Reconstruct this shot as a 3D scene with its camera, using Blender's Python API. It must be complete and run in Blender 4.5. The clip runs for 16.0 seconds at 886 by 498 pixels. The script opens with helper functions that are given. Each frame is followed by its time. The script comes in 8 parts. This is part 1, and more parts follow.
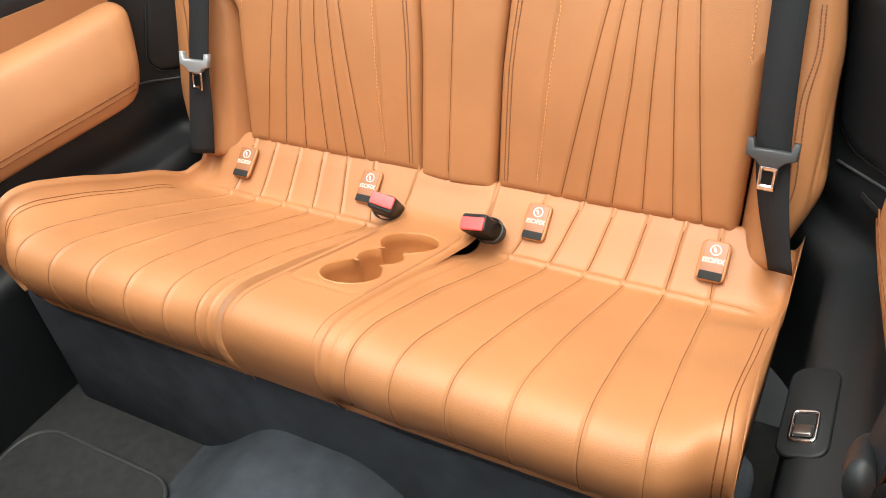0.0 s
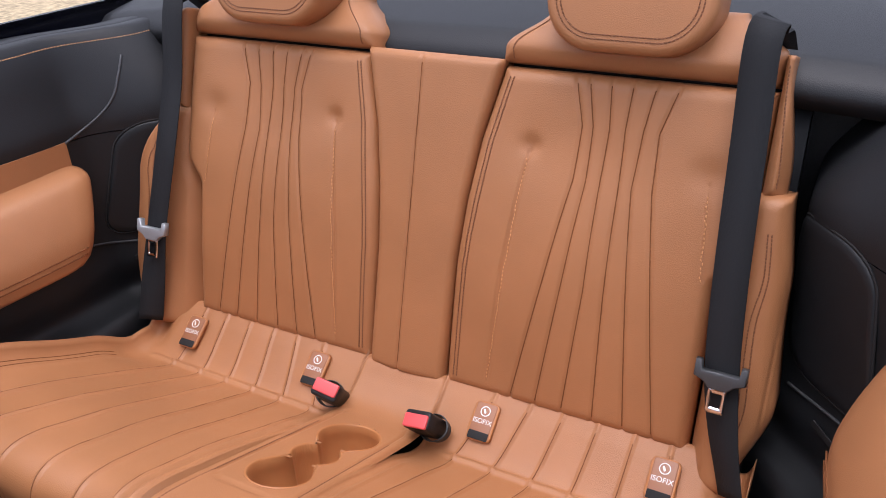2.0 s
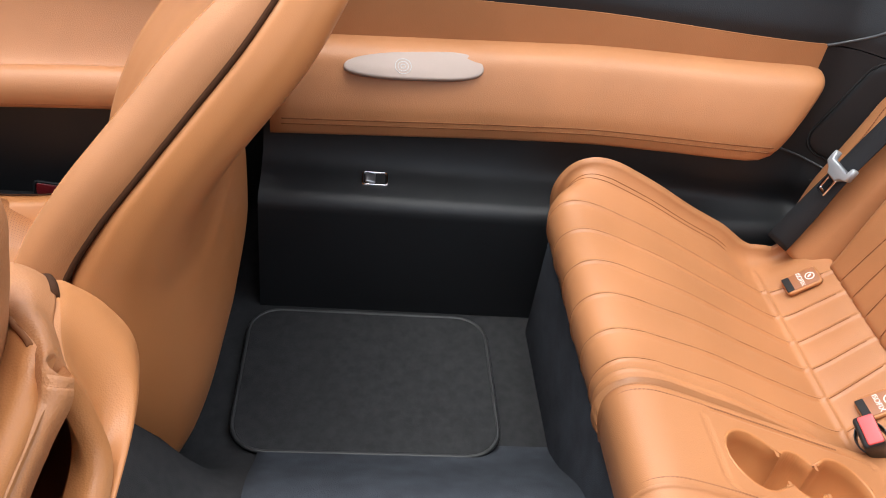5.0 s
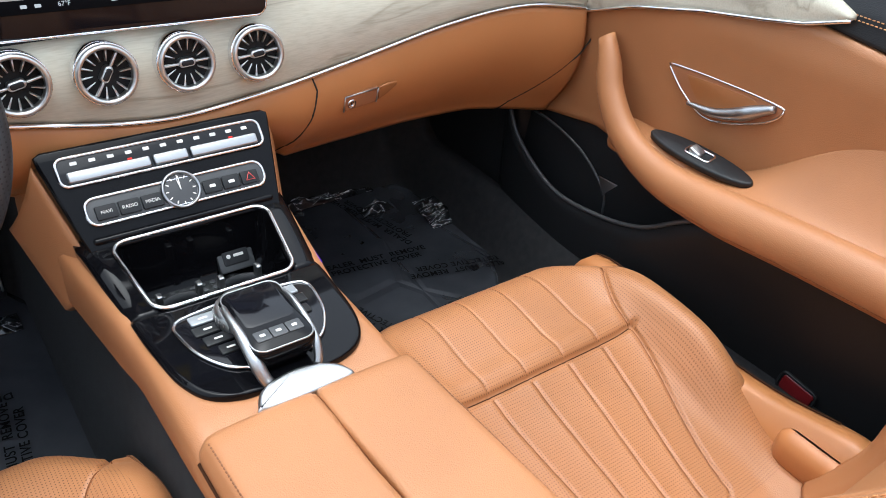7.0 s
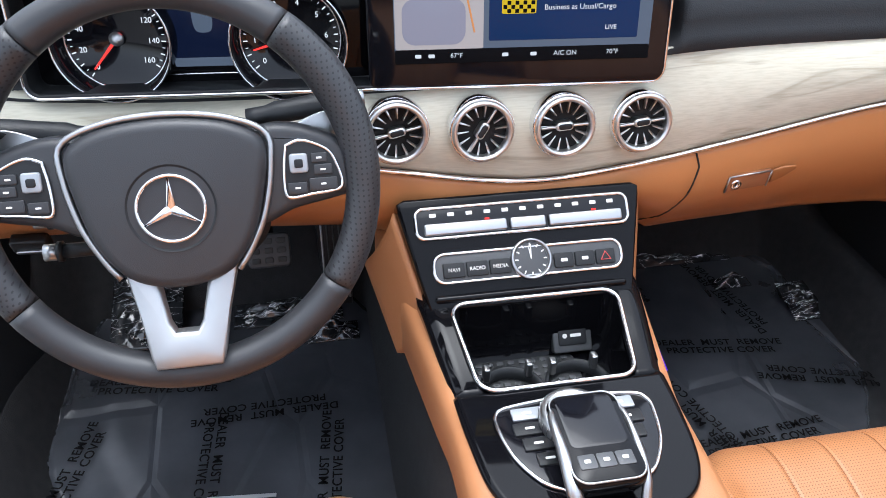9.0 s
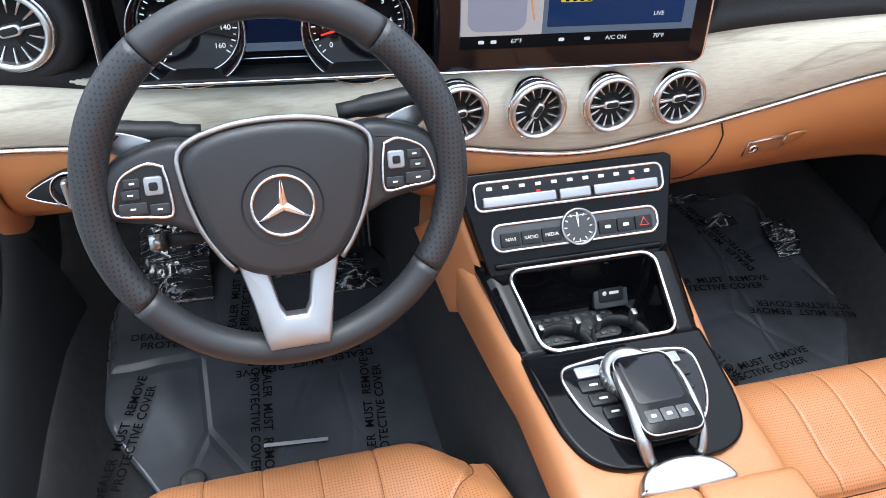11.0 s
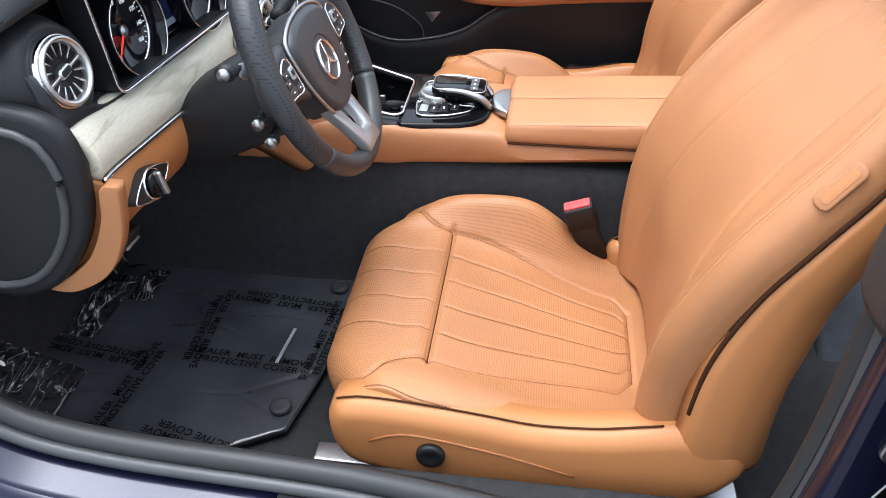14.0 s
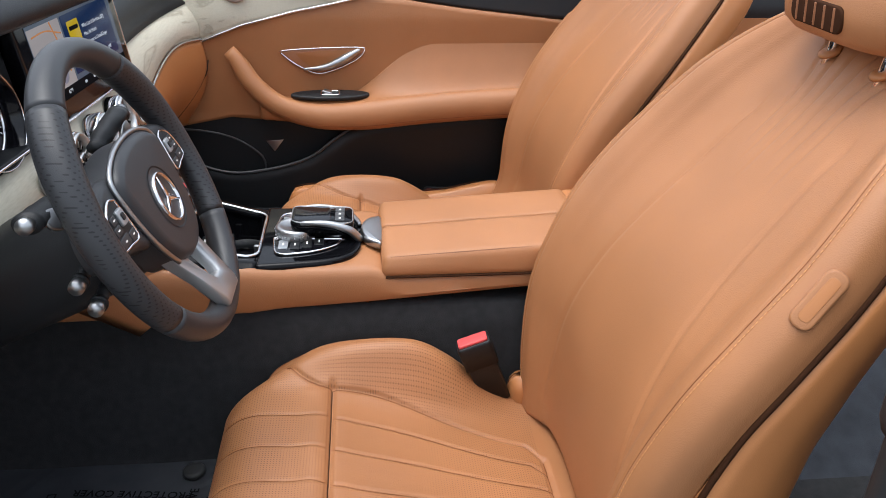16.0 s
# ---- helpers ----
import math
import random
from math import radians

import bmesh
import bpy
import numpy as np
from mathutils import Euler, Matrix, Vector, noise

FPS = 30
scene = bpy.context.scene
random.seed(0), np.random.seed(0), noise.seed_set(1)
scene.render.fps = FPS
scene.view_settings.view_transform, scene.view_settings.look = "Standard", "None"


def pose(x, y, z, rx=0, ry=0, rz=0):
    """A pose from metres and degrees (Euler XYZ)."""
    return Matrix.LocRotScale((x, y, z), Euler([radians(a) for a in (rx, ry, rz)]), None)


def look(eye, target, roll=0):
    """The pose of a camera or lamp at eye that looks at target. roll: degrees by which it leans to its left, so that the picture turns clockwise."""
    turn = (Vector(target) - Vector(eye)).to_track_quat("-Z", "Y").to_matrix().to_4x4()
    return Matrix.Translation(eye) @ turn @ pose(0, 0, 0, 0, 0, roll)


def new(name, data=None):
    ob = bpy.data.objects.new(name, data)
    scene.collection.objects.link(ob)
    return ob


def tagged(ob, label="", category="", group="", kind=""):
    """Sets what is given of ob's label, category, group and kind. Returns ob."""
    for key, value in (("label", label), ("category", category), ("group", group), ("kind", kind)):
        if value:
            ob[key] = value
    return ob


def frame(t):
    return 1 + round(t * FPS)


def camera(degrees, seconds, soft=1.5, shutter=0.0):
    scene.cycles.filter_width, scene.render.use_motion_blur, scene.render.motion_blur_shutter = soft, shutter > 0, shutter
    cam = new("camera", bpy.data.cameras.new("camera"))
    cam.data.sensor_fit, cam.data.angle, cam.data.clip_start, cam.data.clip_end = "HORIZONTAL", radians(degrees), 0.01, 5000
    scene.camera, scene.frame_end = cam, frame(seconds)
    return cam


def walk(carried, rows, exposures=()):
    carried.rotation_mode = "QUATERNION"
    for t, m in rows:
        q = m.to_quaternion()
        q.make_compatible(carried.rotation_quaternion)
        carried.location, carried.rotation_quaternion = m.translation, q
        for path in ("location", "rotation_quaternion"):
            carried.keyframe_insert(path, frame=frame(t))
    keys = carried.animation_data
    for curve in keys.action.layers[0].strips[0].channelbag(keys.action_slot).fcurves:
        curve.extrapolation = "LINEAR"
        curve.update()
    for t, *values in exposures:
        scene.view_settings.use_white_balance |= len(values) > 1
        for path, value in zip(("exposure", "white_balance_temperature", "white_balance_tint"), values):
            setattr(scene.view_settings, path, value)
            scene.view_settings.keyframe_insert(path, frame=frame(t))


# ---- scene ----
cam = camera(58.0, 16.0, 0.9)
PATH = [
    (0, (-0.6, 0.63, 1.039), (0.25, -0.709, -0.179), -7.7),
    (0.5, (-0.595, 0.62, 1.06), (0.251, -0.843, -0.01), -6.1),
    (1, (-0.602, 0.604, 1.073), (0.249, -0.94, 0.13), -4.4),
    (1.5, (-0.617, 0.579, 1.073), (0.257, -0.989, 0.192), -3.8),
    (2, (-0.611, 0.543, 1.091), (0.26, -0.999, 0.161), -2.5),
    (2.5, (-0.622, 0.434, 1.102), (0.376, -0.968, 0.084), 0.6),
    (3, (-0.653, 0.302, 1.124), (0.408, -0.991, 0.027), 4.5),
    (3.2, (-0.668, 0.264, 1.106), (0.446, -0.996, 0.023), 6.0),
    (5.3, (-0.56, 0.485, 1.12), (0.98, 0.49, -0.15), 8.0),
    (5.5, (-0.475, 0.479, 1.095), (1.04, 0.655, -0.197), 7.3),
    (6, (-0.338, 0.484, 1.068), (1.038, 1.124, -0.236), 4.7),
    (6.5, (-0.316, 0.645, 0.965), (1.016, 1.575, -0.211), 7.2),
    (7, (-0.279, 0.696, 0.971), (0.76, 1.978, -0.158), 5.7),
    (7.5, (-0.265, 0.751, 0.959), (0.474, 2.227, -0.17), 3.7),
    (8, (-0.269, 0.802, 0.978), (0.243, 2.354, -0.175), 3.9),
    (8.5, (-0.25, 0.839, 0.989), (0.115, 2.424, -0.174), 1.5),
    (9, (-0.249, 0.85, 0.991), (0.064, 2.446, -0.173), 1.2),
    (9.5, (-0.245, 0.847, 0.997), (0.045, 2.437, -0.181), 1.5),
    (9.7, (-0.245, 0.852, 1.008), (0.039, 2.425, -0.195), 1.4),
    (11.8, (-0.63, 0.898, 1.119), (0.136, 2.145, -0.245), 4.4),
    (12, (-0.701, 0.925, 1.12), (0.188, 2.105, -0.228), 3.2),
    (12.5, (-0.895, 0.964, 1.129), (0.19, 1.999, -0.194), 0.2),
    (13, (-1.114, 1.0, 1.104), (0.217, 1.8, -0.156), 1.1),
    (13.5, (-1.307, 1.057, 1.089), (0.184, 1.598, -0.129), 0.8),
    (14, (-1.489, 1.175, 1.057), (0.131, 1.383, -0.098), -0.1),
    (14.5, (-1.619, 1.271, 1.035), (0.073, 1.227, -0.03), -0.2),
    (15, (-1.657, 1.322, 1.019), (0.105, 1.162, 0.085), 0.9),
    (15.5, (-1.548, 1.328, 0.988), (0.224, 1.146, 0.079), 1.1),
    (16, (-1.29, 1.252, 0.97), (0.494, 1.068, 0.085), 1.0),
]
walk(cam, [(t, look(eye, target, roll)) for t, eye, target, roll in PATH],
     [(0, 1.80, 6700, 0), (0.5, 1.48, 6750, 3), (1, 1.07, 6500, 10), (1.5, 0.98, 6150, 16), (3.2, 0.94, 6000, 20), (5.3, 1.62, 6300, 5), (6.5, 1.50, 5950, 2), (7, 1.52, 5900, 4), (7.5, 1.74, 5850, 6), (8, 1.84, 5800, 7), (9.7, 1.86, 5850, 8), (12.5, 1.81, 5750, 2), (14, 1.78, 5900, 6), (15, 1.36, 6200, 11), (16, 1.17, 6100, 8)])

# ---- sky, sun, exposure ----
world = bpy.data.worlds.new("world")
scene.world = world
world.use_nodes = True
wn, wl = world.node_tree.nodes, world.node_tree.links
sky = wn.new("ShaderNodeTexSky")
sky.sky_type, sky.sun_disc = "NISHITA", False
sky.sun_elevation, sky.sun_rotation = radians(80), radians(0)
sky.air_density, sky.dust_density, sky.ozone_density = 1.0, 4.0, 1.0
wn["Background"].inputs["Strength"].default_value = 0.15
grey = wn.new("ShaderNodeHueSaturation")
grey.inputs["Saturation"].default_value = 0.35
wl.new(sky.outputs[0], grey.inputs["Color"])
wl.new(grey.outputs[0], wn["Background"].inputs["Color"])
sun = new("sun", bpy.data.lights.new("sun", "SUN"))
sun.data.energy, sun.data.angle, sun.data.color = 0.35, radians(60), (1.0, 0.97, 0.92)
sun.matrix_world = look((-0.5, 0.35, 6), (0, 0, 0))


# ---- materials ----
def material(name, color, rough=0.5, metal=0.0, vary=0.1, vscale=6.0, bump=0.0, bscale=300.0, kind="noise", coat=0.0, spec=0.5, dark=None, stretch=None):
    m = bpy.data.materials.new(name)
    m.use_nodes = True
    n, l = m.node_tree.nodes, m.node_tree.links
    b = n["Principled BSDF"]
    b.inputs["Roughness"].default_value, b.inputs["Metallic"].default_value = rough, metal
    b.inputs["Coat Weight"].default_value, b.inputs["Coat Roughness"].default_value = coat, 0.04
    b.inputs["Specular IOR Level"].default_value = spec
    co = n.new("ShaderNodeTexCoord")
    src = co.outputs["Object"]
    if stretch:
        mp = n.new("ShaderNodeMapping")
        mp.inputs["Scale"].default_value = stretch
        l.new(src, mp.inputs["Vector"])
        src = mp.outputs[0]
    t = n.new("ShaderNodeTexNoise")
    t.inputs["Scale"].default_value, t.inputs["Detail"].default_value = vscale, 6.0
    l.new(src, t.inputs["Vector"])
    ramp = n.new("ShaderNodeValToRGB")
    lo = dark or [c * (1 - vary) for c in color]
    hi = [min(1, c * (1 + vary)) for c in color] if not dark else color
    ramp.color_ramp.elements[0].position, ramp.color_ramp.elements[1].position = 0.3, 0.7
    ramp.color_ramp.elements[0].color, ramp.color_ramp.elements[1].color = (*lo, 1), (*hi, 1)
    l.new(t.outputs["Fac"], ramp.inputs["Fac"])
    l.new(ramp.outputs["Color"], b.inputs["Base Color"])
    if bump:
        if kind == "grain":
            g = n.new("ShaderNodeTexVoronoi")
            g.inputs["Scale"].default_value = bscale
            out = g.outputs["Distance"]
        else:
            g = n.new("ShaderNodeTexNoise")
            g.inputs["Scale"].default_value, g.inputs["Detail"].default_value = bscale, 4.0
            out = g.outputs["Fac"]
        l.new(src, g.inputs["Vector"])
        bp = n.new("ShaderNodeBump")
        bp.inputs["Strength"].default_value, bp.inputs["Distance"].default_value = bump, 0.001
        l.new(out, bp.inputs["Height"])
        l.new(bp.outputs["Normal"], b.inputs["Normal"])
        rr = n.new("ShaderNodeMapRange")
        rr.inputs["To Min"].default_value, rr.inputs["To Max"].default_value = rough * 0.85, min(1, rough * 1.15)
        l.new(t.outputs["Fac"], rr.inputs["Value"])
        l.new(rr.outputs[0], b.inputs["Roughness"])
    return m


def perforated(name, base, plane, hole=(0.17, 0.070, 0.027), pitch=240):
    """The leather with rows of small punched holes, 4.2 mm apart."""
    m = base.copy()
    m.name = name
    n, l = m.node_tree.nodes, m.node_tree.links
    b = n["Principled BSDF"]
    co = n.new("ShaderNodeTexCoord")
    mp = n.new("ShaderNodeMapping")
    mp.inputs["Scale"].default_value = (pitch, pitch, pitch)
    if plane == "xz":
        mp.inputs["Rotation"].default_value = (radians(90), 0, 0)
    l.new(co.outputs["Object"], mp.inputs["Vector"])
    fr = n.new("ShaderNodeVectorMath")
    fr.operation = "FRACTION"
    l.new(mp.outputs[0], fr.inputs[0])
    sb = n.new("ShaderNodeVectorMath")
    sb.operation = "SUBTRACT"
    sb.inputs[1].default_value = (0.5, 0.5, 0)
    l.new(fr.outputs[0], sb.inputs[0])
    ml = n.new("ShaderNodeVectorMath")
    ml.operation = "MULTIPLY"
    ml.inputs[1].default_value = (1, 1, 0)
    l.new(sb.outputs[0], ml.inputs[0])
    ln = n.new("ShaderNodeVectorMath")
    ln.operation = "LENGTH"
    l.new(ml.outputs[0], ln.inputs[0])
    lt = n.new("ShaderNodeMath")
    lt.operation = "LESS_THAN"
    lt.inputs[1].default_value = 0.20
    l.new(ln.outputs["Value"], lt.inputs[0])
    mx = n.new("ShaderNodeMix")
    mx.data_type = "RGBA"
    old = b.inputs["Base Color"].links[0].from_socket
    l.new(lt.outputs[0], mx.inputs["Factor"])
    l.new(old, mx.inputs["A"])
    mx.inputs["B"].default_value = (*hole, 1)
    l.new(mx.outputs["Result"], b.inputs["Base Color"])
    return m


def add_bump(m, scale, strength, distance, kind="noise", squash=(1, 1, 1)):
    """A further, coarser relief under the one that the material has."""
    n, l = m.node_tree.nodes, m.node_tree.links
    old = n["Bump"] if "Bump" in n else None
    co = n.new("ShaderNodeTexCoord")
    mp = n.new("ShaderNodeMapping")
    mp.inputs["Scale"].default_value = squash
    l.new(co.outputs["Object"], mp.inputs["Vector"])
    if kind == "crease":
        g = n.new("ShaderNodeTexVoronoi")
        g.feature = "DISTANCE_TO_EDGE"
        g.inputs["Scale"].default_value = scale
        clip = n.new("ShaderNodeMapRange")
        clip.inputs["From Max"].default_value = 0.05
        l.new(g.outputs["Distance"], clip.inputs["Value"])
        out = clip.outputs[0]
    else:
        g = n.new("ShaderNodeTexNoise")
        g.inputs["Scale"].default_value, g.inputs["Detail"].default_value, g.inputs["Distortion"].default_value = scale, 3.0, 0.8
        out = g.outputs["Fac"]
    l.new(mp.outputs[0], g.inputs["Vector"])
    bp = n.new("ShaderNodeBump")
    bp.inputs["Strength"].default_value, bp.inputs["Distance"].default_value = strength, distance
    l.new(out, bp.inputs["Height"])
    if old:
        l.new(bp.outputs["Normal"], old.inputs["Normal"])
    else:
        l.new(bp.outputs["Normal"], n["Principled BSDF"].inputs["Normal"])
    return m


def creased(m):
    add_bump(m, 7.0, 0.9, 0.0015, "crease", (1, 0.45, 1))
    return m


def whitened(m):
    """Film with white streaks in its colour that stand for sky glints along sharp creases."""
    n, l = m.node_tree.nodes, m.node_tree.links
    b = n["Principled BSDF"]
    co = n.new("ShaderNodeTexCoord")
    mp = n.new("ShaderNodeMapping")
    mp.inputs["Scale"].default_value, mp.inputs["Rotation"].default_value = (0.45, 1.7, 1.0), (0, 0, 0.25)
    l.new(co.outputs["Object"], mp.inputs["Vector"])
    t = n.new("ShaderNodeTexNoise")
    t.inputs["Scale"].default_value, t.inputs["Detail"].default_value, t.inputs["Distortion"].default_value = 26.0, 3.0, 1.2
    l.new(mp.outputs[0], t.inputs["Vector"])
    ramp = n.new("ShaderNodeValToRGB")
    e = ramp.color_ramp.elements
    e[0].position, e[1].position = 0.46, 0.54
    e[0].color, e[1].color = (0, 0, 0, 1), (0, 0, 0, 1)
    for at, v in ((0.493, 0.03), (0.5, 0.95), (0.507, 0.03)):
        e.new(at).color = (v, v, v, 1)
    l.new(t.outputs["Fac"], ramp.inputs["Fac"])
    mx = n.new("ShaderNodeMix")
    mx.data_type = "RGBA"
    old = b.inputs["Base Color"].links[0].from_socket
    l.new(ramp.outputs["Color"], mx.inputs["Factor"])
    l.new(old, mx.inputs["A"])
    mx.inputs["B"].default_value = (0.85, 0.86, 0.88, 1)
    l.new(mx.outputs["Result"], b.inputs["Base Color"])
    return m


def wood_material():
    m = bpy.data.materials.new("ash_wood")
    m.use_nodes = True
    n, l = m.node_tree.nodes, m.node_tree.links
    b = n["Principled BSDF"]
    b.inputs["Roughness"].default_value = 0.58
    b.inputs["Specular IOR Level"].default_value = 0.18
    co = n.new("ShaderNodeTexCoord")
    mp = n.new("ShaderNodeMapping")
    mp.inputs["Scale"].default_value = (2.2, 9, 16)
    l.new(co.outputs["Object"], mp.inputs["Vector"])
    big = n.new("ShaderNodeTexNoise")
    big.inputs["Scale"].default_value, big.inputs["Detail"].default_value, big.inputs["Distortion"].default_value = 1.1, 3, 1.0
    l.new(mp.outputs[0], big.inputs["Vector"])
    mul = n.new("ShaderNodeMath")
    mul.operation = "MULTIPLY"
    mul.inputs[1].default_value = 21
    l.new(big.outputs["Fac"], mul.inputs[0])
    sn = n.new("ShaderNodeMath")
    sn.operation = "SINE"
    l.new(mul.outputs[0], sn.inputs[0])
    r1 = n.new("ShaderNodeValToRGB")
    e = r1.color_ramp.elements
    e[0].position, e[1].position = 0.35, 1.0
    e[0].color, e[1].color = (0.585, 0.555, 0.45, 1), (0.43, 0.395, 0.31, 1)
    e2 = r1.color_ramp.elements.new(0.88)
    e2.color = (0.51, 0.48, 0.385, 1)
    l.new(sn.outputs[0], r1.inputs["Fac"])
    mp2 = n.new("ShaderNodeMapping")
    mp2.inputs["Scale"].default_value = (12, 160, 160)
    l.new(co.outputs["Object"], mp2.inputs["Vector"])
    fine = n.new("ShaderNodeTexNoise")
    fine.inputs["Scale"].default_value, fine.inputs["Detail"].default_value = 3.0, 5
    l.new(mp2.outputs[0], fine.inputs["Vector"])
    r2 = n.new("ShaderNodeValToRGB")
    r2.color_ramp.elements[0].position, r2.color_ramp.elements[1].position = 0.3, 0.6
    r2.color_ramp.elements[0].color, r2.color_ramp.elements[1].color = (0.87, 0.86, 0.83, 1), (1, 1, 1, 1)
    l.new(fine.outputs["Fac"], r2.inputs["Fac"])
    mx = n.new("ShaderNodeMix")
    mx.data_type, mx.blend_type = "RGBA", "MULTIPLY"
    mx.inputs["Factor"].default_value = 1.0
    l.new(r1.outputs["Color"], mx.inputs["A"])
    l.new(r2.outputs["Color"], mx.inputs["B"])
    l.new(mx.outputs["Result"], b.inputs["Base Color"])
    bp = n.new("ShaderNodeBump")
    bp.inputs["Strength"].default_value, bp.inputs["Distance"].default_value = 0.15, 0.0006
    l.new(fine.outputs["Fac"], bp.inputs["Height"])
    l.new(bp.outputs["Normal"], b.inputs["Normal"])
    return m


def glowing(name, color, strength):
    m = bpy.data.materials.new(name)
    m.use_nodes = True
    b = m.node_tree.nodes["Principled BSDF"]
    b.inputs["Base Color"].default_value = (*[c * 0.2 for c in color], 1)
    b.inputs["Roughness"].default_value, b.inputs["Specular IOR Level"].default_value = 0.15, 0.12
    b.inputs["Emission Color"].default_value, b.inputs["Emission Strength"].default_value = (*color, 1), strength
    return m


TAN = material("tan_leather", (0.394, 0.170, 0.069), 0.44, vary=0.09, bump=0.24, bscale=700, kind="grain", spec=0.42)
add_bump(TAN, 30, 0.15, 0.003)
add_bump(TAN, 170, 0.12, 0.001)
TANP = perforated("perforated_tan_leather", TAN, "xy")
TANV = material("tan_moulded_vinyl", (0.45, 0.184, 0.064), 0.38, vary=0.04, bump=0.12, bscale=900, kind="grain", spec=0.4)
BLKL = material("black_leather", (0.017, 0.018, 0.020), 0.47, spec=0.32, vary=0.15, bump=0.25, bscale=600, kind="grain")
BLKP = material("black_plastic", (0.013, 0.014, 0.0155), 0.46, spec=0.33, vary=0.12, bump=0.2, bscale=900)
GRYP = material("dark_grey_plastic", (0.055, 0.057, 0.06), 0.4, vary=0.1, bump=0.15, bscale=900)
CARPET = material("black_carpet", (0.030, 0.0305, 0.032), 0.95, vary=0.16, vscale=60, bump=0.9, bscale=700, spec=0.1)
CARPETG = material("slate_carpet", (0.040, 0.045, 0.054), 0.95, vary=0.2, vscale=25, bump=0.9, bscale=500, spec=0.1)
PIANO = material("piano_black_lacquer", (0.004, 0.004, 0.005), 0.04, vary=0.05, spec=0.17)
GLASSB = material("black_glass", (0.006, 0.006, 0.008), 0.08, vary=0.05, spec=0.35)
CHROME = material("chrome", (0.82, 0.82, 0.84), 0.12, metal=1.0, vary=0.03)
SATIN = material("satin_silver", (0.44, 0.445, 0.45), 0.34, metal=1.0, vary=0.04, bump=0.05, bscale=900)
VENTM = material("pale_satin_metal", (0.66, 0.66, 0.65), 0.36, metal=1.0, vary=0.03, bump=0.04, bscale=900)
SPOKEM = material("satin_silver_wheel_trim", (0.42, 0.425, 0.43), 0.38, metal=0.88, vary=0.05, bump=0.05, bscale=900)
SILVERP = material("silver_paint", (0.36, 0.38, 0.40), 0.38, metal=0.4, vary=0.05)
ALU = material("brushed_speaker_metal", (0.36, 0.285, 0.245), 0.5, spec=0.2, vary=0.06, bump=0.15, bscale=1500)
RUBBER = material("black_rubber", (0.024, 0.025, 0.026), 0.5, vary=0.15, bump=0.15, bscale=500)
BELT = material("black_belt_webbing", (0.016, 0.017, 0.019), 0.7, spec=0.25, vary=0.15, bump=0.6, bscale=420, stretch=(1, 1, 0.12))
RED = material("red_button_plastic", (0.75, 0.09, 0.09), 0.4, vary=0.05)
REDD = material("dark_red_reflector", (0.16, 0.012, 0.015), 0.15, vary=0.1)
THREAD = material("tan_thread", (0.62, 0.30, 0.12), 0.7, vary=0.1)
THREADD = material("dark_thread", (0.21, 0.082, 0.034), 0.7, vary=0.1)
# seam thread, its dark brown also standing for shade down in the grooves
SEAM_SHADE = material("dark_brown_seam_shade", (0.19, 0.073, 0.029), 0.8, vary=0.1, spec=0.1)
GAPB = material("brown_gap", (0.045, 0.018, 0.008), 0.85, vary=0.1, spec=0.1)
HOLE = material("dark_gap", (0.01, 0.009, 0.009), 0.8, vary=0.1)
TAND = material("darker_tan_plastic", (0.30, 0.118, 0.050), 0.42, vary=0.05, bump=0.1, bscale=900)
# darker tan that paints the shade of creases and hollows
TANSHADE = material("tan_recess_shade", (0.30, 0.11, 0.032), 0.5, vary=0.05)
WOOD = wood_material()
FILM = creased(material("clear_plastic_film_over_mat", (0.043, 0.0465, 0.054), 0.22, vary=0.35, vscale=5, bump=0.6, bscale=14, spec=0.9))
# the fold's white crease lines are glints put into the colour
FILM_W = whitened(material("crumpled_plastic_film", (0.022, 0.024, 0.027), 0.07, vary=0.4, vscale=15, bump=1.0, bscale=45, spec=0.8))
INK = material("black_ink", (0.004, 0.004, 0.005), 0.8, vary=0.05, spec=0.06)
WHITE = material("white_print", (0.8, 0.78, 0.74), 0.5, vary=0.04)
PAINT = material("dark_blue_car_paint", (0.010, 0.011, 0.030), 0.22, metal=0.3, vary=0.1, coat=0.35, spec=0.3)
PAPER = material("white_sticker", (0.72, 0.72, 0.7), 0.5, vary=0.06)
YELLOW = material("yellow_print", (0.8, 0.6, 0.03), 0.5, vary=0.05)
ASPHALT = material("grey_asphalt", (0.16, 0.155, 0.15), 0.9, vary=0.25, vscale=3, bump=0.6, bscale=120)
GRAVEL = material("tan_gravel", (0.42, 0.33, 0.20), 0.95, vary=0.45, vscale=18, bump=1.0, bscale=40)
NEEDLE = glowing("red_needle", (1.0, 0.05, 0.04), 0.35)
MARKS = glowing("dial_marks", (0.85, 0.87, 0.9), 0.28)
SCR_MAP = glowing("map_grey", (0.30, 0.29, 0.36), 0.22)
SCR_LAND = glowing("map_land", (0.52, 0.47, 0.46), 0.20)
SCR_BLUE = glowing("menu_blue", (0.012, 0.035, 0.11), 0.20)
SCR_DARK = glowing("instrument_dark_blue", (0.006, 0.010, 0.03), 0.25)
SCR_PALE = glowing("menu_pale", (0.16, 0.20, 0.27), 0.14)
SCR_YEL = glowing("cover_yellow", (0.75, 0.52, 0.02), 0.20)
SCR_TXT = glowing("screen_text", (0.75, 0.78, 0.82), 0.22)
SCR_ORG = glowing("map_orange", (0.75, 0.32, 0.12), 0.20)
AMB = glowing("violet_ambient_line", (0.10, 0.02, 0.6), 0.35)


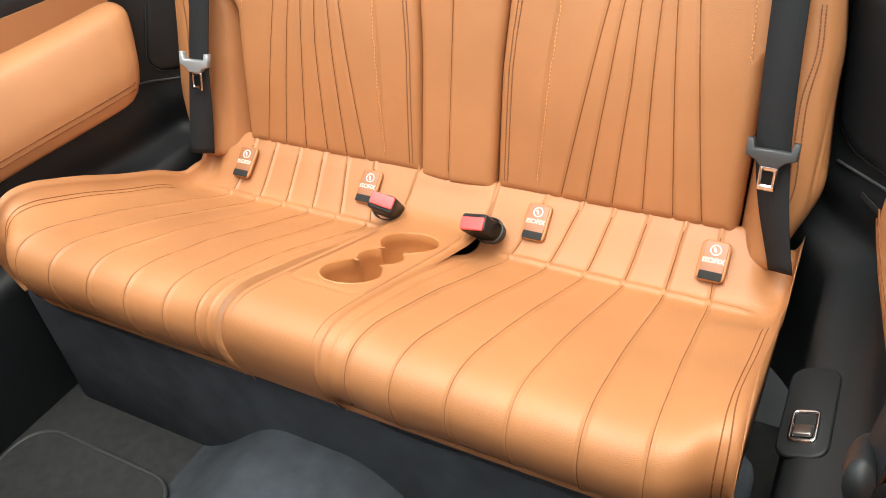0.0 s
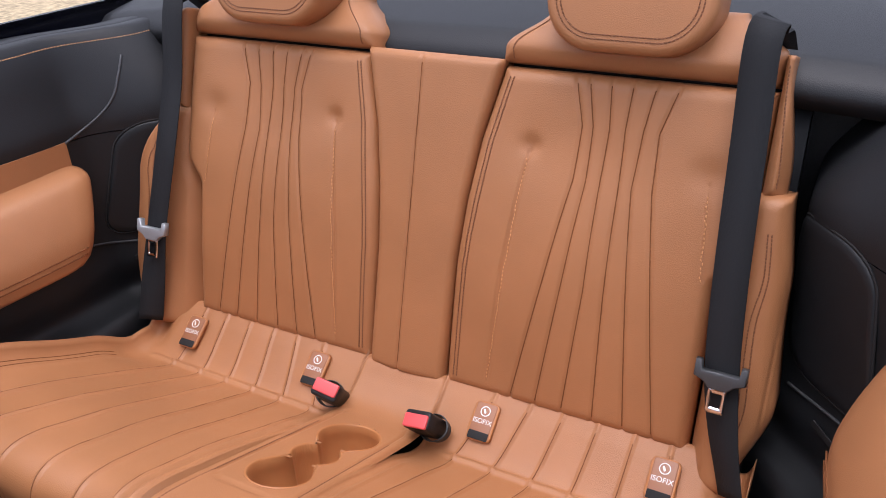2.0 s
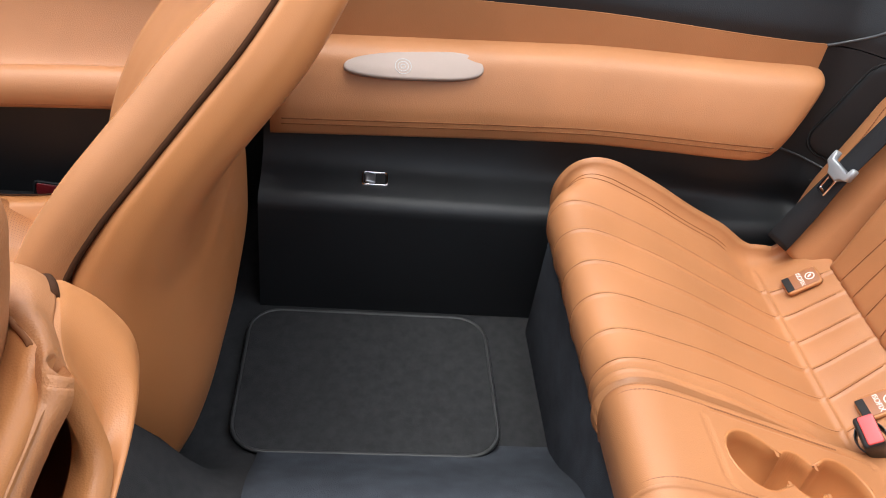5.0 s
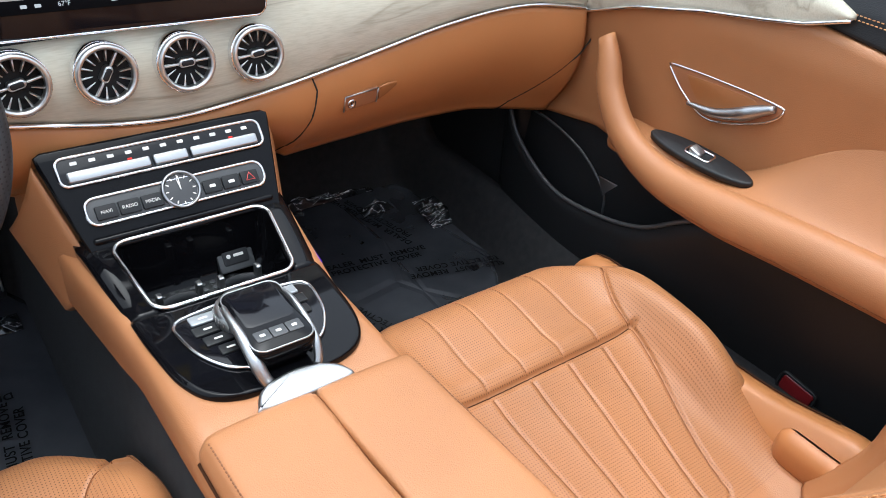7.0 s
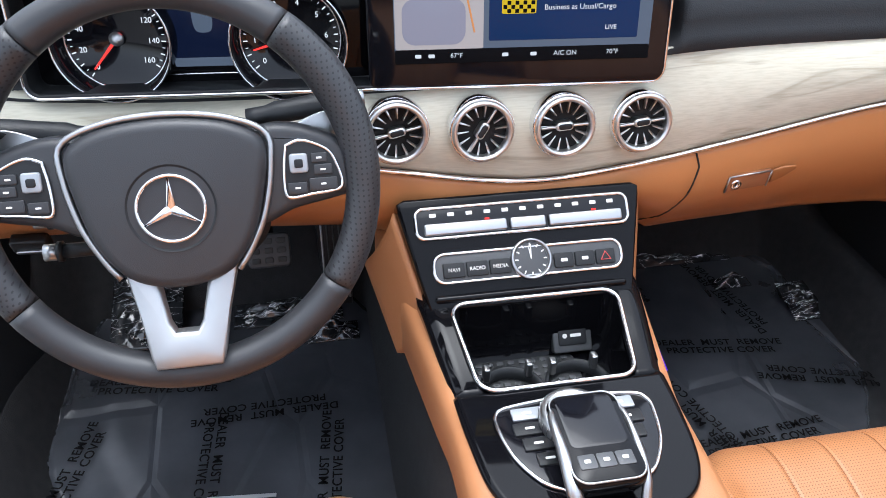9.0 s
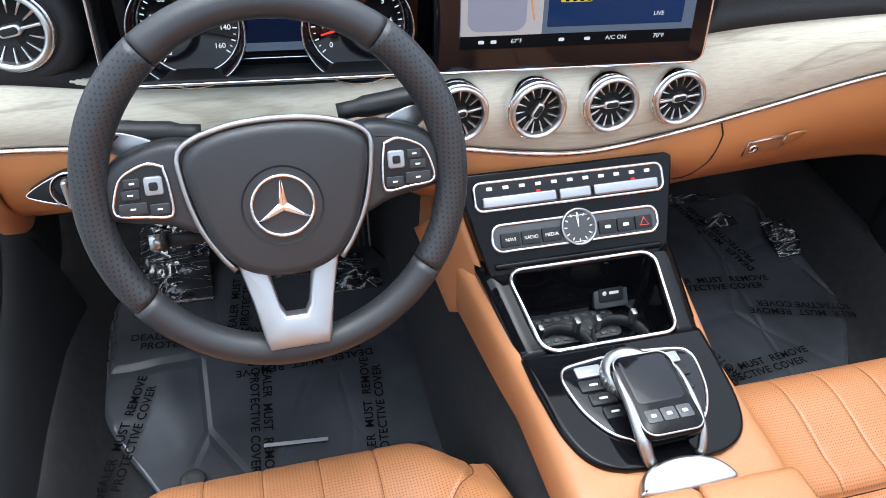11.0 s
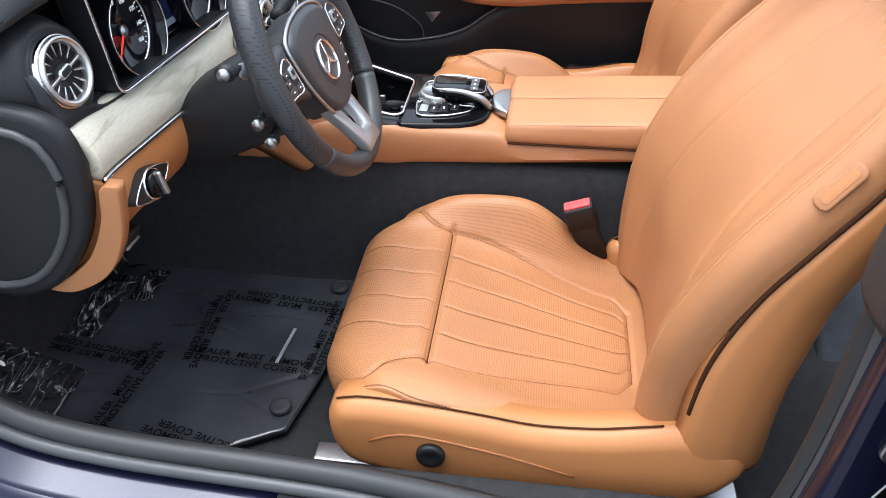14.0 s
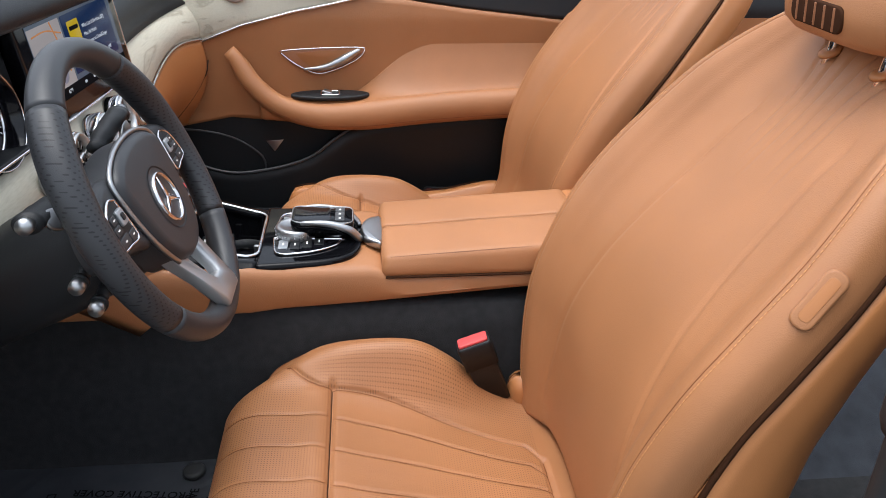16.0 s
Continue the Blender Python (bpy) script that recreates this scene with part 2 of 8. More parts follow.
# ---- mesh helpers ----
def link(name, verts, faces, mat, parent=None, label="", smooth=True, sharp=None, fmat=None):
    me = bpy.data.meshes.new(name)
    me.from_pydata([tuple(map(float, v)) for v in verts], [], faces)
    for m in mat if isinstance(mat, (list, tuple)) else [mat]:
        me.materials.append(m)
    if fmat is not None:
        me.polygons.foreach_set("material_index", np.array(fmat, dtype=np.int32))
    me.update()
    bm = bmesh.new()
    bm.from_mesh(me)
    bmesh.ops.recalc_face_normals(bm, faces=bm.faces)
    bm.to_mesh(me)
    bm.free()
    me.polygons.foreach_set("use_smooth", [smooth] * len(me.polygons))
    if smooth and sharp:
        me.set_sharp_from_angle(angle=radians(sharp))
    ob = new(name, me)
    if parent:
        ob.parent = parent
    if label:
        tagged(ob, label)
    return ob


def thing(name, at, label, category, group="", kind=""):
    ob = new(name)
    ob.location = at
    ob.empty_display_size = 0.05
    return tagged(ob, label, category, group, kind)


def spline(pts, n):
    """Catmull-Rom through pts, n points at even steps of length."""
    p = np.array(pts, float)
    q = np.vstack([2 * p[0] - p[1], p, 2 * p[-1] - p[-2]])
    out = []
    for i in range(1, len(q) - 2):
        for t in np.linspace(0, 1, 24, endpoint=False):
            a, b, c, d = q[i - 1], q[i], q[i + 1], q[i + 2]
            out.append(0.5 * (2 * b + (c - a) * t + (2 * a - 5 * b + 4 * c - d) * t * t + (3 * b - a - 3 * c + d) * t ** 3))
    out.append(p[-1])
    out = np.array(out)
    s = np.r_[0, np.cumsum(np.linalg.norm(np.diff(out, axis=0), axis=1))]
    w = np.linspace(0, s[-1], n)
    return np.stack([np.interp(w, s, out[:, k]) for k in range(p.shape[1])], 1)


def quads(nv, nu, off=0, wrap=False):
    f = []
    for j in range(nv - 1):
        for i in range(nu if wrap else nu - 1):
            k = (i + 1) % nu
            f.append((off + j * nu + i, off + j * nu + k, off + (j + 1) * nu + k, off + (j + 1) * nu + i))
    return f


def normals(P):
    n = np.cross(np.gradient(P, axis=1), np.gradient(P, axis=0))
    return n / (np.linalg.norm(n, axis=2, keepdims=True) + 1e-9)


def slab(P, Q):
    """A closed body between a front grid and a back grid."""
    nv, nu = P.shape[:2]
    N = nv * nu
    f = quads(nv, nu) + [tuple(reversed(q)) for q in quads(nv, nu, N)]
    ring = [i for i in range(nu)] + [j * nu + nu - 1 for j in range(1, nv)] + [(nv - 1) * nu + i for i in range(nu - 2, -1, -1)] + [j * nu for j in range(nv - 2, 0, -1)]
    for a, b in zip(ring, ring[1:] + ring[:1]):
        f.append((a, N + a, N + b, b))
    return np.vstack([P.reshape(-1, 3), Q.reshape(-1, 3)]), f


def loft(rings, closed=True, caps=True):
    R = np.array(rings, float)
    nv, nu = R.shape[:2]
    f = quads(nv, nu, 0, closed)
    if caps:
        f += [tuple(range(nu - 1, -1, -1)), tuple((nv - 1) * nu + i for i in range(nu))]
    return R.reshape(-1, 3), f


def tube(path, r, n=10, closed=False, flat=1.0, up=(0, 0, 1)):
    p = np.array(path, float)
    r = np.broadcast_to(np.array(r, float), (len(p),))
    if closed:
        tan = np.roll(p, -1, 0) - np.roll(p, 1, 0)
    else:
        tan = np.gradient(p, axis=0)
    tan /= np.linalg.norm(tan, axis=1, keepdims=True) + 1e-12
    rings = []
    for q, t, k in zip(p, tan, r):
        a = np.cross(t, up)
        if np.linalg.norm(a) < 1e-3:
            a = np.cross(t, (1, 0.3, 0))
        a /= np.linalg.norm(a)
        b = np.cross(a, t)
        rings.append([q + k * (np.cos(w) * a + flat * np.sin(w) * b) for w in np.linspace(0, 2 * np.pi, n, endpoint=False)])
    if closed:
        rings.append(rings[0])
        return loft(rings, True, False)
    return loft(rings)


def rr(w, h, r, n=5):
    """A rounded rectangle's outline round the origin."""
    r = min(r, w / 2 - 1e-5, h / 2 - 1e-5)
    out = []
    for cx, cy, a0 in ((w / 2 - r, h / 2 - r, 0), (-w / 2 + r, h / 2 - r, 90), (-w / 2 + r, -h / 2 + r, 180), (w / 2 - r, -h / 2 + r, 270)):
        for k in range(n + 1):
            a = radians(a0 + 90 * k / n)
            out.append((cx + r * math.cos(a), cy + r * math.sin(a)))
    return out


def inset(o, d):
    o = np.array(o, float)
    e = np.roll(o, -1, 0) - np.roll(o, 1, 0)
    e /= np.linalg.norm(e, axis=1, keepdims=True) + 1e-12
    nrm = np.stack([-e[:, 1], e[:, 0]], 1)
    area = 0.5 * np.sum(o[:, 0] * np.roll(o[:, 1], -1) - np.roll(o[:, 0], -1) * o[:, 1])
    return o + (d if area > 0 else -d) * nrm


def frame3(at, out, up):
    """A pose whose z is out and whose y is up."""
    z = Vector(out).normalized()
    x = Vector(up).cross(z).normalized()
    y = z.cross(x)
    m = Matrix((x, y, z)).transposed().to_4x4()
    m.translation = at
    return m


def prism(outline, depth, bevel=0.002, m=None, steps=3):
    """An outline raised along z by depth with rounded upper edges; m lays it into place."""
    bevel = min(bevel, depth * 0.98)
    rings = [[(x, y, 0) for x, y in outline]]
    for k in range(steps + 1):
        a = math.pi / 2 * k / steps
        rings.append([(x, y, depth - bevel + bevel * math.sin(a)) for x, y in inset(outline, bevel * (1 - math.cos(a)))])
    v, f = loft(rings)
    if m is not None:
        v = [m @ Vector(p) for p in v]
    return v, f


def lathe(profile, n=32, m=None, caps=True):
    rings = [[(r * math.cos(a), r * math.sin(a), z) for a in np.linspace(0, 2 * np.pi, n, endpoint=False)] for r, z in profile]
    v, f = loft(rings, True, caps)
    if m is not None:
        v = [m @ Vector(p) for p in v]
    return v, f


def join(*vf):
    V, F = [], []
    for v, f in vf:
        o = len(V)
        V += [tuple(p) for p in v]
        F += [tuple(i + o for i in q) for q in f]
    return V, F


def box(c, s, bevel=0.003, m=None):
    """A box round c with rounded edges."""
    w, d, h = s
    b = min(bevel, w / 2.1, d / 2.1, h / 2.1)
    o = rr(w, d, b * 1.2, 3)
    rings = []
    for k in range(4):
        a = math.pi / 2 * k / 3
        rings.append([(x, y, -h / 2 + b - b * math.cos(a)) for x, y in inset(o, b * (1 - math.sin(a)))])
    for k in range(4):
        a = math.pi / 2 * k / 3
        rings.append([(x, y, h / 2 - b + b * math.sin(a)) for x, y in inset(o, b * (1 - math.cos(a)))])
    v, f = loft(rings)
    v = np.array(v) + np.array(c if m is None else (0, 0, 0))
    if m is not None:
        v = [m @ Vector(p) for p in v]
    return v, f


def stitches(path, nrm, step=0.0056, length=0.0042, r=0.0009):
    """Short raised threads along a path; nrm: the surface's normals."""
    p = np.array(path, float)
    nn = np.broadcast_to(np.array(nrm, float), p.shape)
    s = np.r_[0, np.cumsum(np.linalg.norm(np.diff(p, axis=0), axis=1))]
    k = max(2, int(s[-1] / step))
    c = np.linspace(step / 2, s[-1] - step / 2, k)
    at = np.stack([np.interp(c, s, p[:, i]) for i in range(3)], 1)
    nr = np.stack([np.interp(c, s, nn[:, i]) for i in range(3)], 1)
    t = np.gradient(at, axis=0)
    t /= np.linalg.norm(t, axis=1, keepdims=True) + 1e-12
    V, F = [], []
    for q, d, n in zip(at, t, nr):
        n = n / (np.linalg.norm(n) + 1e-9)
        b = np.cross(d, n)
        o = len(V)
        for e, w in ((-0.5, 0.5), (-0.3, 1), (0.3, 1), (0.5, 0.5)):
            for x, z in ((-1, -0.2), (1, -0.2), (1, 0.9), (-1, 0.9)):
                V.append(q + d * length * e + b * r * x * w + n * r * z * w)
        for j in range(3):
            for i in range(4):
                F.append((o + 4 * j + i, o + 4 * j + (i + 1) % 4, o + 4 * j + 4 + (i + 1) % 4, o + 4 * j + 4 + i))
        F += [(o + 3, o + 2, o + 1, o), (o + 12, o + 13, o + 14, o + 15)]
    return V, F


def writing(name, body, size, m, mat, parent, depth=0.0002, align="CENTER", spacing=1.0, bold=0.0):
    cu = bpy.data.curves.new(name, "FONT")
    cu.body, cu.size, cu.align_x, cu.align_y, cu.extrude = body, size, align, "CENTER", depth
    cu.space_line, cu.space_character, cu.offset = 1.0, spacing, bold
    tmp = bpy.data.objects.new(name, cu)
    me = bpy.data.meshes.new_from_object(tmp)
    bpy.data.objects.remove(tmp)
    me.materials.clear()
    me.materials.append(mat)
    me.transform(m)
    ob = new(name, me)
    ob.parent = parent
    return ob


def smooth01(a, b, x):
    t = np.clip((np.asarray(x, float) - a) / (b - a), 0, 1)
    return t * t * (3 - 2 * t)


def groove(d, w):
    return np.exp(-(np.asarray(d) / w) ** 2)


def seam(P, nr, columns, rows, parent, r=0.0009, lift=0.0002):
    """A thin seam on a grid of points, coloured dark for the shade in its groove: columns gives a fractional column for
    each row.
    """
    pts = []
    for j in rows:
        c = float(columns(j))
        i = int(min(max(c, 0), P.shape[1] - 2))
        k = min(max(c - i, 0.0), 1.0)
        n = np.array(nr[j, i]) if np.ndim(nr) == 3 else np.array(nr)
        pts.append(P[j, i] * (1 - k) + P[j, i + 1] * k + n * lift)
    return link("seam", *tube(pts, r, 6), SEAM_SHADE, parent)

# ---- the rear bench ----
YR = -0.36
bench = thing("rear_bench", (0, YR, 0), "tan leather rear bench with pleated seats and dark seams", "rear seat")
CUSH = spline([(-0.06, 0.27), (-0.045, 0.283), (-0.02, 0.268), (0.0, 0.252), (0.035, 0.224), (0.058, 0.212), (0.085, 0.217), (0.14, 0.243), (0.22, 0.281), (0.3, 0.318), (0.38, 0.350), (0.42, 0.364), (0.455, 0.368), (0.48, 0.356), (0.492, 0.33), (0.488, 0.295), (0.472, 0.262), (0.45, 0.25)], 190)
# pleats: x at the top of the riser, in the crease, at the front
PLEATS = [(0.170, 0.140, 0.120), (0.230, 0.206, 0.182), (0.285, 0.269, 0.255), (0.341, 0.331, 0.332), (0.398, 0.394, 0.414), (0.452, 0.460, 0.485)]


def pleat_x(k, y, riser):
    up, mid, front = PLEATS[k]
    return up + (mid - up) * np.clip((np.asarray(y) + 0.03) / 0.085, 0, 1) if riser else mid + (front - mid) * np.clip((np.asarray(y) - 0.058) / 0.43, 0, 1)



def cushion(sx):
    nu = 210
    xs = np.linspace(0.079, 0.565, nu)
    P = np.zeros((len(CUSH), nu, 3))
    yy, zz = CUSH[:, 0][:, None], CUSH[:, 1][:, None]
    P[:, :, 0] = xs[None] * sx
    P[:, :, 1], P[:, :, 2] = yy, zz
    on = smooth01(0.09, 0.16, yy) * (1 - smooth01(0.47, 0.52, yy))
    # the dish of the seat and its raised outer edge
    P[:, :, 2] += on * (0.012 * smooth01(0.44, 0.54, xs) + 0.010 * (1 - smooth01(0.08, 0.17, xs))[None]) - 0.0
    P[:, :, 2] -= 0.035 * smooth01(0.50, 0.56, xs)[None] * smooth01(0.06, 0.0, yy)
    # the seat's front corner is rounded in plan
    P[:, :, 1] -= 0.05 * smooth01(0.48, 0.565, xs)[None] ** 2 * smooth01(0.2, 0.5, yy)
    nr = normals(P) * (1 if sx < 0 else -1)
    d = np.zeros(P.shape[:2])
    s = np.r_[0, np.cumsum(np.linalg.norm(np.diff(CUSH, axis=0), axis=1))][:, None]
    crease = s[np.argmin(CUSH[:100, 1] + (CUSH[:100, 0] < 0) * 1)]
    low = smooth01(0.49, 0.51, yy) * smooth01(0.36, 0.33, zz)
    for k, p in enumerate(PLEATS):
        dist = xs[None] - np.where(s < crease, pleat_x(k, yy, True), pleat_x(k, yy, False))
        d -= 0.0032 * groove(dist, 0.003)
        d += 0.0010 * groove(dist, 0.018)
    d -= 0.006 * groove(s - crease, 0.004) * smooth01(0.10, 0.14, xs)[None] * (1 - smooth01(0.5, 0.53, xs))[None]
    # rounded rims towards the middle and the outside
    e0, e1 = xs - xs[0], xs[-1] - xs
    for e, r in ((e0, 0.007), (e1, 0.034)):
        t = np.clip(1 - e / r, 0, 1)
        d -= (r * (1 - np.sqrt(1 - t ** 2 + 1e-9)))[None] * 0.95
    d -= 0.0025 * groove(e0 - 0.02, 0.002)[None] * smooth01(0.12, 0.16, yy)
    rnd = np.array([[noise.noise(Vector((x * 9, y * 9, sx))) for x in xs[::10]] for y in CUSH[::10, 0]])
    rr_ = np.repeat(np.repeat(rnd, 10, 0), 10, 1)[: P.shape[0], : P.shape[1]]
    k = np.ones(15) / 15
    rr_ = np.apply_along_axis(lambda a: np.convolve(np.pad(a, 7, "edge"), k, "valid"), 0, rr_)
    rr_ = np.apply_along_axis(lambda a: np.convolve(np.pad(a, 7, "edge"), k, "valid"), 1, rr_)
    d += 0.0022 * rr_
    P = P + nr * d[:, :, None]
    Q = P.copy()
    Q[:, :, 2] = np.minimum(Q[:, :, 2] - 0.03, 0.245)
    Q[:, :, 1] = np.clip(Q[:, :, 1], -0.05, 0.46)
    v, f = slab(P, Q)
    ob = link("seat_cushion", v, f, TAN, bench)
    for k, pl in enumerate(PLEATS):
        def col(j):
            x = float(pleat_x(k, CUSH[j, 0], s[j, 0] < crease))
            return (x - xs[0]) / (xs[-1] - xs[0]) * (nu - 1)
        jc = int(np.argmin(abs(s[:, 0] - crease)))
        seam(P, nr, col, range(jc + 2, 178), ob, 0.0006)
        seam(P, nr, col, range(12, jc - 1), ob, 0.0009)
    rows = slice(60, 175)
    for off in (7, 10):
        vv, ff = stitches(P[rows, off] + nr[rows, off] * 0.0003, nr[rows, off])
        link("stitching", vv, ff, THREADD, ob, "dark brown seam stitching")
    for off in (-7, -10):
        link("seam", *tube(P[56:180, off] + nr[56:180, off] * 0.0004, 0.0010, 6), SEAM_SHADE, ob)
    j = int(np.argmin(abs(s[:, 0] - crease))) + 3
    vv, ff = stitches(P[j, 45:170] + nr[j, 45:170] * 0.0003, nr[j, 45:170], 0.006)
    link("stitching", vv, ff, THREAD, ob, "pale tan seam stitching")
    return ob


for side in (1, -1):
    cushion(side)

# the middle piece between the seats, with a shaped cup holder let into it
MID = spline([(-0.055, 0.275), (-0.03, 0.283), (0.0, 0.262), (0.04, 0.243), (0.08, 0.247), (0.14, 0.268), (0.3, 0.329), (0.40, 0.366), (0.445, 0.377), (0.475, 0.368), (0.488, 0.34), (0.485, 0.30), (0.472, 0.255)], 120)
cups = [(-0.004, 0.147, 0.046), (-0.002, 0.300, 0.043)]


def cup_inside(x, y):
    """Below 0 inside the two round wells and the neck between them."""
    d = min(math.hypot(x - cx, y - cy) - r for cx, cy, r in cups)
    return min(d, math.hypot(x + 0.003, y - 0.226) - 0.034)


xs = np.linspace(-0.0805, 0.0805, 100)
P = np.zeros((120, 100, 3))
P[:, :, 0], P[:, :, 1], P[:, :, 2] = xs[None], MID[:, 0][:, None], MID[:, 1][:, None]
ys = np.r_[MID[:1, 0], MID[1:, 0]]
for j in range(120):
    for i in range(100):
        x, y = xs[i], MID[j, 0]
        t = np.clip(1 - (0.0805 - abs(x)) / 0.008, 0, 1)
        P[j, i, 2] -= 0.006 * t * t
        if 0.03 < y < 0.42 and MID[j, 1] < 0.385:
            px, py = max(abs(x) - 0.043, 0), max(abs(y - 0.215) - 0.128, 0)
            q = math.hypot(px, py) - 0.02
            P[j, i, 2] -= 0.0025 * math.exp(-(q / 0.0022) ** 2) + (0.001 if q < 0 else 0)
keep = [[cup_inside(xs[i], MID[j, 0]) > 0 or MID[j, 1] > 0.36 or j > 100 for i in range(100)] for j in range(120)]
V = P.reshape(-1, 3)
F = [q for q in quads(120, 100) if all(keep[a // 100][a % 100] for a in q)]
middle = link("middle_console_pad", V, F, TAN, bench, "tan leather pad with a cup holder tray")
slope = 0.382
for sg in (-1, 1):
    # dark joint and stitched piping along the seat's inner edge
    run = MID[(MID[:, 0] > 0.13) & (MID[:, 1] < 0.38)]
    seat_y = np.linspace(0.14, 0.455, 60)
    rise = CUSH[:150][CUSH[:150, 0] > 0.08]
    pts = np.stack([np.full(60, sg * 0.0825), seat_y, np.interp(seat_y, rise[:, 0], rise[:, 1]) + 0.004], 1)
    link("joint", *tube(pts, 0.0026, 8), GAPB, middle, "dark joint beside the pad")
    vv, ff = stitches(np.stack([np.full(len(run), sg * 0.066), run[:, 0], run[:, 1] - 0.0004], 1), (0, -0.35, 0.94), 0.0056)
    link("stitching", vv, ff, THREADD, middle, "dark brown seam stitching")


def tray_z(y):
    return float(np.interp(y, MID[:105, 0], MID[:105, 1])) - 0.001


outline = []
for k in range(160):
    a = 2 * math.pi * k / 160
    # walk outwards from a centre line point until the rim
    cy = 0.215 + 0.115 * math.sin(a)
    best = None
    for s in np.linspace(0, 0.17, 341):
        x, y = s * math.cos(a) - 0.003, 0.222 + s * math.sin(a)
        if cup_inside(x, y) < 0:
            best = (x, y)
    outline.append(best)
rim = inset(outline, -0.0045)
if np.ptp(np.array(rim)[:, 0]) < np.ptp(np.array(outline)[:, 0]):
    rim = inset(outline, 0.0045)
rings = [[(x, y, tray_z(y) - 0.001) for x, y in rim], [(x * 0.7 + u * 0.3, y * 0.7 + w * 0.3, tray_z(y) + 0.0012) for (x, y), (u, w) in zip(rim, outline)],
         [(x, y, tray_z(y) - 0.002) for x, y in outline], [(x * 0.99, y, tray_z(y) - 0.02) for x, y in outline],
         [(x * 0.97, 0.222 + (y - 0.222) * 0.98, tray_z(y) - 0.085) for x, y in outline]]
v, f = loft(rings, True, False)
f.append(tuple(4 * 160 + i for i in range(160)))
link("cup_holder", v, f, TANV, middle, "tan moulded double cup holder")



# ---- backrests ----
LEAN = math.atan(0.284)
UP = np.array((0, -math.sin(LEAN), math.cos(LEAN)))
OUT = np.array((0, math.cos(LEAN), math.sin(LEAN)))
BASE = np.array((0, -0.033, 0.283))
SK = [0.0, 0.2, 0.36, 0.44, 0.515]
PL = [(0.192, 0.225, 0.250, 0.252, 0.233), (0.234, 0.255, 0.269, 0.268, 0.253), (0.278, 0.290, 0.290, 0.292, 0.286), (0.328, 0.321, 0.318, 0.315, 0.319), (0.376, 0.354, 0.337, 0.341, 0.352), (0.420, 0.390, 0.367, 0.364, 0.385)]


def back_point(x, s, d):
    return BASE[None] + np.outer(np.ones_like(np.atleast_1d(x)), (0, 0, 0)) + np.stack([x, 0 * x, 0 * x], -1) + np.outer(s, UP) + np.outer(d, OUT)


def back_grid(sx, x0, x1, s0, s1, nu, nv, depth, rim=0.03, thick=0.05):
    """x0, x1: inner and outer edge as functions of height s; depth(x, s): relief."""
    S = np.linspace(s0, s1, nv)
    P = np.zeros((nv, nu, 3))
    Q = np.zeros((nv, nu, 3))
    N = np.zeros((nv, nu, 3))
    for j, s in enumerate(S):
        a, b = x0(s), x1(s)
        x = np.linspace(a, b, nu)
        e = np.minimum.reduce([x - a, b - x, np.full(nu, s - s0), np.full(nu, s1 - s)])
        t = np.clip(1 - e / rim, 0, 1)
        d = depth(x, s) - rim * (1 - np.sqrt(1 - t * t + 1e-9)) * 0.95
        P[j] = back_point(x, np.full(nu, s), d)
        Q[j] = back_point(x, np.full(nu, s), np.full(nu, -thick))
        N[j] = OUT
    P[:, :, 0] *= sx
    Q[:, :, 0] *= sx
    return P, Q


def mid_edge(s):
    return float(np.interp(s, [0, 0.2, 0.3, 0.4, 0.517], [0.072, 0.074, 0.081, 0.094, 0.120]))


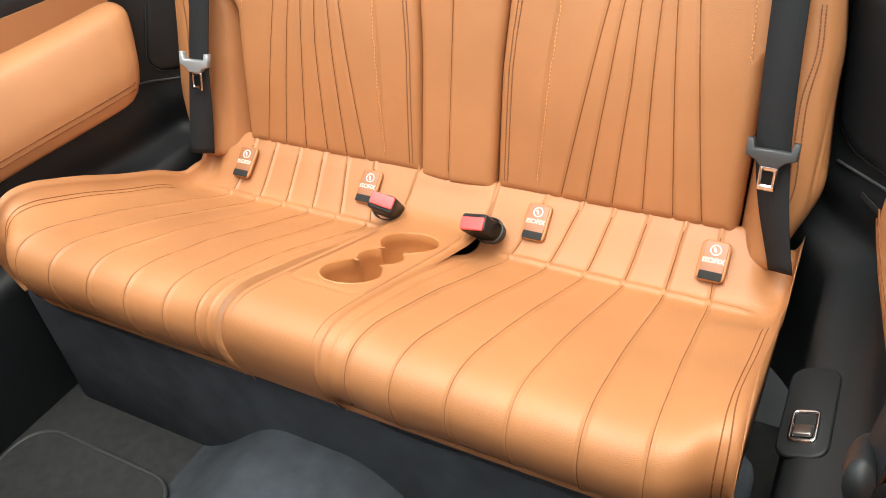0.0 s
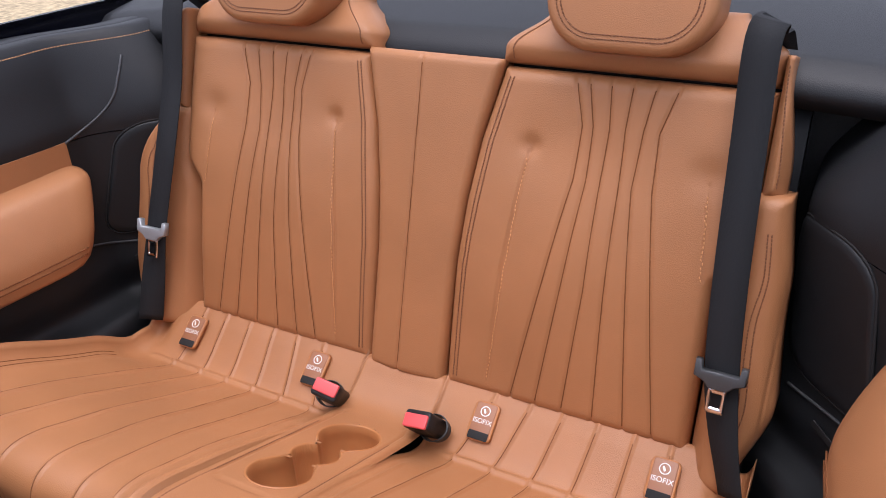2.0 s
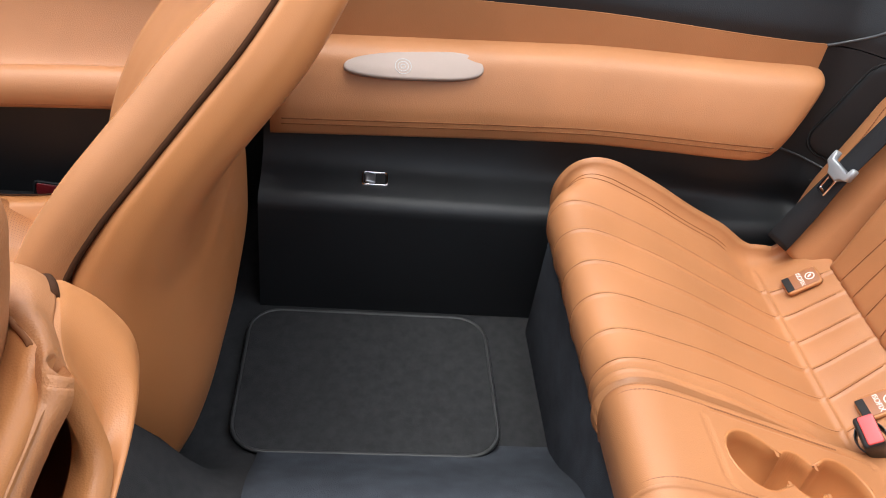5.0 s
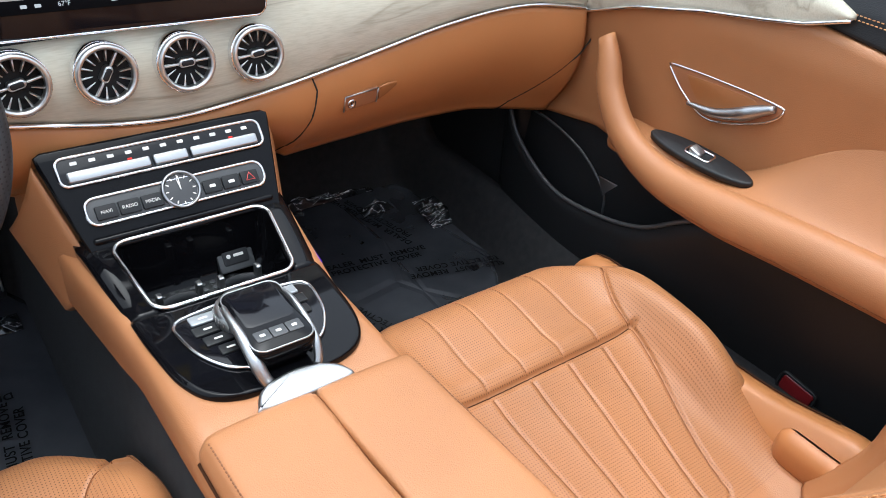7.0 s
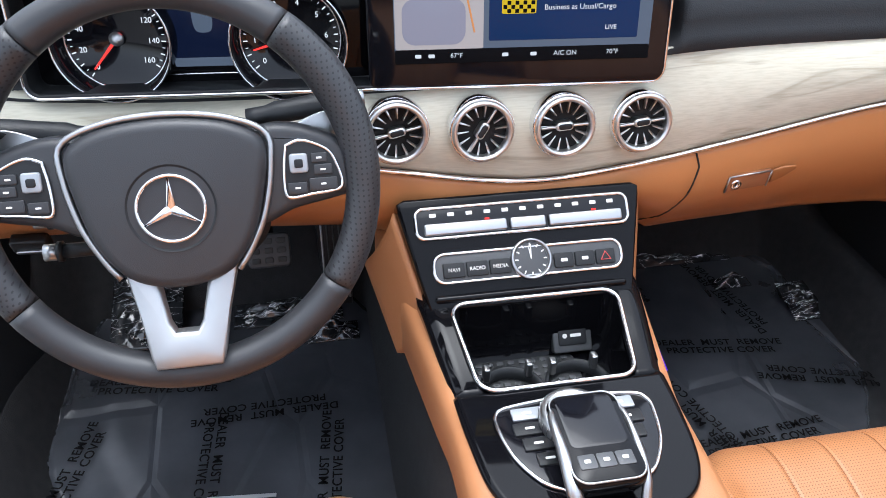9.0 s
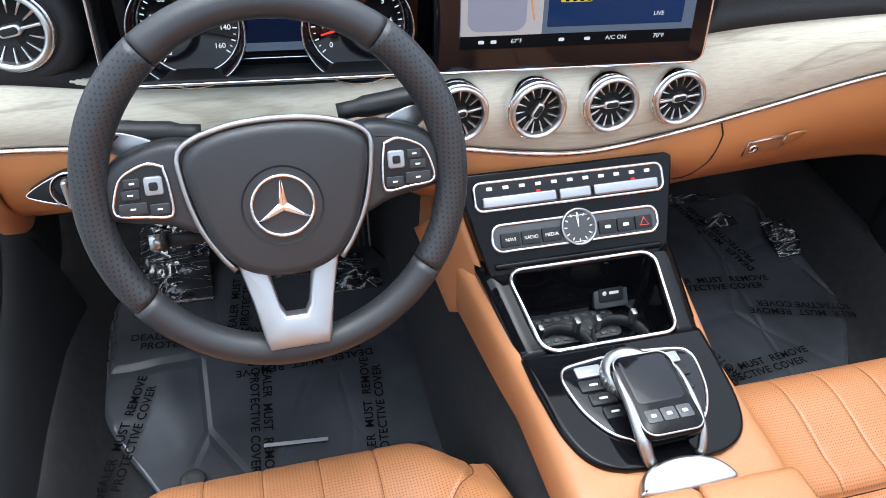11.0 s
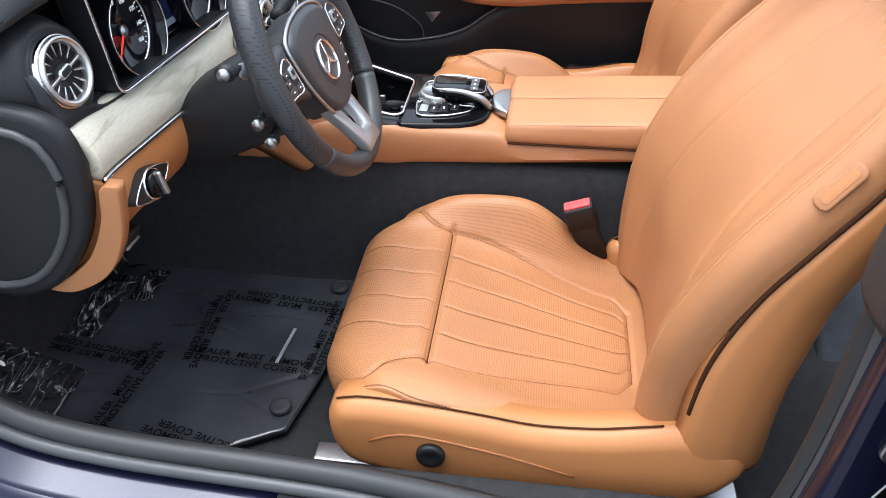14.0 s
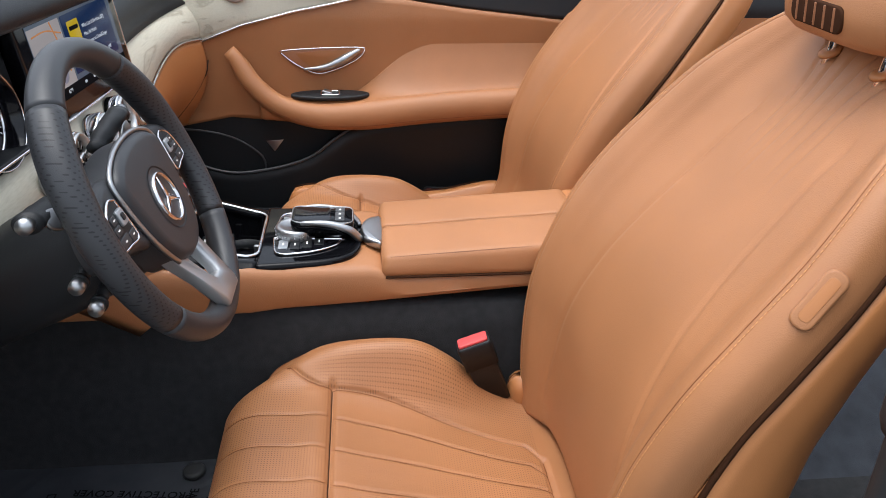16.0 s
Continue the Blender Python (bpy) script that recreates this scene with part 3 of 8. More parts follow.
def seat_back(sx):
    def depth(x, s):
        d = np.zeros_like(x)
        for p in PL:
            c = np.interp(s, SK, p)
            d -= 0.0032 * groove(x - c, 0.003)
            d += 0.0010 * groove(x - c, 0.015)
        dart = np.interp(s, [0, 0.2, 0.4], [0.149, 0.157, 0.178])
        if s < 0.395:
            d -= 0.003 * groove(x - dart, 0.003) * smooth01(0.0, 0.03, s)
        d -= 0.007 * np.exp(-((x - 0.178) ** 2 + (s - 0.400) ** 2) / 0.014 ** 2)
        d -= 0.005 * np.exp(-((x - 0.180) ** 2 + (s - 0.405) ** 2) / 0.045 ** 2)
        d -= 0.006 * np.exp(-((x - 0.440) ** 2 + (s - 0.392) ** 2) / 0.025 ** 2)
        if 0.25 < s < 0.385:
            d -= 0.002 * groove(x - np.interp(s, [0.25, 0.385], [0.455, 0.441]), 0.002)
        d += 0.012 * math.sin(math.pi * min(1, max(0, s / 0.5))) - 0.010 * np.exp(-((x - 0.29) / 0.09) ** 2) * math.exp(-((s - 0.40) / 0.09) ** 2)
        return d
    inner = lambda s: mid_edge(s) + 0.001
    outer = lambda s: 0.472 + 0.035 * smooth01(0.24, 0.30, s)
    P, Q = back_grid(sx, inner, outer, -0.012, 0.513, 190, 150, depth, 0.022)
    v, f = slab(P, Q)
    ob = link("backrest", v, f, TAN, bench)
    SS = np.linspace(-0.012, 0.513, 150)
    for pl in PL:
        seam(P, OUT, lambda j: (np.interp(SS[j], SK, pl) - inner(SS[j])) / (outer(SS[j]) - inner(SS[j])) * 189, range(5, 146), ob)
    for off in (8, 11):
        vv, ff = stitches(P[6:146, off] + OUT * 0.0004, OUT, 0.005)
        link("stitching", vv, ff, THREADD, ob, "dark brown seam stitching")
    for a, b, c, d in ((0.02, 0.385, 0.150, 0.176), (0.25, 0.37, 0.455, 0.443)):
        q = [(sx * np.interp(s, [a, b], [c, d]), s) for s in np.linspace(a, b, 40)]
        pts = []
        for x, s in q:
            j, i = int(np.clip((s + 0.012) / 0.525 * 149, 0, 149)), int(np.clip((abs(x) - inner(s)) / (outer(s) - inner(s)) * 189, 0, 189))
            pts.append(P[j, i] + OUT * 0.0006)
        vv, ff = stitches(pts, OUT, 0.0065, 0.004, 0.0008)
        link("stitching", vv, ff, THREAD, ob, "pale tan seam stitching")
    # side bolster, with a notch above it
    def bol(x, s):
        return 0.022 * np.sin(np.pi * np.clip((x - 0.476) / (wide - 0.49), 0, 1)) - 0.012 * smooth01(0.50, 0.478, x) + (0.017 if sx > 0 else 0.008) * smooth01(0.51, 0.585, x) - 0.0025 * groove(x - 0.562, 0.002)
    wide = 0.640 if sx > 0 else 0.582
    bx0 = lambda s: 0.4745 + 0.02 * smooth01(0.20, 0.285, s)
    bx1 = lambda s: wide - 0.045 * smooth01(0.10, -0.04, s) - 0.018 * smooth01(0.0, 0.25, s) - (wide - 0.566) * smooth01(0.25, 0.385, s)
    P, Q = back_grid(sx, bx0, bx1, -0.05, 0.383, 60, 90, bol, 0.02, 0.07)
    v, f = slab(P, Q)
    ob = link("side_bolster", v, f, TAN, bench)
    for off in (33, 38):
        vv, ff = stitches(P[10:80, off] + OUT * 0.0008, OUT, 0.005)
        link("stitching", vv, ff, THREADD, ob, "dark brown seam stitching")
    P, Q = back_grid(sx, lambda s: 0.5085, lambda s: (0.552 if sx > 0 else 0.536) - 0.018 * smooth01(0.4, 0.55, s), 0.378, 0.56, 24, 60, lambda x, s: 0.012 - 0.05 * smooth01(0.52, 0.55, x), 0.016, 0.07)
    v, f = slab(P, Q)
    ob = link("upper_wing", v, f, TAN, bench)
    vv, ff = stitches(P[4:56, 14] + OUT * 0.0008, OUT, 0.005)
    link("stitching", vv, ff, THREADD, ob, "dark brown seam stitching")
    # shoulder pod under the head restraint
    def podx(s):
        return 0.113 + 0.055 * smooth01(0.54, 0.60, s)
    P, Q = back_grid(sx, podx, lambda s: 0.505 - 0.06 * smooth01(0.56, 0.61, s), 0.517, 0.612, 90, 40, lambda x, s: 0.004 - 0.035 * smooth01(0.54, 0.61, s) + 0 * x, 0.03, 0.09)
    v, f = slab(P, Q)
    pod = link("shoulder_pod", v, f, TAN, bench)
    vv, ff = stitches(P[3:37, 5] + OUT * 0.0008, OUT, 0.005)
    link("stitching", vv, ff, THREADD, pod, "dark brown seam stitching")
    c = BASE + UP * 0.645 + OUT * 0.045
    o = rr(0.232, 0.205, 0.072, 10)
    m = frame3(Vector((sx * 0.306, c[1], c[2])), Vector(OUT), Vector(UP))
    back = m @ Matrix.Translation((0, 0, -0.085))
    v, f = prism(o, 0.085, 0.014, back, 6)
    head = link("head_restraint", v, f, TAN, bench, "tan leather head restraint with double stitched border")
    for k in (0.017, 0.023):
        q = [m @ Vector((x, y, 0.0002)) for x, y in inset(o, k)]
        vv, ff = stitches([tuple(p) for p in q] + [tuple(q[0])], OUT, 0.005)
        link("stitching", vv, ff, THREADD, head, "dark brown seam stitching")


for side in (1, -1):
    seat_back(side)


def mid_depth(x, s):
    return 0.010 - 0.0035 * groove(x - 0.012, 0.0024) + 0.004 * np.cos(np.clip(x / 0.1, -1, 1) * np.pi)


P, Q = back_grid(1, lambda s: -mid_edge(s) + 0.001, lambda s: mid_edge(s) - 0.001, -0.012, 0.522, 80, 100, mid_depth, 0.014, 0.05)
v, f = slab(P, Q)
mb = link("middle_backrest", v, f, TAN, bench)
seam(P, OUT, lambda j: (0.012 / mid_edge(-0.012 + 0.534 * j / 99) + 1) / 2 * 79, range(4, 97), mb)
# the back panel behind the backrests
P, Q = back_grid(1, lambda s: -0.545, lambda s: 0.545, -0.25, 0.505, 8, 8, lambda x, s: -0.055 + 0 * x, 0.01, 0.11)
v, f = slab(P, Q)
link("back_panel", v, f, BLKP, bench)

# ISOFIX covers
for x, y in ((0.165, 0.002), (0.452, 0.006), (-0.165, 0.002), (-0.452, 0.006)):
    m = frame3(Vector((x, y + 0.004, 0.2505)), Vector((0, 0.62, 0.78)), Vector((0, -0.78, 0.62)))
    v, f = prism(rr(0.043, 0.064, 0.009), 0.006, 0.003, m)
    cover = link("isofix_cover", v, f, TANV, bench, "tan plastic child seat anchor cover with white print")
    v, f = prism(rr(0.035, 0.055, 0.004), 0.0016, 0.001, m @ Matrix.Translation((0, 0.002, 0.0055)))
    link("flap", v, f, TAND, cover)
    v, f = prism(rr(0.034, 0.013, 0.002), 0.001, 0.0005, m @ Matrix.Translation((0, -0.024, 0.0066)))
    link("slot", v, f, HOLE, cover)
    v, f = lathe([(0.0085, 0), (0.0085, 0.0006), (0.0068, 0.0006), (0.0068, 0)], 24, m @ Matrix.Translation((0, 0.016, 0.0068)), False)
    w, g = prism(rr(0.0035, 0.008, 0.0015), 0.0006, 0.0002, m @ Matrix.Translation((-0.001, 0.016, 0.0068)) @ Matrix.Rotation(0.5, 4, "Z"))
    link("pictogram", *join((v, f), (w, g)), WHITE, cover)
    writing("wording", "ISOFIX", 0.0112, m @ Matrix.Translation((0, -0.001, 0.0073)), WHITE, cover)


# ---- rear belts and buckles ----
def ribbon(path, width, thick, nrm):
    p = np.array(path, float)
    nn = np.broadcast_to(np.array(nrm, float), p.shape)
    t = np.gradient(p, axis=0)
    t /= np.linalg.norm(t, axis=1, keepdims=True)
    rings = []
    for q, d, n in zip(p, t, nn):
        b = np.cross(d, n)
        b /= np.linalg.norm(b)
        n2 = np.cross(b, d)
        rings.append([q + b * width / 2 * sx + n2 * thick / 2 * sz for sx, sz in ((-1, -1), (-0.97, 1), (0.97, 1), (1, -1))])
    return loft(rings)


for sx in (1, -1):
    belt = thing("rear_seat_belt", (0, YR, 0), "black webbing rear seat belt with a grey latch tongue", "seat belt", "rear seat belts")
    run = [(0.59, 0.524), (0.545, 0.518), (0.43, 0.516), (0.30, 0.530), (0.155, 0.548), (0.05, 0.556), (-0.035, 0.562)] if sx > 0 else [(0.60, 0.484), (0.565, 0.480), (0.45, 0.485), (0.27, 0.494), (0.145, 0.504), (0.06, 0.519), (-0.035, 0.545)]
    way = [BASE + UP * h + OUT * (0.035 + (0.016 if sx > 0 else 0.006) * float(smooth01(0.40, 0.28, h))) + np.array((sx * (x - (0.014 if sx > 0 and h < 0.4 else 0.0)), 0, 0)) for h, x in run]
    pts = spline([way[0] - OUT * 0.10 + np.array((sx * 0.006, 0, -0.030)), way[0] - OUT * 0.05 + np.array((sx * 0.003, 0, -0.006)), way[0] - OUT * 0.016] + way[1:], 60)
    turn = smooth01(0.72, 1.0, np.linspace(0, 1, 60))[:, None]
    nrm = np.array((sx * -0.05, 0.95, 0.30)) * (1 - turn) + np.array((sx * -0.62, 0.75, 0.2)) * turn
    over = smooth01(0.16, 0.0, np.linspace(0, 1, 60))[:, None]
    nrm = nrm * (1 - over) + np.array((0, 0.25, 0.97)) * over
    v, f = ribbon(pts, 0.046, 0.0014, nrm)
    link("webbing", v, f, BELT, belt)
    tip = BASE + UP * (0.150 if sx > 0 else 0.140) + OUT * (0.056 if sx > 0 else 0.046) + np.array((sx * (0.534 if sx > 0 else 0.505), 0, 0))
    m = frame3(Vector(tip), Vector((sx * -0.05, 0.95, 0.30)), Vector((0, -0.28, 0.96)))
    v, f = prism([(x, y) for x, y in ((-0.034, 0.017), (-0.034, -0.006), (-0.02, -0.012), (-0.012, -0.02), (0.012, -0.02), (0.02, -0.012), (0.034, -0.006), (0.034, 0.017), (0.026, 0.017), (0.024, 0.004), (-0.024, 0.004), (-0.026, 0.017))], 0.012, 0.003, m)
    link("tongue_cover", v, f, GRYP if sx < 0 else SILVERP, belt, "grey plastic tongue cover")
    o = rr(0.025, 0.036, 0.003)
    hole = rr(0.013, 0.02, 0.002)
    rings = [[(*p, z) for p in q] for q, z in ((o, 0), (o, 0.002), (hole, 0.002), (hole, 0), (o, 0))]
    v, f = loft(rings, True, False)
    mm = m @ Matrix.Translation((0, -0.036, 0.004))
    link("latch_plate", [mm @ Vector(p) for p in v], f, CHROME, belt, "chrome latch plate")
    # belt outlet at the shoulder
    spot = BASE + UP * 0.592 - OUT * 0.105
    v, f = box((sx * (run[0][1] + 0.012), spot[1], spot[2] - 0.030), (0.085, 0.05, 0.022), 0.008)
    link("belt_outlet", v, f, BLKP, belt)
    bk = thing("belt_buckle", (sx * 0.091, YR + 0.066, 0.266), "black belt buckle with a red release button in the bench", "belt buckle", "rear belt buckles")
    ax = Vector((sx * -0.18, 0.62, 0.76)).normalized()
    m = frame3(Vector((0, 0.0, 0.0)), ax, Vector((-sx, 0.1, 0)))
    v, f = prism(rr(0.030, 0.048, 0.006), 0.055, 0.004, m @ Matrix.Translation((0, 0, -0.030)))
    link("body", v, f, BLKP, bk)
    v, f = prism(rr(0.022, 0.043, 0.003), 0.006, 0.002, m @ Matrix.Translation((-0.003, 0, 0.0225)))
    link("release_button", v, f, RED, bk, "red release button")
    v, f = prism(rr(0.0035, 0.024, 0.001), 0.0012, 0.0005, m @ Matrix.Translation((0.0105, 0, 0.0245)))
    link("slot", v, f, HOLE, bk)
    v, f = lathe([(0.027, -0.004), (0.0255, 0.0), (0.024, -0.004), (0.023, -0.02)], 28, m @ Matrix.Translation((0, -0.006, -0.016)) @ Matrix.Diagonal((0.85, 1.0, 1, 1)), False)
    link("boot", v, f, RUBBER, bk)

# ---- setting: ground, body, floor, side panels ----
def sheet(name, section, ys, thick, mat, parent=None, label="", shift=None, sx=1, smooth=True):
    """A wall with a section of (x, z) points that runs along y; thick: to the outside."""
    S = spline(section, 60)
    P = np.zeros((len(ys), 60, 3))
    for j, y in enumerate(ys):
        P[j, :, 0], P[j, :, 1], P[j, :, 2] = S[:, 0], y, S[:, 1]
        if shift is not None:
            P[j] += shift(S, y)
    Q = P.copy()
    Q[:, :, 0] += thick
    P[:, :, 0] *= sx
    Q[:, :, 0] *= sx
    return link(name, *slab(P, Q), mat, parent, label, smooth, 50)


V = [(x, y, -0.36) for x, y in ((-60, -60), (60, -60), (60, 60), (-60, 60))]
tagged(link("ground", V, [(0, 1, 2, 3)], ASPHALT), "grey asphalt ground under the car", "ground", kind="structure")
gx = np.linspace(3.4, 30, 60)
gy = np.linspace(-30, 12, 80)
P = np.zeros((80, 60, 3))
P[:, :, 0], P[:, :, 1] = gx[None], gy[:, None]
for j in range(80):
    for i in range(60):
        P[j, i, 2] = -0.35 + 0.05 * noise.noise(Vector((gx[i], gy[j], 0))) * min(1, (gx[i] - 3.4)) + 0.03 * min(1, gx[i] - 3.4)
        P[j, i, 0] += 0.3 * noise.noise(Vector((gy[j] * 0.6, 3, 0))) if i == 0 else 0
tagged(link("gravel_verge", P.reshape(-1, 3), quads(80, 60), GRAVEL), "tan gravel verge beside the parking ground", "gravel", kind="structure")

# painted outer skin
for sx in (1, -1):
    ys = np.linspace(-2.0, 0.80 if sx < 0 else 2.6, 30)
    sheet("body_side", [(0.88, -0.18), (0.925, 0.05), (0.935, 0.3), (0.93, 0.6), (0.90, 0.76), (0.845, 0.80)], ys, 0.012, PAINT, sx=sx).parent = None
for ob in [o for o in bpy.data.objects if o.name.startswith("body_side")]:
    tagged(ob, "dark blue painted outer body side", "car body", kind="structure")
ys = np.linspace(-2.1, -0.95, 20)
P = np.zeros((20, 30, 3))
for j, y in enumerate(ys):
    x = np.linspace(-0.92, 0.92, 30)
    P[j] = np.stack([x, 0 * x + y, 0.84 - 0.12 * abs(x / 0.92) ** 3 - 0.04 * ((y + 0.95) / 1.15) ** 2], 1)
Q = P - np.array((0, 0, 0.03))
tagged(link("boot_lid", *slab(P, Q), PAINT), "dark blue painted boot lid behind the rear seats", "car body", kind="structure")
ys = np.linspace(-0.97, -0.575, 24)
P = np.zeros((24, 60, 3))
for j, y in enumerate(ys):
    x = np.linspace(-0.82, 0.82, 60)
    t = (y + 0.97) / 0.395
    P[j] = np.stack([x, 0 * x + y, 0.845 - 0.045 * t ** 2 - 0.03 * abs(x / 0.82) ** 4 - 0.02 * smooth01(0.9, 1, t)], 1)
Q = P - np.array((0, 0, 0.03))
tagged(link("rear_deck", *slab(P, Q), BLKL), "black leather covered deck behind the rear seats", "rear deck", kind="structure")

# floor pan with the tunnel
def floor_z(x, y):
    t = 0.30 * (1 - smooth01(0.115, 0.175, abs(x))) * smooth01(0.62, 0.82, y)
    t2 = 0.13 * (1 - smooth01(0.05, 0.27, abs(x))) * (1 - smooth01(0.62, 0.82, y))
    toe = 0.34 * smooth01(2.02, 2.32, y) * smooth01(0.14, 0.17, abs(x))
    side = 0.13 * smooth01(0.655, 0.74, abs(x))
    return -0.012 + t + t2 + toe + side


X, Y = np.linspace(-0.80, 0.80, 161), np.linspace(-0.30, 2.35, 133)
P = np.array([[(x, y, floor_z(x, y)) for x in X] for y in Y])
Q = P.copy()
Q[:, :, 2] = -0.06
v, f = slab(P, Q)
tagged(link("floor", v, f, CARPET), "black carpeted car floor with a centre tunnel", "floor", kind="structure")
X, Y = np.linspace(-0.30, 0.30, 61), np.linspace(0.06, 0.60, 30)
P = np.array([[(x, y, floor_z(x, y) + 0.008 - 0.012 * smooth01(0.22, 0.30, abs(x))) for x in X] for y in Y])
Q = P - np.array((0, 0, 0.02))
tagged(link("rear_carpet", *slab(P, Q), CARPETG), "slate grey carpet over the rear tunnel", "carpet", kind="structure")
v, f = box((0, YR + 0.40, 0.11), (1.16, 0.12, 0.29), 0.02)
tagged(link("bench_base", v, f, CARPETG), "slate grey carpeted base under the rear bench", "bench base", kind="structure")
# bulkhead under the dashboard
v, f = box((0, 2.36, 0.4), (1.66, 0.05, 0.9), 0.01)
tagged(link("bulkhead", v, f, CARPET), "black bulkhead beyond the footwells", "bulkhead", kind="structure")
v, f = box((0, -0.72, 0.3), (1.5, 0.05, 0.95), 0.01)
tagged(link("rear_bulkhead", v, f, BLKL), "black panel behind the rear bench", "bulkhead", kind="structure")


def quarter(sx):
    """Rear side trim: black lower panel, tan armrest and strip, black leather upper part."""
    q = thing("rear_side_panel", (0, 0, 0), "black rear side trim with a tan leather armrest", "side panel", kind="structure")

    def inboard(y):
        """How far the panel leans in towards its rear end."""
        return 0.048 * smooth01(0.1, -0.33, y)

    def pinch(S, y):
        out = np.zeros((len(S), 3))
        out[:, 0] = -inboard(y) * smooth01(0.24, 0.34, S[:, 1]) - smooth01(-0.38, -0.56, y) * 0.125 * (1 - 0.5 * smooth01(0.64, 0.80, S[:, 1]))
        return out
    low = [(0.600, -0.04), (0.604, 0.2), (0.612, 0.246), (0.655, 0.262), (0.695, 0.285), (0.722, 0.35), (0.732, 0.42), (0.738, 0.60)]
    top = [(0.738, 0.602), (0.738, 0.63), (0.752, 0.68), (0.768, 0.74), (0.782, 0.772), (0.80, 0.782), (0.86, 0.775)]

    def on_trim(y, z, off=0.0):
        """The point of the trim's face at y, z, lifted by off."""
        x = np.interp(z, [p[1] for p in low + top[:5]], [p[0] for p in low + top[:5]])
        k = pinch(np.array([(x, z)]), y)[0, 0]
        slope = (pinch(np.array([(x, z)]), y + 0.005)[0, 0] - pinch(np.array([(x, z)]), y - 0.005)[0, 0]) / 0.01
        g = math.hypot(1, slope)
        return (sx * (x + k - off / g), y + off * slope / g, z)
    ys = np.linspace(-0.74, 0.64, 90)
    sheet("lower_trim", low, ys, 0.05, BLKP, q, "black grained plastic lower trim", pinch, sx)
    sheet("upper_trim", top, ys, 0.03, BLKL, q, "black leather upper trim with a stitched top edge", pinch, sx)
    pts = [on_trim(y, 0.7645, 0.001) for y in np.linspace(-0.6, 0.62, 90)]
    link("stitching", *stitches(pts, (-sx * 0.8, 0, 0.5), 0.006, 0.004, 0.0008), THREAD, q)
    # flush access panel beside the seat, with its joint
    o = rr(0.13, 0.222, 0.045, 7)
    spot = lambda u, w, off: on_trim(-0.478 + u - 0.3 * w, 0.502 + w, off)
    rings = [[spot(u * k, w * k, off) for u, w in o] for k, off in ((1.0, -0.003), (0.99, 0.002), (0.96, 0.0042), (0.85, 0.0046), (0.6, 0.0046), (0.3, 0.0046), (0.02, 0.0046))]
    link("side_flap", *loft(rings), BLKP, q)
    link("panel_gap", *tube([spot(u * 1.015, w * 1.01, 0.0) for u, w in o], 0.0022, 6, True), HOLE, q)
    # rear edge of the leather upper part and the joint below the panel
    pts = spline([(-0.350, 0.602), (-0.364, 0.605), (-0.400, 0.618), (-0.433, 0.642), (-0.455, 0.668), (-0.472, 0.698), (-0.495, 0.735)], 40)
    link("leather_edge", *tube([on_trim(y, z, 0.001) for y, z in pts], 0.0026, 8), GRYP, q)
    pts = spline([(-0.20, 0.418), (-0.274, 0.409), (-0.354, 0.390), (-0.422, 0.372), (-0.50, 0.365)], 30)
    link("trim_bead", *tube([on_trim(y, z, 0.0) for y, z in pts], 0.0022, 8), GRYP, q)
    c = Vector(on_trim(-0.435, 0.340, 0.001))
    out = (Vector(on_trim(-0.435, 0.340, 0.02)) - c).normalized()
    m = frame3(c, out, Vector((0, 0.2, 1)))
    link("moulded_mark", *prism(rr(0.050, 0.011, 0.003), 0.002, 0.0008, m), HOLE, q)
    # armrest with a slanting rear end, falling a little towards the door
    dip = lambda y: -0.05 * (y + 0.386)
    sec = spline([(0.745, 0.566), (0.712, 0.562), (0.684, 0.550), (0.664, 0.520), (0.646, 0.478), (0.640, 0.452), (0.640, 0.428), (0.655, 0.408), (0.745, 0.400)], 60)
    rings = []
    away = 0.05 if sx < 0 else 0.0
    stations = [(-0.368, 0.02), (-0.367, 0.35), (-0.362, 0.62), (-0.351, 0.84), (-0.332, 0.96), (-0.305, 1.0)] + [(y, 1.0) for y in np.linspace(-0.25, 0.62, 24)]

    def arm_point(x, z, y, k=1.0):
        c = np.array((0.745, 0.50))
        push = 0.005 * smooth01(-0.05, 0.3, y)
        yy = y + 0.075 * (1 - (z - 0.40) / 0.165) * smooth01(-0.15, -0.33, y)
        return (sx * (away + c[0] + (x + push - c[0]) * (0.4 + 0.6 * k) - inboard(yy)), yy, dip(yy) + c[1] + (z - c[1]) * (0.55 + 0.45 * k))
    for y, k in stations:
        rings.append([arm_point(x, z, y, k) for x, z in sec])
    v, f = loft(rings, False, True)
    arm = link("armrest", v, f, TAN, q, "tan leather armrest")
    for z, x in ((0.446, 0.6395), (0.436, 0.6390)):
        pts = [arm_point(x - 0.0004, z, y) for y in np.linspace(-0.33, 0.60, 110)]
        link("seam", *tube(pts, 0.0013, 6), SEAM_SHADE, arm)
    lean_in = lambda S, y: np.stack([np.full(len(S), -float(inboard(y))), 0 * S[:, 0], 0 * S[:, 0]], 1)
    sheet("tan_strip", [(0.7355, 0.520), (0.7350, 0.56), (0.7352, 0.604)], np.linspace(-0.352, 0.62, 40), 0.01, TAN, q, "tan leather strip", lean_in, sx)
    # speaker grille on the armrest's slope
    n = Vector((-sx * 0.62, 0, 0.78))
    m = frame3(Vector((sx * (0.676 + away), 0.375, 0.496)), n, Vector((0, 1, -0.12)))
    o = []
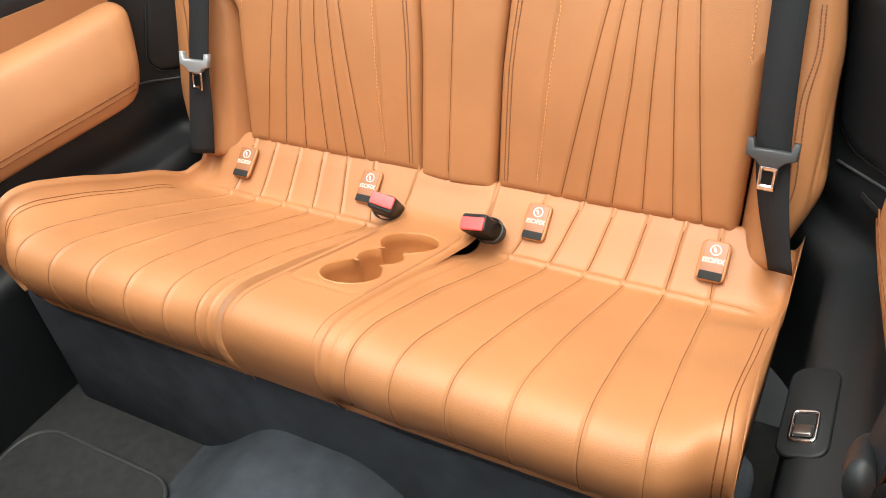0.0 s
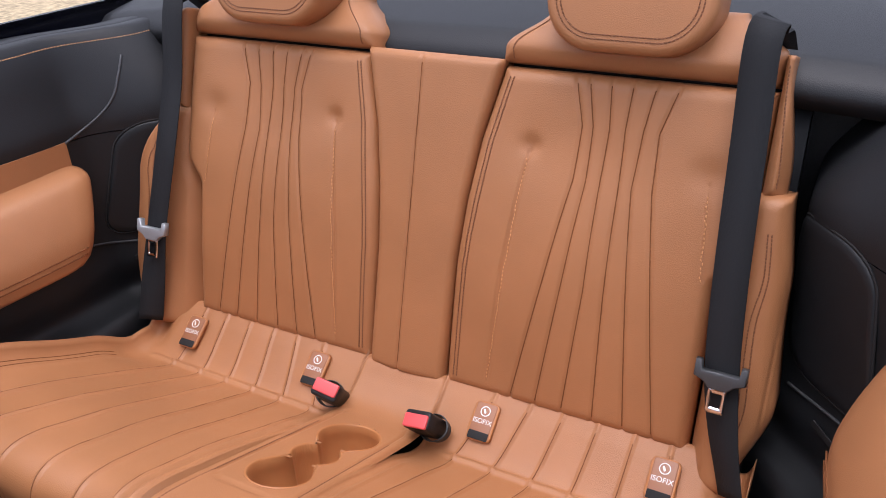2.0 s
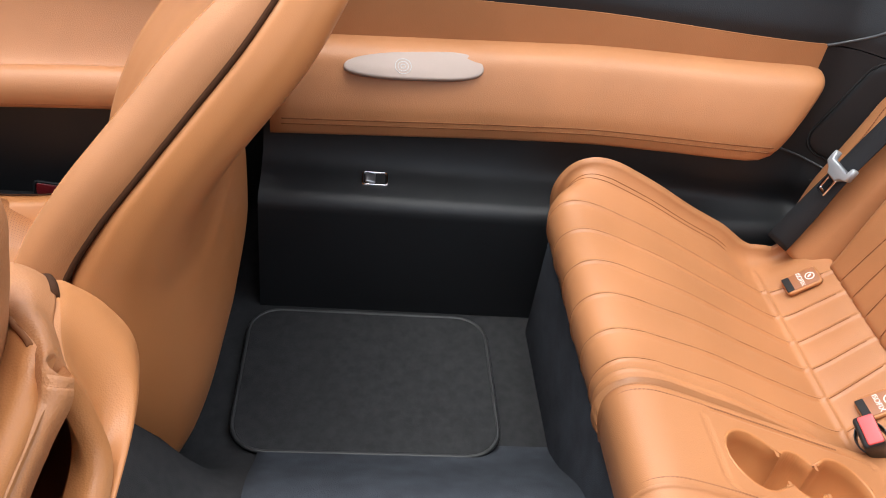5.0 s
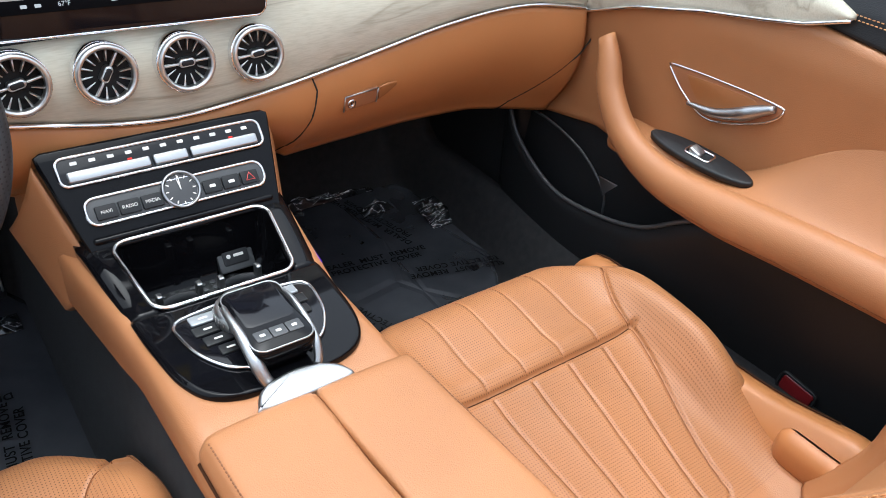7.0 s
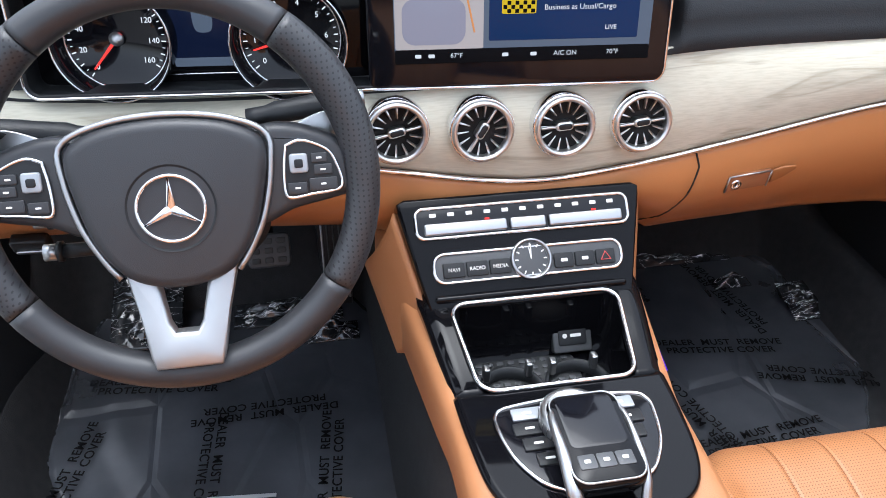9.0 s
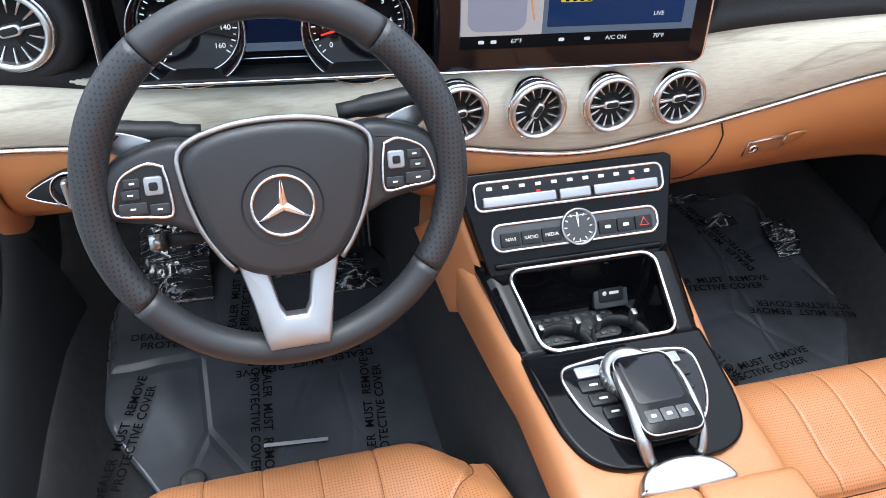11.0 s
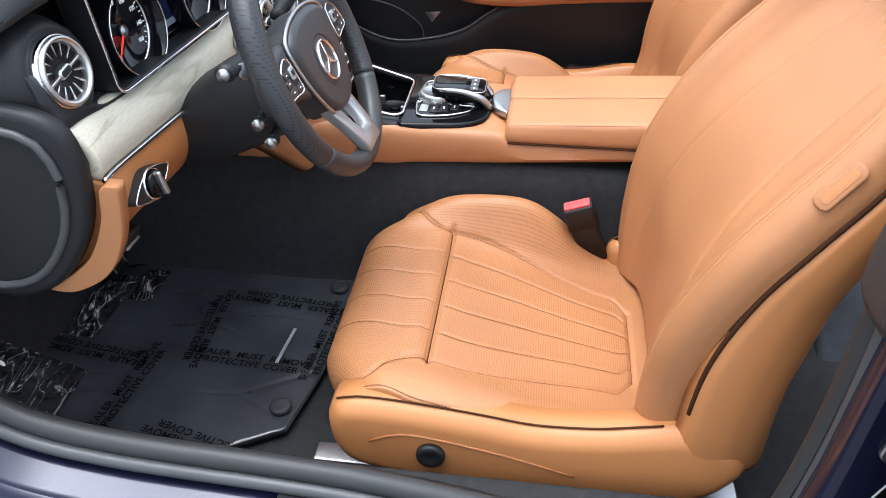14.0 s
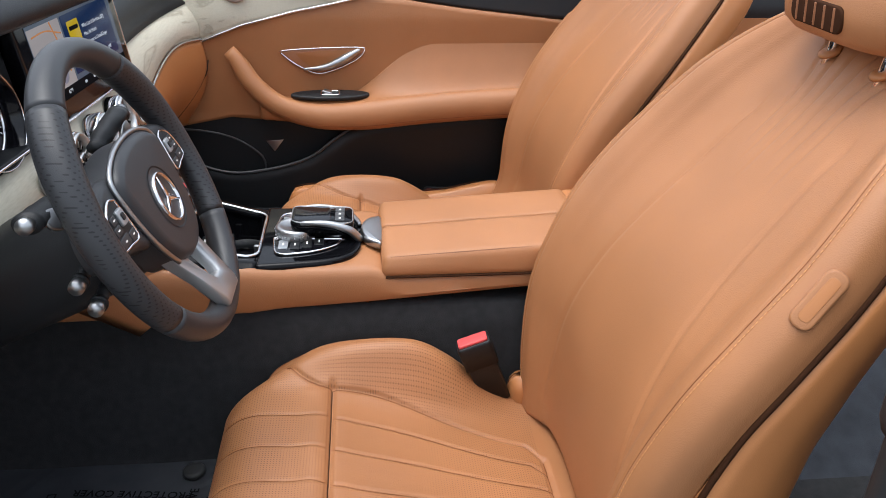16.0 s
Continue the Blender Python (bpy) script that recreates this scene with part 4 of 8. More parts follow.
    for a in np.linspace(0, 2 * math.pi, 60, endpoint=False):
        u, w = math.sin(a), math.cos(a)
        o.append((sx * (0.029 if u > 0 else 0.023) * np.sign(u) * abs(u) ** 0.75 * (1 - 0.22 * w), 0.122 * np.sign(w) * abs(w) ** 0.72))
    v, f = prism(o, 0.008, 0.004, m)
    spk = link("speaker_grille", v, f, ALU, q, "silver pink brushed metal speaker grille")
    for r in (0.004, 0.009, 0.014):
        pts = [m @ Vector((r * math.cos(a), 0.02 + r * math.sin(a), 0.0082)) for a in np.linspace(0, 2 * math.pi, 24, endpoint=False)]
        link("grille_ring", *tube([tuple(p) for p in pts], 0.0006, 6, True), SATIN, spk)
    # window switch in its tray
    yy = 0.428 if sx > 0 else -0.076
    m = frame3(Vector((sx * (0.668 if sx > 0 else 0.621), yy, 0.262 if sx > 0 else 0.250)), Vector((-sx * 0.35, 0, 0.94)), Vector((0, 1, 0)))
    v, f = prism(rr(0.06, 0.15, 0.02, 5), 0.007, 0.004, m @ Matrix.Translation((0, -0.03, -0.003)))
    tray = link("switch_tray", v, f, BLKP, q)
    o, h = rr(0.032, 0.05, 0.006), rr(0.025, 0.043, 0.004)
    rings = [[(*p, z) for p in c] for c, z in ((o, 0), (o, 0.006), (h, 0.006), (h, 0.001))]
    v, f = loft(rings, True, False)
    mm = m @ Matrix.Translation((0, 0, 0.003))
    link("switch_bezel", [mm @ Vector(p) for p in v], f, CHROME, tray, "chrome switch bezel")
    v, f = prism(rr(0.024, 0.042, 0.003), 0.003, 0.001, m @ Matrix.Translation((0, 0, 0.003)))
    link("switch_well", v, f, HOLE, tray)
    v, f = box((0, 0, 0), (0.022, 0.02, 0.006), 0.002, m @ Matrix.Translation((0, 0.009, 0.0085)) @ Matrix.Rotation(0.25, 4, "X"))
    link("rocker", v, f, SATIN, tray, "silver window rocker")
    return q


for side in (1, -1):
    quarter(side)


# ---- front seats ----
BACK = np.array([(0.955, 0.115, 0.250), (0.957, 0.24, 0.268), (0.945, 0.35, 0.283), (0.907, 0.45, 0.292), (0.857, 0.53, 0.294), (0.802, 0.60, 0.284), (0.750, 0.665, 0.262), (0.705, 0.720, 0.235), (0.671, 0.765, 0.200), (0.645, 0.800, 0.158), (0.622, 0.822, 0.11), (0.600, 0.829, 0.065)])
SECF = np.array([(0, 0.0, 0.0), (0.3, 0.37, 0.0), (0.48, 0.60, 0.007), (0.60, 0.71, 0.024), (0.70, 0.80, 0.039), (0.80, 0.90, 0.042), (0.89, 0.972, 0.028), (0.95, 0.995, 0.006), (1.0, 0.99, -0.018)])
SECB = np.array([(0, 0.99, -0.022), (0.12, 1.012, -0.04), (0.3, 1.0, -0.09), (0.5, 0.90, -0.140), (0.7, 0.62, -0.162), (1.0, 0.0, -0.168)])
SEATX = 0.402


def seat_back_grid(nv, nu, section, s0, s1, lean=0.0):
    B = spline(BACK, nv)
    B[:, 1] *= 1 + 0.6 * lean
    t = np.gradient(B[:, :2], axis=0)
    t /= np.linalg.norm(t, axis=1, keepdims=True)
    fwd = np.stack([t[:, 1], -t[:, 0]], 1)
    v = np.linspace(0, 1, nv)
    kf = 1 - 0.75 * smooth01(0.66, 0.97, v)
    kb = (1 - 0.42 * smooth01(0.25, 0.62, v)) * (1 - 0.25 * smooth01(0.7, 1.0, v))
    s = np.linspace(s0, s1, nu)
    sp = spline(section, 200)
    X = np.interp(abs(s), sp[:, 0], sp[:, 1]) * np.sign(s + 1e-12)
    F = np.interp(abs(s), sp[:, 0], sp[:, 2])
    P = np.zeros((nv, nu, 3))
    for j in range(nv):
        k = np.where(F > 0, kf[j], kb[j])
        P[j, :, 0] = X * B[j, 2]
        P[j, :, 1] = B[j, 0] + F * k * fwd[j, 0]
        P[j, :, 2] = B[j, 1] + F * k * fwd[j, 1]
    P[:, :, 1] -= lean * smooth01(0, 0.25, P[:, :, 2]) + 0.35 * lean * P[:, :, 2]
    return P, s, v, B, fwd


def front_seat(cx, sx, name_label, lean=0.0, thigh=1.305, forward=0.0, tall=1.0, wide=1.0, outer=0.75):
    """sx: the side (sign of x) on which the seat's outer flank lies."""
    seat = thing("car_seat", (cx, 0, 0), name_label, "car seat", "front seats")
    # cushion
    CU = spline([(0.885, 0.104), (0.94, 0.098), (1.0, 0.104), (1.1, 0.130), (1.2, 0.160), (1.30, 0.188), (1.38, 0.203), (1.43, 0.202), (1.463, 0.182), (1.478, 0.148), (1.472, 0.105), (1.45, 0.075)], 190)
    CU[:, 0] += forward * smooth01(0.98, 1.42, CU[:, 0])
    sec = spline([(0, 0, 0), (0.4, 0.44, 0.0), (0.56, 0.62, 0.12), (0.66, 0.71, 0.50), (0.75, 0.80, 0.95), (0.83, 0.89, 1.0), (0.90, 0.965, 0.68), (0.955, 1.0, -0.06), (1.0, 0.99, -1.2)], 200)
    nu = 231
    s = np.linspace(-1, 1, nu)
    X = np.interp(abs(s), sec[:, 0], sec[:, 1]) * np.sign(s + 1e-12)
    Z = np.interp(abs(s), sec[:, 0], sec[:, 2])
    P = np.zeros((190, nu, 3))
    y = CU[:, 0]
    arc = np.r_[0, np.cumsum(np.linalg.norm(np.diff(CU, axis=0), axis=1))]
    hw = 0.262 + 0.008 * np.sin(np.pi * arc / arc[-1])
    # crest of the side bolsters, a hump that falls away towards the backrest
    BOL = spline([(0.88, 0.118), (0.99, 0.122), (1.041, 0.140), (1.08, 0.170), (1.118, 0.206), (1.167, 0.238), (1.215, 0.248), (1.287, 0.246), (1.358, 0.234), (1.406, 0.221), (1.44, 0.206), (1.50, 0.17)], 120)
    hump = np.maximum(np.interp(y, BOL[:, 0], BOL[:, 1]) - CU[:, 1], 0) * (1 - smooth01(1.43, 1.47, y)) * (np.arange(190) < np.argmax(y))
    fade = smooth01(1.30, 1.47, y)
    for j in range(190):
        fz = np.where(Z > 0, Z * hump[j] * np.where(X * sx > 0, outer, 1.0), Z * 0.054 * (0.9 - 0.45 * fade[j]))
        P[j, :, 0] = X * hw[j] * (1 - 0.05 * fade[j] * smooth01(0.6, 1, abs(X)))
        P[j, :, 1] = CU[j, 0] - 0.055 * smooth01(0.55, 1, abs(X)) * smooth01(1.30, 1.46, y[j])
        P[j, :, 2] = CU[j, 1] + fz
    nr = normals(P)
    nr *= np.sign(nr[60, nu // 2, 2])
    d = np.zeros(P.shape[:2])
    ax = abs(P[:, :, 0])
    yy = CU[:, 0][:, None]
    aa = arc[:, None]
    a130 = np.interp(thigh, y[:150], arc[:150])
    ins = smooth01(0.978, 0.986, yy) * (1 - smooth01(a130 - 0.004, a130 + 0.002, aa))
    thi = smooth01(a130 - 0.002, a130 + 0.004, aa)

    def border(v):
        """Half width of the seat's inner panel, rounded at the rear."""
        return 0.124 + 0.050 * smooth01(1.0, 1.28, v) - 0.035 * (1 - smooth01(0.978, 1.012, v)) + 0.055 * smooth01(thigh, 1.47, v)
    side = border(yy)
    ruled = (-0.108, -0.036, 0.036, 0.108)
    d -= 0.0055 * groove(ax - side, 0.003) * ins
    d -= 0.0045 * groove(ax - side, 0.003) * thi
    d -= 0.0095 * groove(aa - a130, 0.0036) * (1 - smooth01(0.174, 0.19, ax))
    d -= 0.005 * groove(yy - 0.982, 0.004) * (1 - smooth01(0.09, 0.105, ax)) * (aa < a130)
    for p in ruled:
        c = p * side / 0.174
        d -= 0.0030 * groove(P[:, :, 0] - c, 0.003) * ins
        d += 0.0014 * groove(P[:, :, 0] - c, 0.016) * ins
        d -= 0.0020 * groove(P[:, :, 0] - p, 0.0024) * thi
    d += (0.008 * groove(aa - a130 - 0.024, 0.022) + 0.002 * groove(aa - a130 + 0.018, 0.016)) * (1 - smooth01(0.16, 0.19, ax))
    P = P + nr * d[:, :, None]
    Q = P.copy()
    Q[:, :, 2] = np.minimum(P[:, :, 2] - 0.02, 0.055)
    Q[:, :, 1] = np.clip(P[:, :, 1], 0.9, 1.43)
    v, f = slab(P, Q)
    fm = []
    for k, q in enumerate(f):
        if k < 189 * (nu - 1):
            j, i = divmod(k, nu - 1)
            fm.append(1 if abs(X[i]) < 0.86 and y[j] > 0.985 and (j < np.argmax(y) or CU[j, 1] > 0.13) else 0)
        else:
            fm.append(0)
    cu = link("seat_cushion", v, f, [TAN, TANP], seat, "tan leather seat cushion, perforated, with pleats", fmat=fm)
    for sg in (-1, 1):
        i = int(np.argmin(abs(s - sg * 0.925)))
        vv, ff = stitches(P[20:180, i] + nr[20:180, i] * 0.0004, nr[20:180, i], 0.005)
        link("stitching", vv, ff, THREADD, cu)
    hold = lambda x: (lambda j: np.interp(x, P[j, :, 0], np.arange(nu)))
    jt = int(np.argmin(abs(arc - a130)))
    j0 = int(np.argmin(abs(y[:150] - 0.984)))
    for p in ruled:
        seam(P, nr, lambda j: np.interp(p * float(border(y[j])) / 0.174, P[j, :, 0], np.arange(nu)), range(j0, jt - 1), cu, 0.0007)
        seam(P, nr, hold(p), range(jt + 2, 168), cu, 0.0005)
    for sg in (-1, 1):
        seam(P, nr, lambda j: np.interp(sg * float(border(y[j])), P[j, :, 0], np.arange(nu)), range(j0, 172), cu, 0.0009)
    cs = [i for i in range(nu) if abs(P[j0, i, 0]) < 0.089]
    link("seam", *tube([P[j0, i] + nr[j0, i] * 0.0003 for i in cs], 0.0009, 6), SEAM_SHADE, cu)
    cs = [i for i in range(nu) if abs(P[jt, i, 0]) < 0.176]
    link("seam", *tube([P[jt, i] + nr[jt, i] * 0.0003 for i in cs], 0.0016, 6), GAPB, cu)
    # backrest: leather front
    P, s, vv_, B, fwd = seat_back_grid(170, 301, SECF, -1, 1, lean)
    nr = normals(P)
    nr *= np.sign(nr[60, 150, 1])
    x = P[:, :, 0]
    w = vv_[:, None]
    d = np.zeros(x.shape)
    on = smooth01(0.0, 0.04, w) * (1 - smooth01(0.86, 0.92, w))
    for k, p in enumerate((-0.075, -0.045, -0.015, 0.015, 0.045, 0.075)):
        c = p * (0.75 + 0.5 * smooth01(0.72, 0.9, w) + 1.3 * smooth01(0.62, 0.0, w))
        d -= 0.0030 * groove(x - c, 0.0034) * smooth01(0.56 + 0.03 * (k % 3), 0.72, w) * (1 - smooth01(0.83, 0.87, w))
    for sg in (-1, 1):
        c = sg * (0.10 + 0.075 * smooth01(0.72, 0.0, w))
        d -= 0.0026 * groove(x - c, 0.006) * on * (1 - smooth01(0.66, 0.74, w))
        d -= 0.004 * groove(x - sg * 0.10, 0.02) * groove(w - 0.70, 0.03)
    # hollow under the pad that carries the head restraint
    rad = np.sqrt(x ** 2 + ((w - 0.97) * 0.8) ** 2)
    d -= 0.0025 * groove(rad - 0.108, 0.014)
    for sg in (-1, 1):
        d -= 0.003 * groove(s[None] - sg * 0.755, 0.006) * on
    P = P + nr * d[:, :, None]
    Q = P - 0.014 * nr
    Q[:, :, 0] *= 0.96
    v, f = slab(P, Q)
    bk = link("backrest", v, f, TAN, seat, "tan leather backrest with pleats and side bolsters")
    for sg in (-1, 1):
        i = int(np.argmin(abs(s - sg * 0.755)))
        seam(P, nr, lambda j: i, range(6, 140), bk, 0.0008)
        i = int(np.argmin(abs(s - sg * 0.785)))
        vv, ff = stitches(P[8:140, i] + nr[8:140, i] * 0.0003, nr[8:140, i], 0.006, 0.0042, 0.0006)
        link("stitching", vv, ff, THREAD, bk)
    # smooth pad round the posts
    G = np.zeros((16, 24, 3))
    for a, t in enumerate(np.linspace(0, 1, 16)):
        j = int(169 * (0.845 + 0.135 * t))
        half = min(0.100 * math.sqrt(1 - (1 - t) ** 2 * 0.98), 0.8 * P[j, :, 0].max())
        for b, u in enumerate(np.linspace(-1, 1, 24)):
            i = int(np.argmin(abs(P[j, :, 0] - u * half)))
            lift = 0.0025 + 0.003 * min(1.0, 6 * (1 - abs(u)), 8 * t)
            G[a, b] = P[j, i] * (0, 1, 1) + np.array((u * half, 0, 0)) + nr[j, i] * lift
    rim_ = np.concatenate([G[::-1, 0], G[0, 1:-1], G[:, -1]])
    link("seam", *tube(rim_, 0.0016, 6), SEAM_SHADE, seat, "seam round the pad")
    link("restraint_pad", *slab(G, G - np.array((0, 0.012, 0.004))), TANV, seat, "smooth tan pad round the head restraint posts")
    # airbag tag on the outer bolster
    j = int(np.argmin(abs(P[:, 150, 2] - 0.585)))
    i = int(np.argmin(abs(s - sx * 0.885)))
    mt = frame3(Vector(P[j, i] + nr[j, i] * 0.0005), Vector(nr[j, i]), Vector(P[j + 6, i] - P[j - 6, i]).normalized())
    link("side_tag", *prism(rr(0.024, 0.066, 0.010), 0.005, 0.003, mt @ Matrix.Translation((0, 0, -0.0015))), TAN, seat, "tan airbag tag")
    link("tag_emboss", *prism(rr(0.012, 0.050, 0.005), 0.001, 0.0005, mt @ Matrix.Translation((0, 0, 0.0032))), TANV, seat)
    # moulded shell behind it, both halves
    Ps = []
    for sg in (1, -1):
        G, ss, *_ = seat_back_grid(110, 60, SECB, 0, 1, lean)
        G[:, :, 0] = abs(G[:, :, 0]) * sg
        Ps.append(G)
    G = np.concatenate([Ps[0], Ps[1][:, ::-1][:, 1:]], 1)
    low = 1 - smooth01(0.0, 0.14, np.linspace(0, 1, 110))
    if lean > 0:
        # the reclined seat's shell reaches further down and back
        mid_ = 1 - abs(np.linspace(-1, 1, G.shape[1])) ** 3
        G[:, :, 2] -= 0.05 * low[:, None]
        G[:, :, 1] -= 0.05 * (1 - smooth01(0.1, 0.6, np.linspace(0, 1, 110)))[:, None] * (0.35 + 0.65 * mid_)[None]
    # the shell spreads over the flanks at its lower end
    spread = 1 - smooth01(0.0, 0.42, np.linspace(0, 1, 110))
    G[:, :, 0] *= 1 + (0.13 * spread)[:, None] * smooth01(0.05, 0.16, abs(G[:, :, 0]))
    H = G.copy()
    H[:, :, 0] *= 0.93
    H[:, :, 1] += 0.012
    link("back_shell", *slab(G, H), TANV, seat, "tan moulded seat back shell")
    # dark joint between leather and shell
    for sg in (1, -1):
        G, *_ = seat_back_grid(60, 9, SECB, 0.0, 1, lean)
        pts = G[8:55, 0].copy()
        wider = 1 + 0.10 * (1 - smooth01(0.0, 0.42, np.linspace(0, 1, 60)))[8:55]
        pts[:, 0] = sg * (abs(pts[:, 0]) * wider + 0.0005)
        pts[:, 1] += 0.003
        link("joint", *tube(pts, 0.0036, 8), GAPB, seat, "dark joint between leather and shell")
    hy = -0.025 - lean * 1.28
    # head restraint and posts
    for px in (-0.055, 0.055):
        link("post", *tube([(px, 0.708 + hy, 0.73), (px, 0.694 + hy, 0.80), (px, 0.684 + hy, 0.84)], 0.0065, 14), CHROME, seat, "chrome head restraint post")
        v, f = lathe([(0.014, 0), (0.014, 0.004), (0.009, 0.006)], 20, frame3(Vector((px, 0.702 + hy, 0.757)), Vector((0, 0.45, 0.9)), Vector((0, -1, 0.3))))
        link("post_collar", v, f, TANV, seat)
    hr = []
    for z, dep, wid, yc in ((0.772, 0.03, 0.090, 0.712), (0.776, 0.075, 0.110, 0.712), (0.790, 0.098, 0.124, 0.712), (0.82, 0.114, 0.131, 0.708), (0.86, 0.112, 0.132, 0.700), (0.90, 0.100, 0.128, 0.688), (0.925, 0.082, 0.118, 0.678), (0.940, 0.055, 0.10, 0.670), (0.947, 0.025, 0.075, 0.665)):
        z = 0.784 + (z - 0.772) * tall
        hr.append([(wide * wid * np.sign(math.cos(a)) * abs(math.cos(a)) ** 0.55, yc + hy + dep / 2 * np.sign(math.sin(a)) * abs(math.sin(a)) ** 0.7, z) for a in np.linspace(0, 2 * math.pi, 48, endpoint=False)])
    head = link("head_restraint", *loft(hr), TAN, seat, "tan leather head restraint with an air vent")
    m = frame3(Vector((0.0, 0.762 + hy, 0.815)), Vector((0, 1, -0.1)), Vector((0, 0, 1)))
    link("air_vent", *prism(rr(0.11, 0.03, 0.012), 0.004, 0.002, m), GAPB, head, "dark air vent slot")
    for k in range(5):
        link("vent_fin", *box((0, 0, 0), (0.004, 0.026, 0.004), 0.001, m @ Matrix.Translation((-0.04 + 0.02 * k, 0, 0.003))), TAND, head)
    # flank shell with the adjuster knob
    o = [(1.440, 0.188), (1.40, 0.196), (1.321, 0.192), (1.22, 0.180), (1.145, 0.170), (1.057, 0.174), (0.985, 0.188), (0.93, 0.198), (0.887, 0.190), (0.852, 0.165), (0.836, 0.130), (0.845, 0.10), (0.885, 0.055), (0.985, 0.008), (1.139, 0.012), (1.325, 0.038), (1.42, 0.062), (1.450, 0.100), (1.456, 0.155)]
    o = spline(o + [o[0]], 90)[:-1]
    for sg in (1, -1):
        dep = 0.06 if sg == sx else 0.03
        m = frame3(Vector((sg * 0.232, 0, 0)), Vector((sg, 0, 0)), Vector((0, 0, 1)))
        oo = [(p[0] * sg, p[1]) for p in o]
        low = 1.0 if sg == sx else 0.55
        oo = [((m.inverted() @ Vector((0, p[0], p[1] * low)))[0], (m.inverted() @ Vector((0, p[0], p[1] * low)))[1]) for p in o]
        v, f = prism(oo, dep if sg == sx else 0.035, 0.03 if sg == sx else 0.02, m, 6)
        fl = link("flank_shell", v, f, TANV, seat, "tan moulded seat flank")
        if sg == sx:
            edge = [(sg * 0.2705, q[0], q[1] + 0.0015) for q in o[:44] if q[0] > 0.95]
            link("joint", *tube(edge, 0.0016, 8), GAPB, fl, "dark joint above the flank")
        if sg == sx:
            m2 = frame3(Vector((sg * 0.291, 1.296, 0.112)), Vector((sg, 0, 0)), Vector((0, 0, 1)))
            link("adjuster_knob", *lathe([(0.022, 0), (0.022, 0.008), (0.02, 0.011), (0.012, 0.011), (0.008, 0.008), (0.001, 0.008)], 28, m2), BLKP, fl, "round black lumbar adjuster")
            # the crease is a raised line, its darker tan standing for shade
            pts = spline([(sg * 0.2925, 1.39, 0.128), (sg * 0.2925, 1.33, 0.148), (sg * 0.2925, 1.2, 0.126), (sg * 0.2925, 1.08, 0.092)], 20)
            link("crease", *tube(pts, 0.0025, 6), TANSHADE, fl)
            ml = frame3(Vector((sg * 0.226, 0.640 - lean * 1.28, 0.722)), Vector((sg * 0.92, 0.12, 0.36)), Vector((0, 0.25, 0.95)))
            o2 = [(0.020, 0.052), (-0.014, 0.056), (-0.020, 0.048), (-0.018, -0.030), (-0.010, -0.042), (0.030, -0.044), (0.034, -0.034), (0.032, -0.016), (0.026, -0.012), (0.006, -0.014), (0.004, 0.030), (0.022, 0.034)]
            o2 = [(-x * sg, y) for x, y in o2]
            link("fold_lever", *prism(o2, 0.016, 0.005, ml @ Matrix.Translation((0, 0, -0.004))), SATIN, seat, "silver seat folding lever", True, 40)
    # rails and the base under the cushion
    link("seat_base", *box((0, 1.17, 0.035), (0.42, 0.46, 0.07), 0.02), BLKP, seat, "black seat base")
    for px in (-0.20, 0.20):
        link("seat_rail", *box((px * 1.15, 1.16, 0.006), (0.04, 0.68, 0.028), 0.004), SATIN, seat, "steel seat rail")
    # hinge pads between cushion and back
    for px in (-0.235, 0.235):
        link("hinge_cover", *box((px, 0.955, 0.135), (0.05, 0.13, 0.07), 0.024), TANV, seat)
    return seat


front_seat(-SEATX, -1, "tan leather driver seat, perforated cushion, upright backrest", 0.0, 1.316, 0.010, 0.80, 0.93, 0.22)
front_seat(SEATX, 1, "tan leather passenger seat, perforated cushion, reclined backrest", 0.085, 1.268)

bk = thing("front_belt_buckle", (-0.165, 1.065, 0.138), "black front belt buckle with red release button", "belt buckle")
m = frame3(Vector((-0.02, 0.02, 0.11)), Vector((-0.1, 0.35, 0.95)), Vector((0, 1, -0.3)))
link("stalk", *prism(rr(0.026, 0.05, 0.006), 0.12, 0.003, m @ Matrix.Translation((0, 0, -0.13))), BLKP, bk)
link("body", *prism(rr(0.034, 0.058, 0.007), 0.05, 0.004, m @ Matrix.Translation((0, 0, -0.045))), BLKP, bk)
link("release_button", *prism(rr(0.022, 0.05, 0.004), 0.006, 0.002, m @ Matrix.Translation((-0.002, 0, 0.004))), RED, bk, "red release button")

# ---- centre console ----
con = thing("centre_console", (0, 0, 0), "tan leather centre console with black lacquer panel and armrest lid", "console")


def con_section(y):
    """Half width at the top, half width low, top height, lower edge."""
    w = float(np.interp(y, [0.76, 0.9, 1.24, 1.4, 1.6, 1.75], [0.098, 0.118, 0.124, 0.124, 0.150, 0.165]))
    top = float(np.interp(y, [0.76, 0.86, 1.2, 1.25, 1.4, 1.6, 1.75], [0.33, 0.352, 0.344, 0.3595, 0.3605, 0.378, 0.40]))
    low = float(np.interp(y, [0.76, 0.95, 1.25, 1.45, 1.75], [0.28, 0.315, 0.296, 0.285, 0.30]))
    return w, top, low


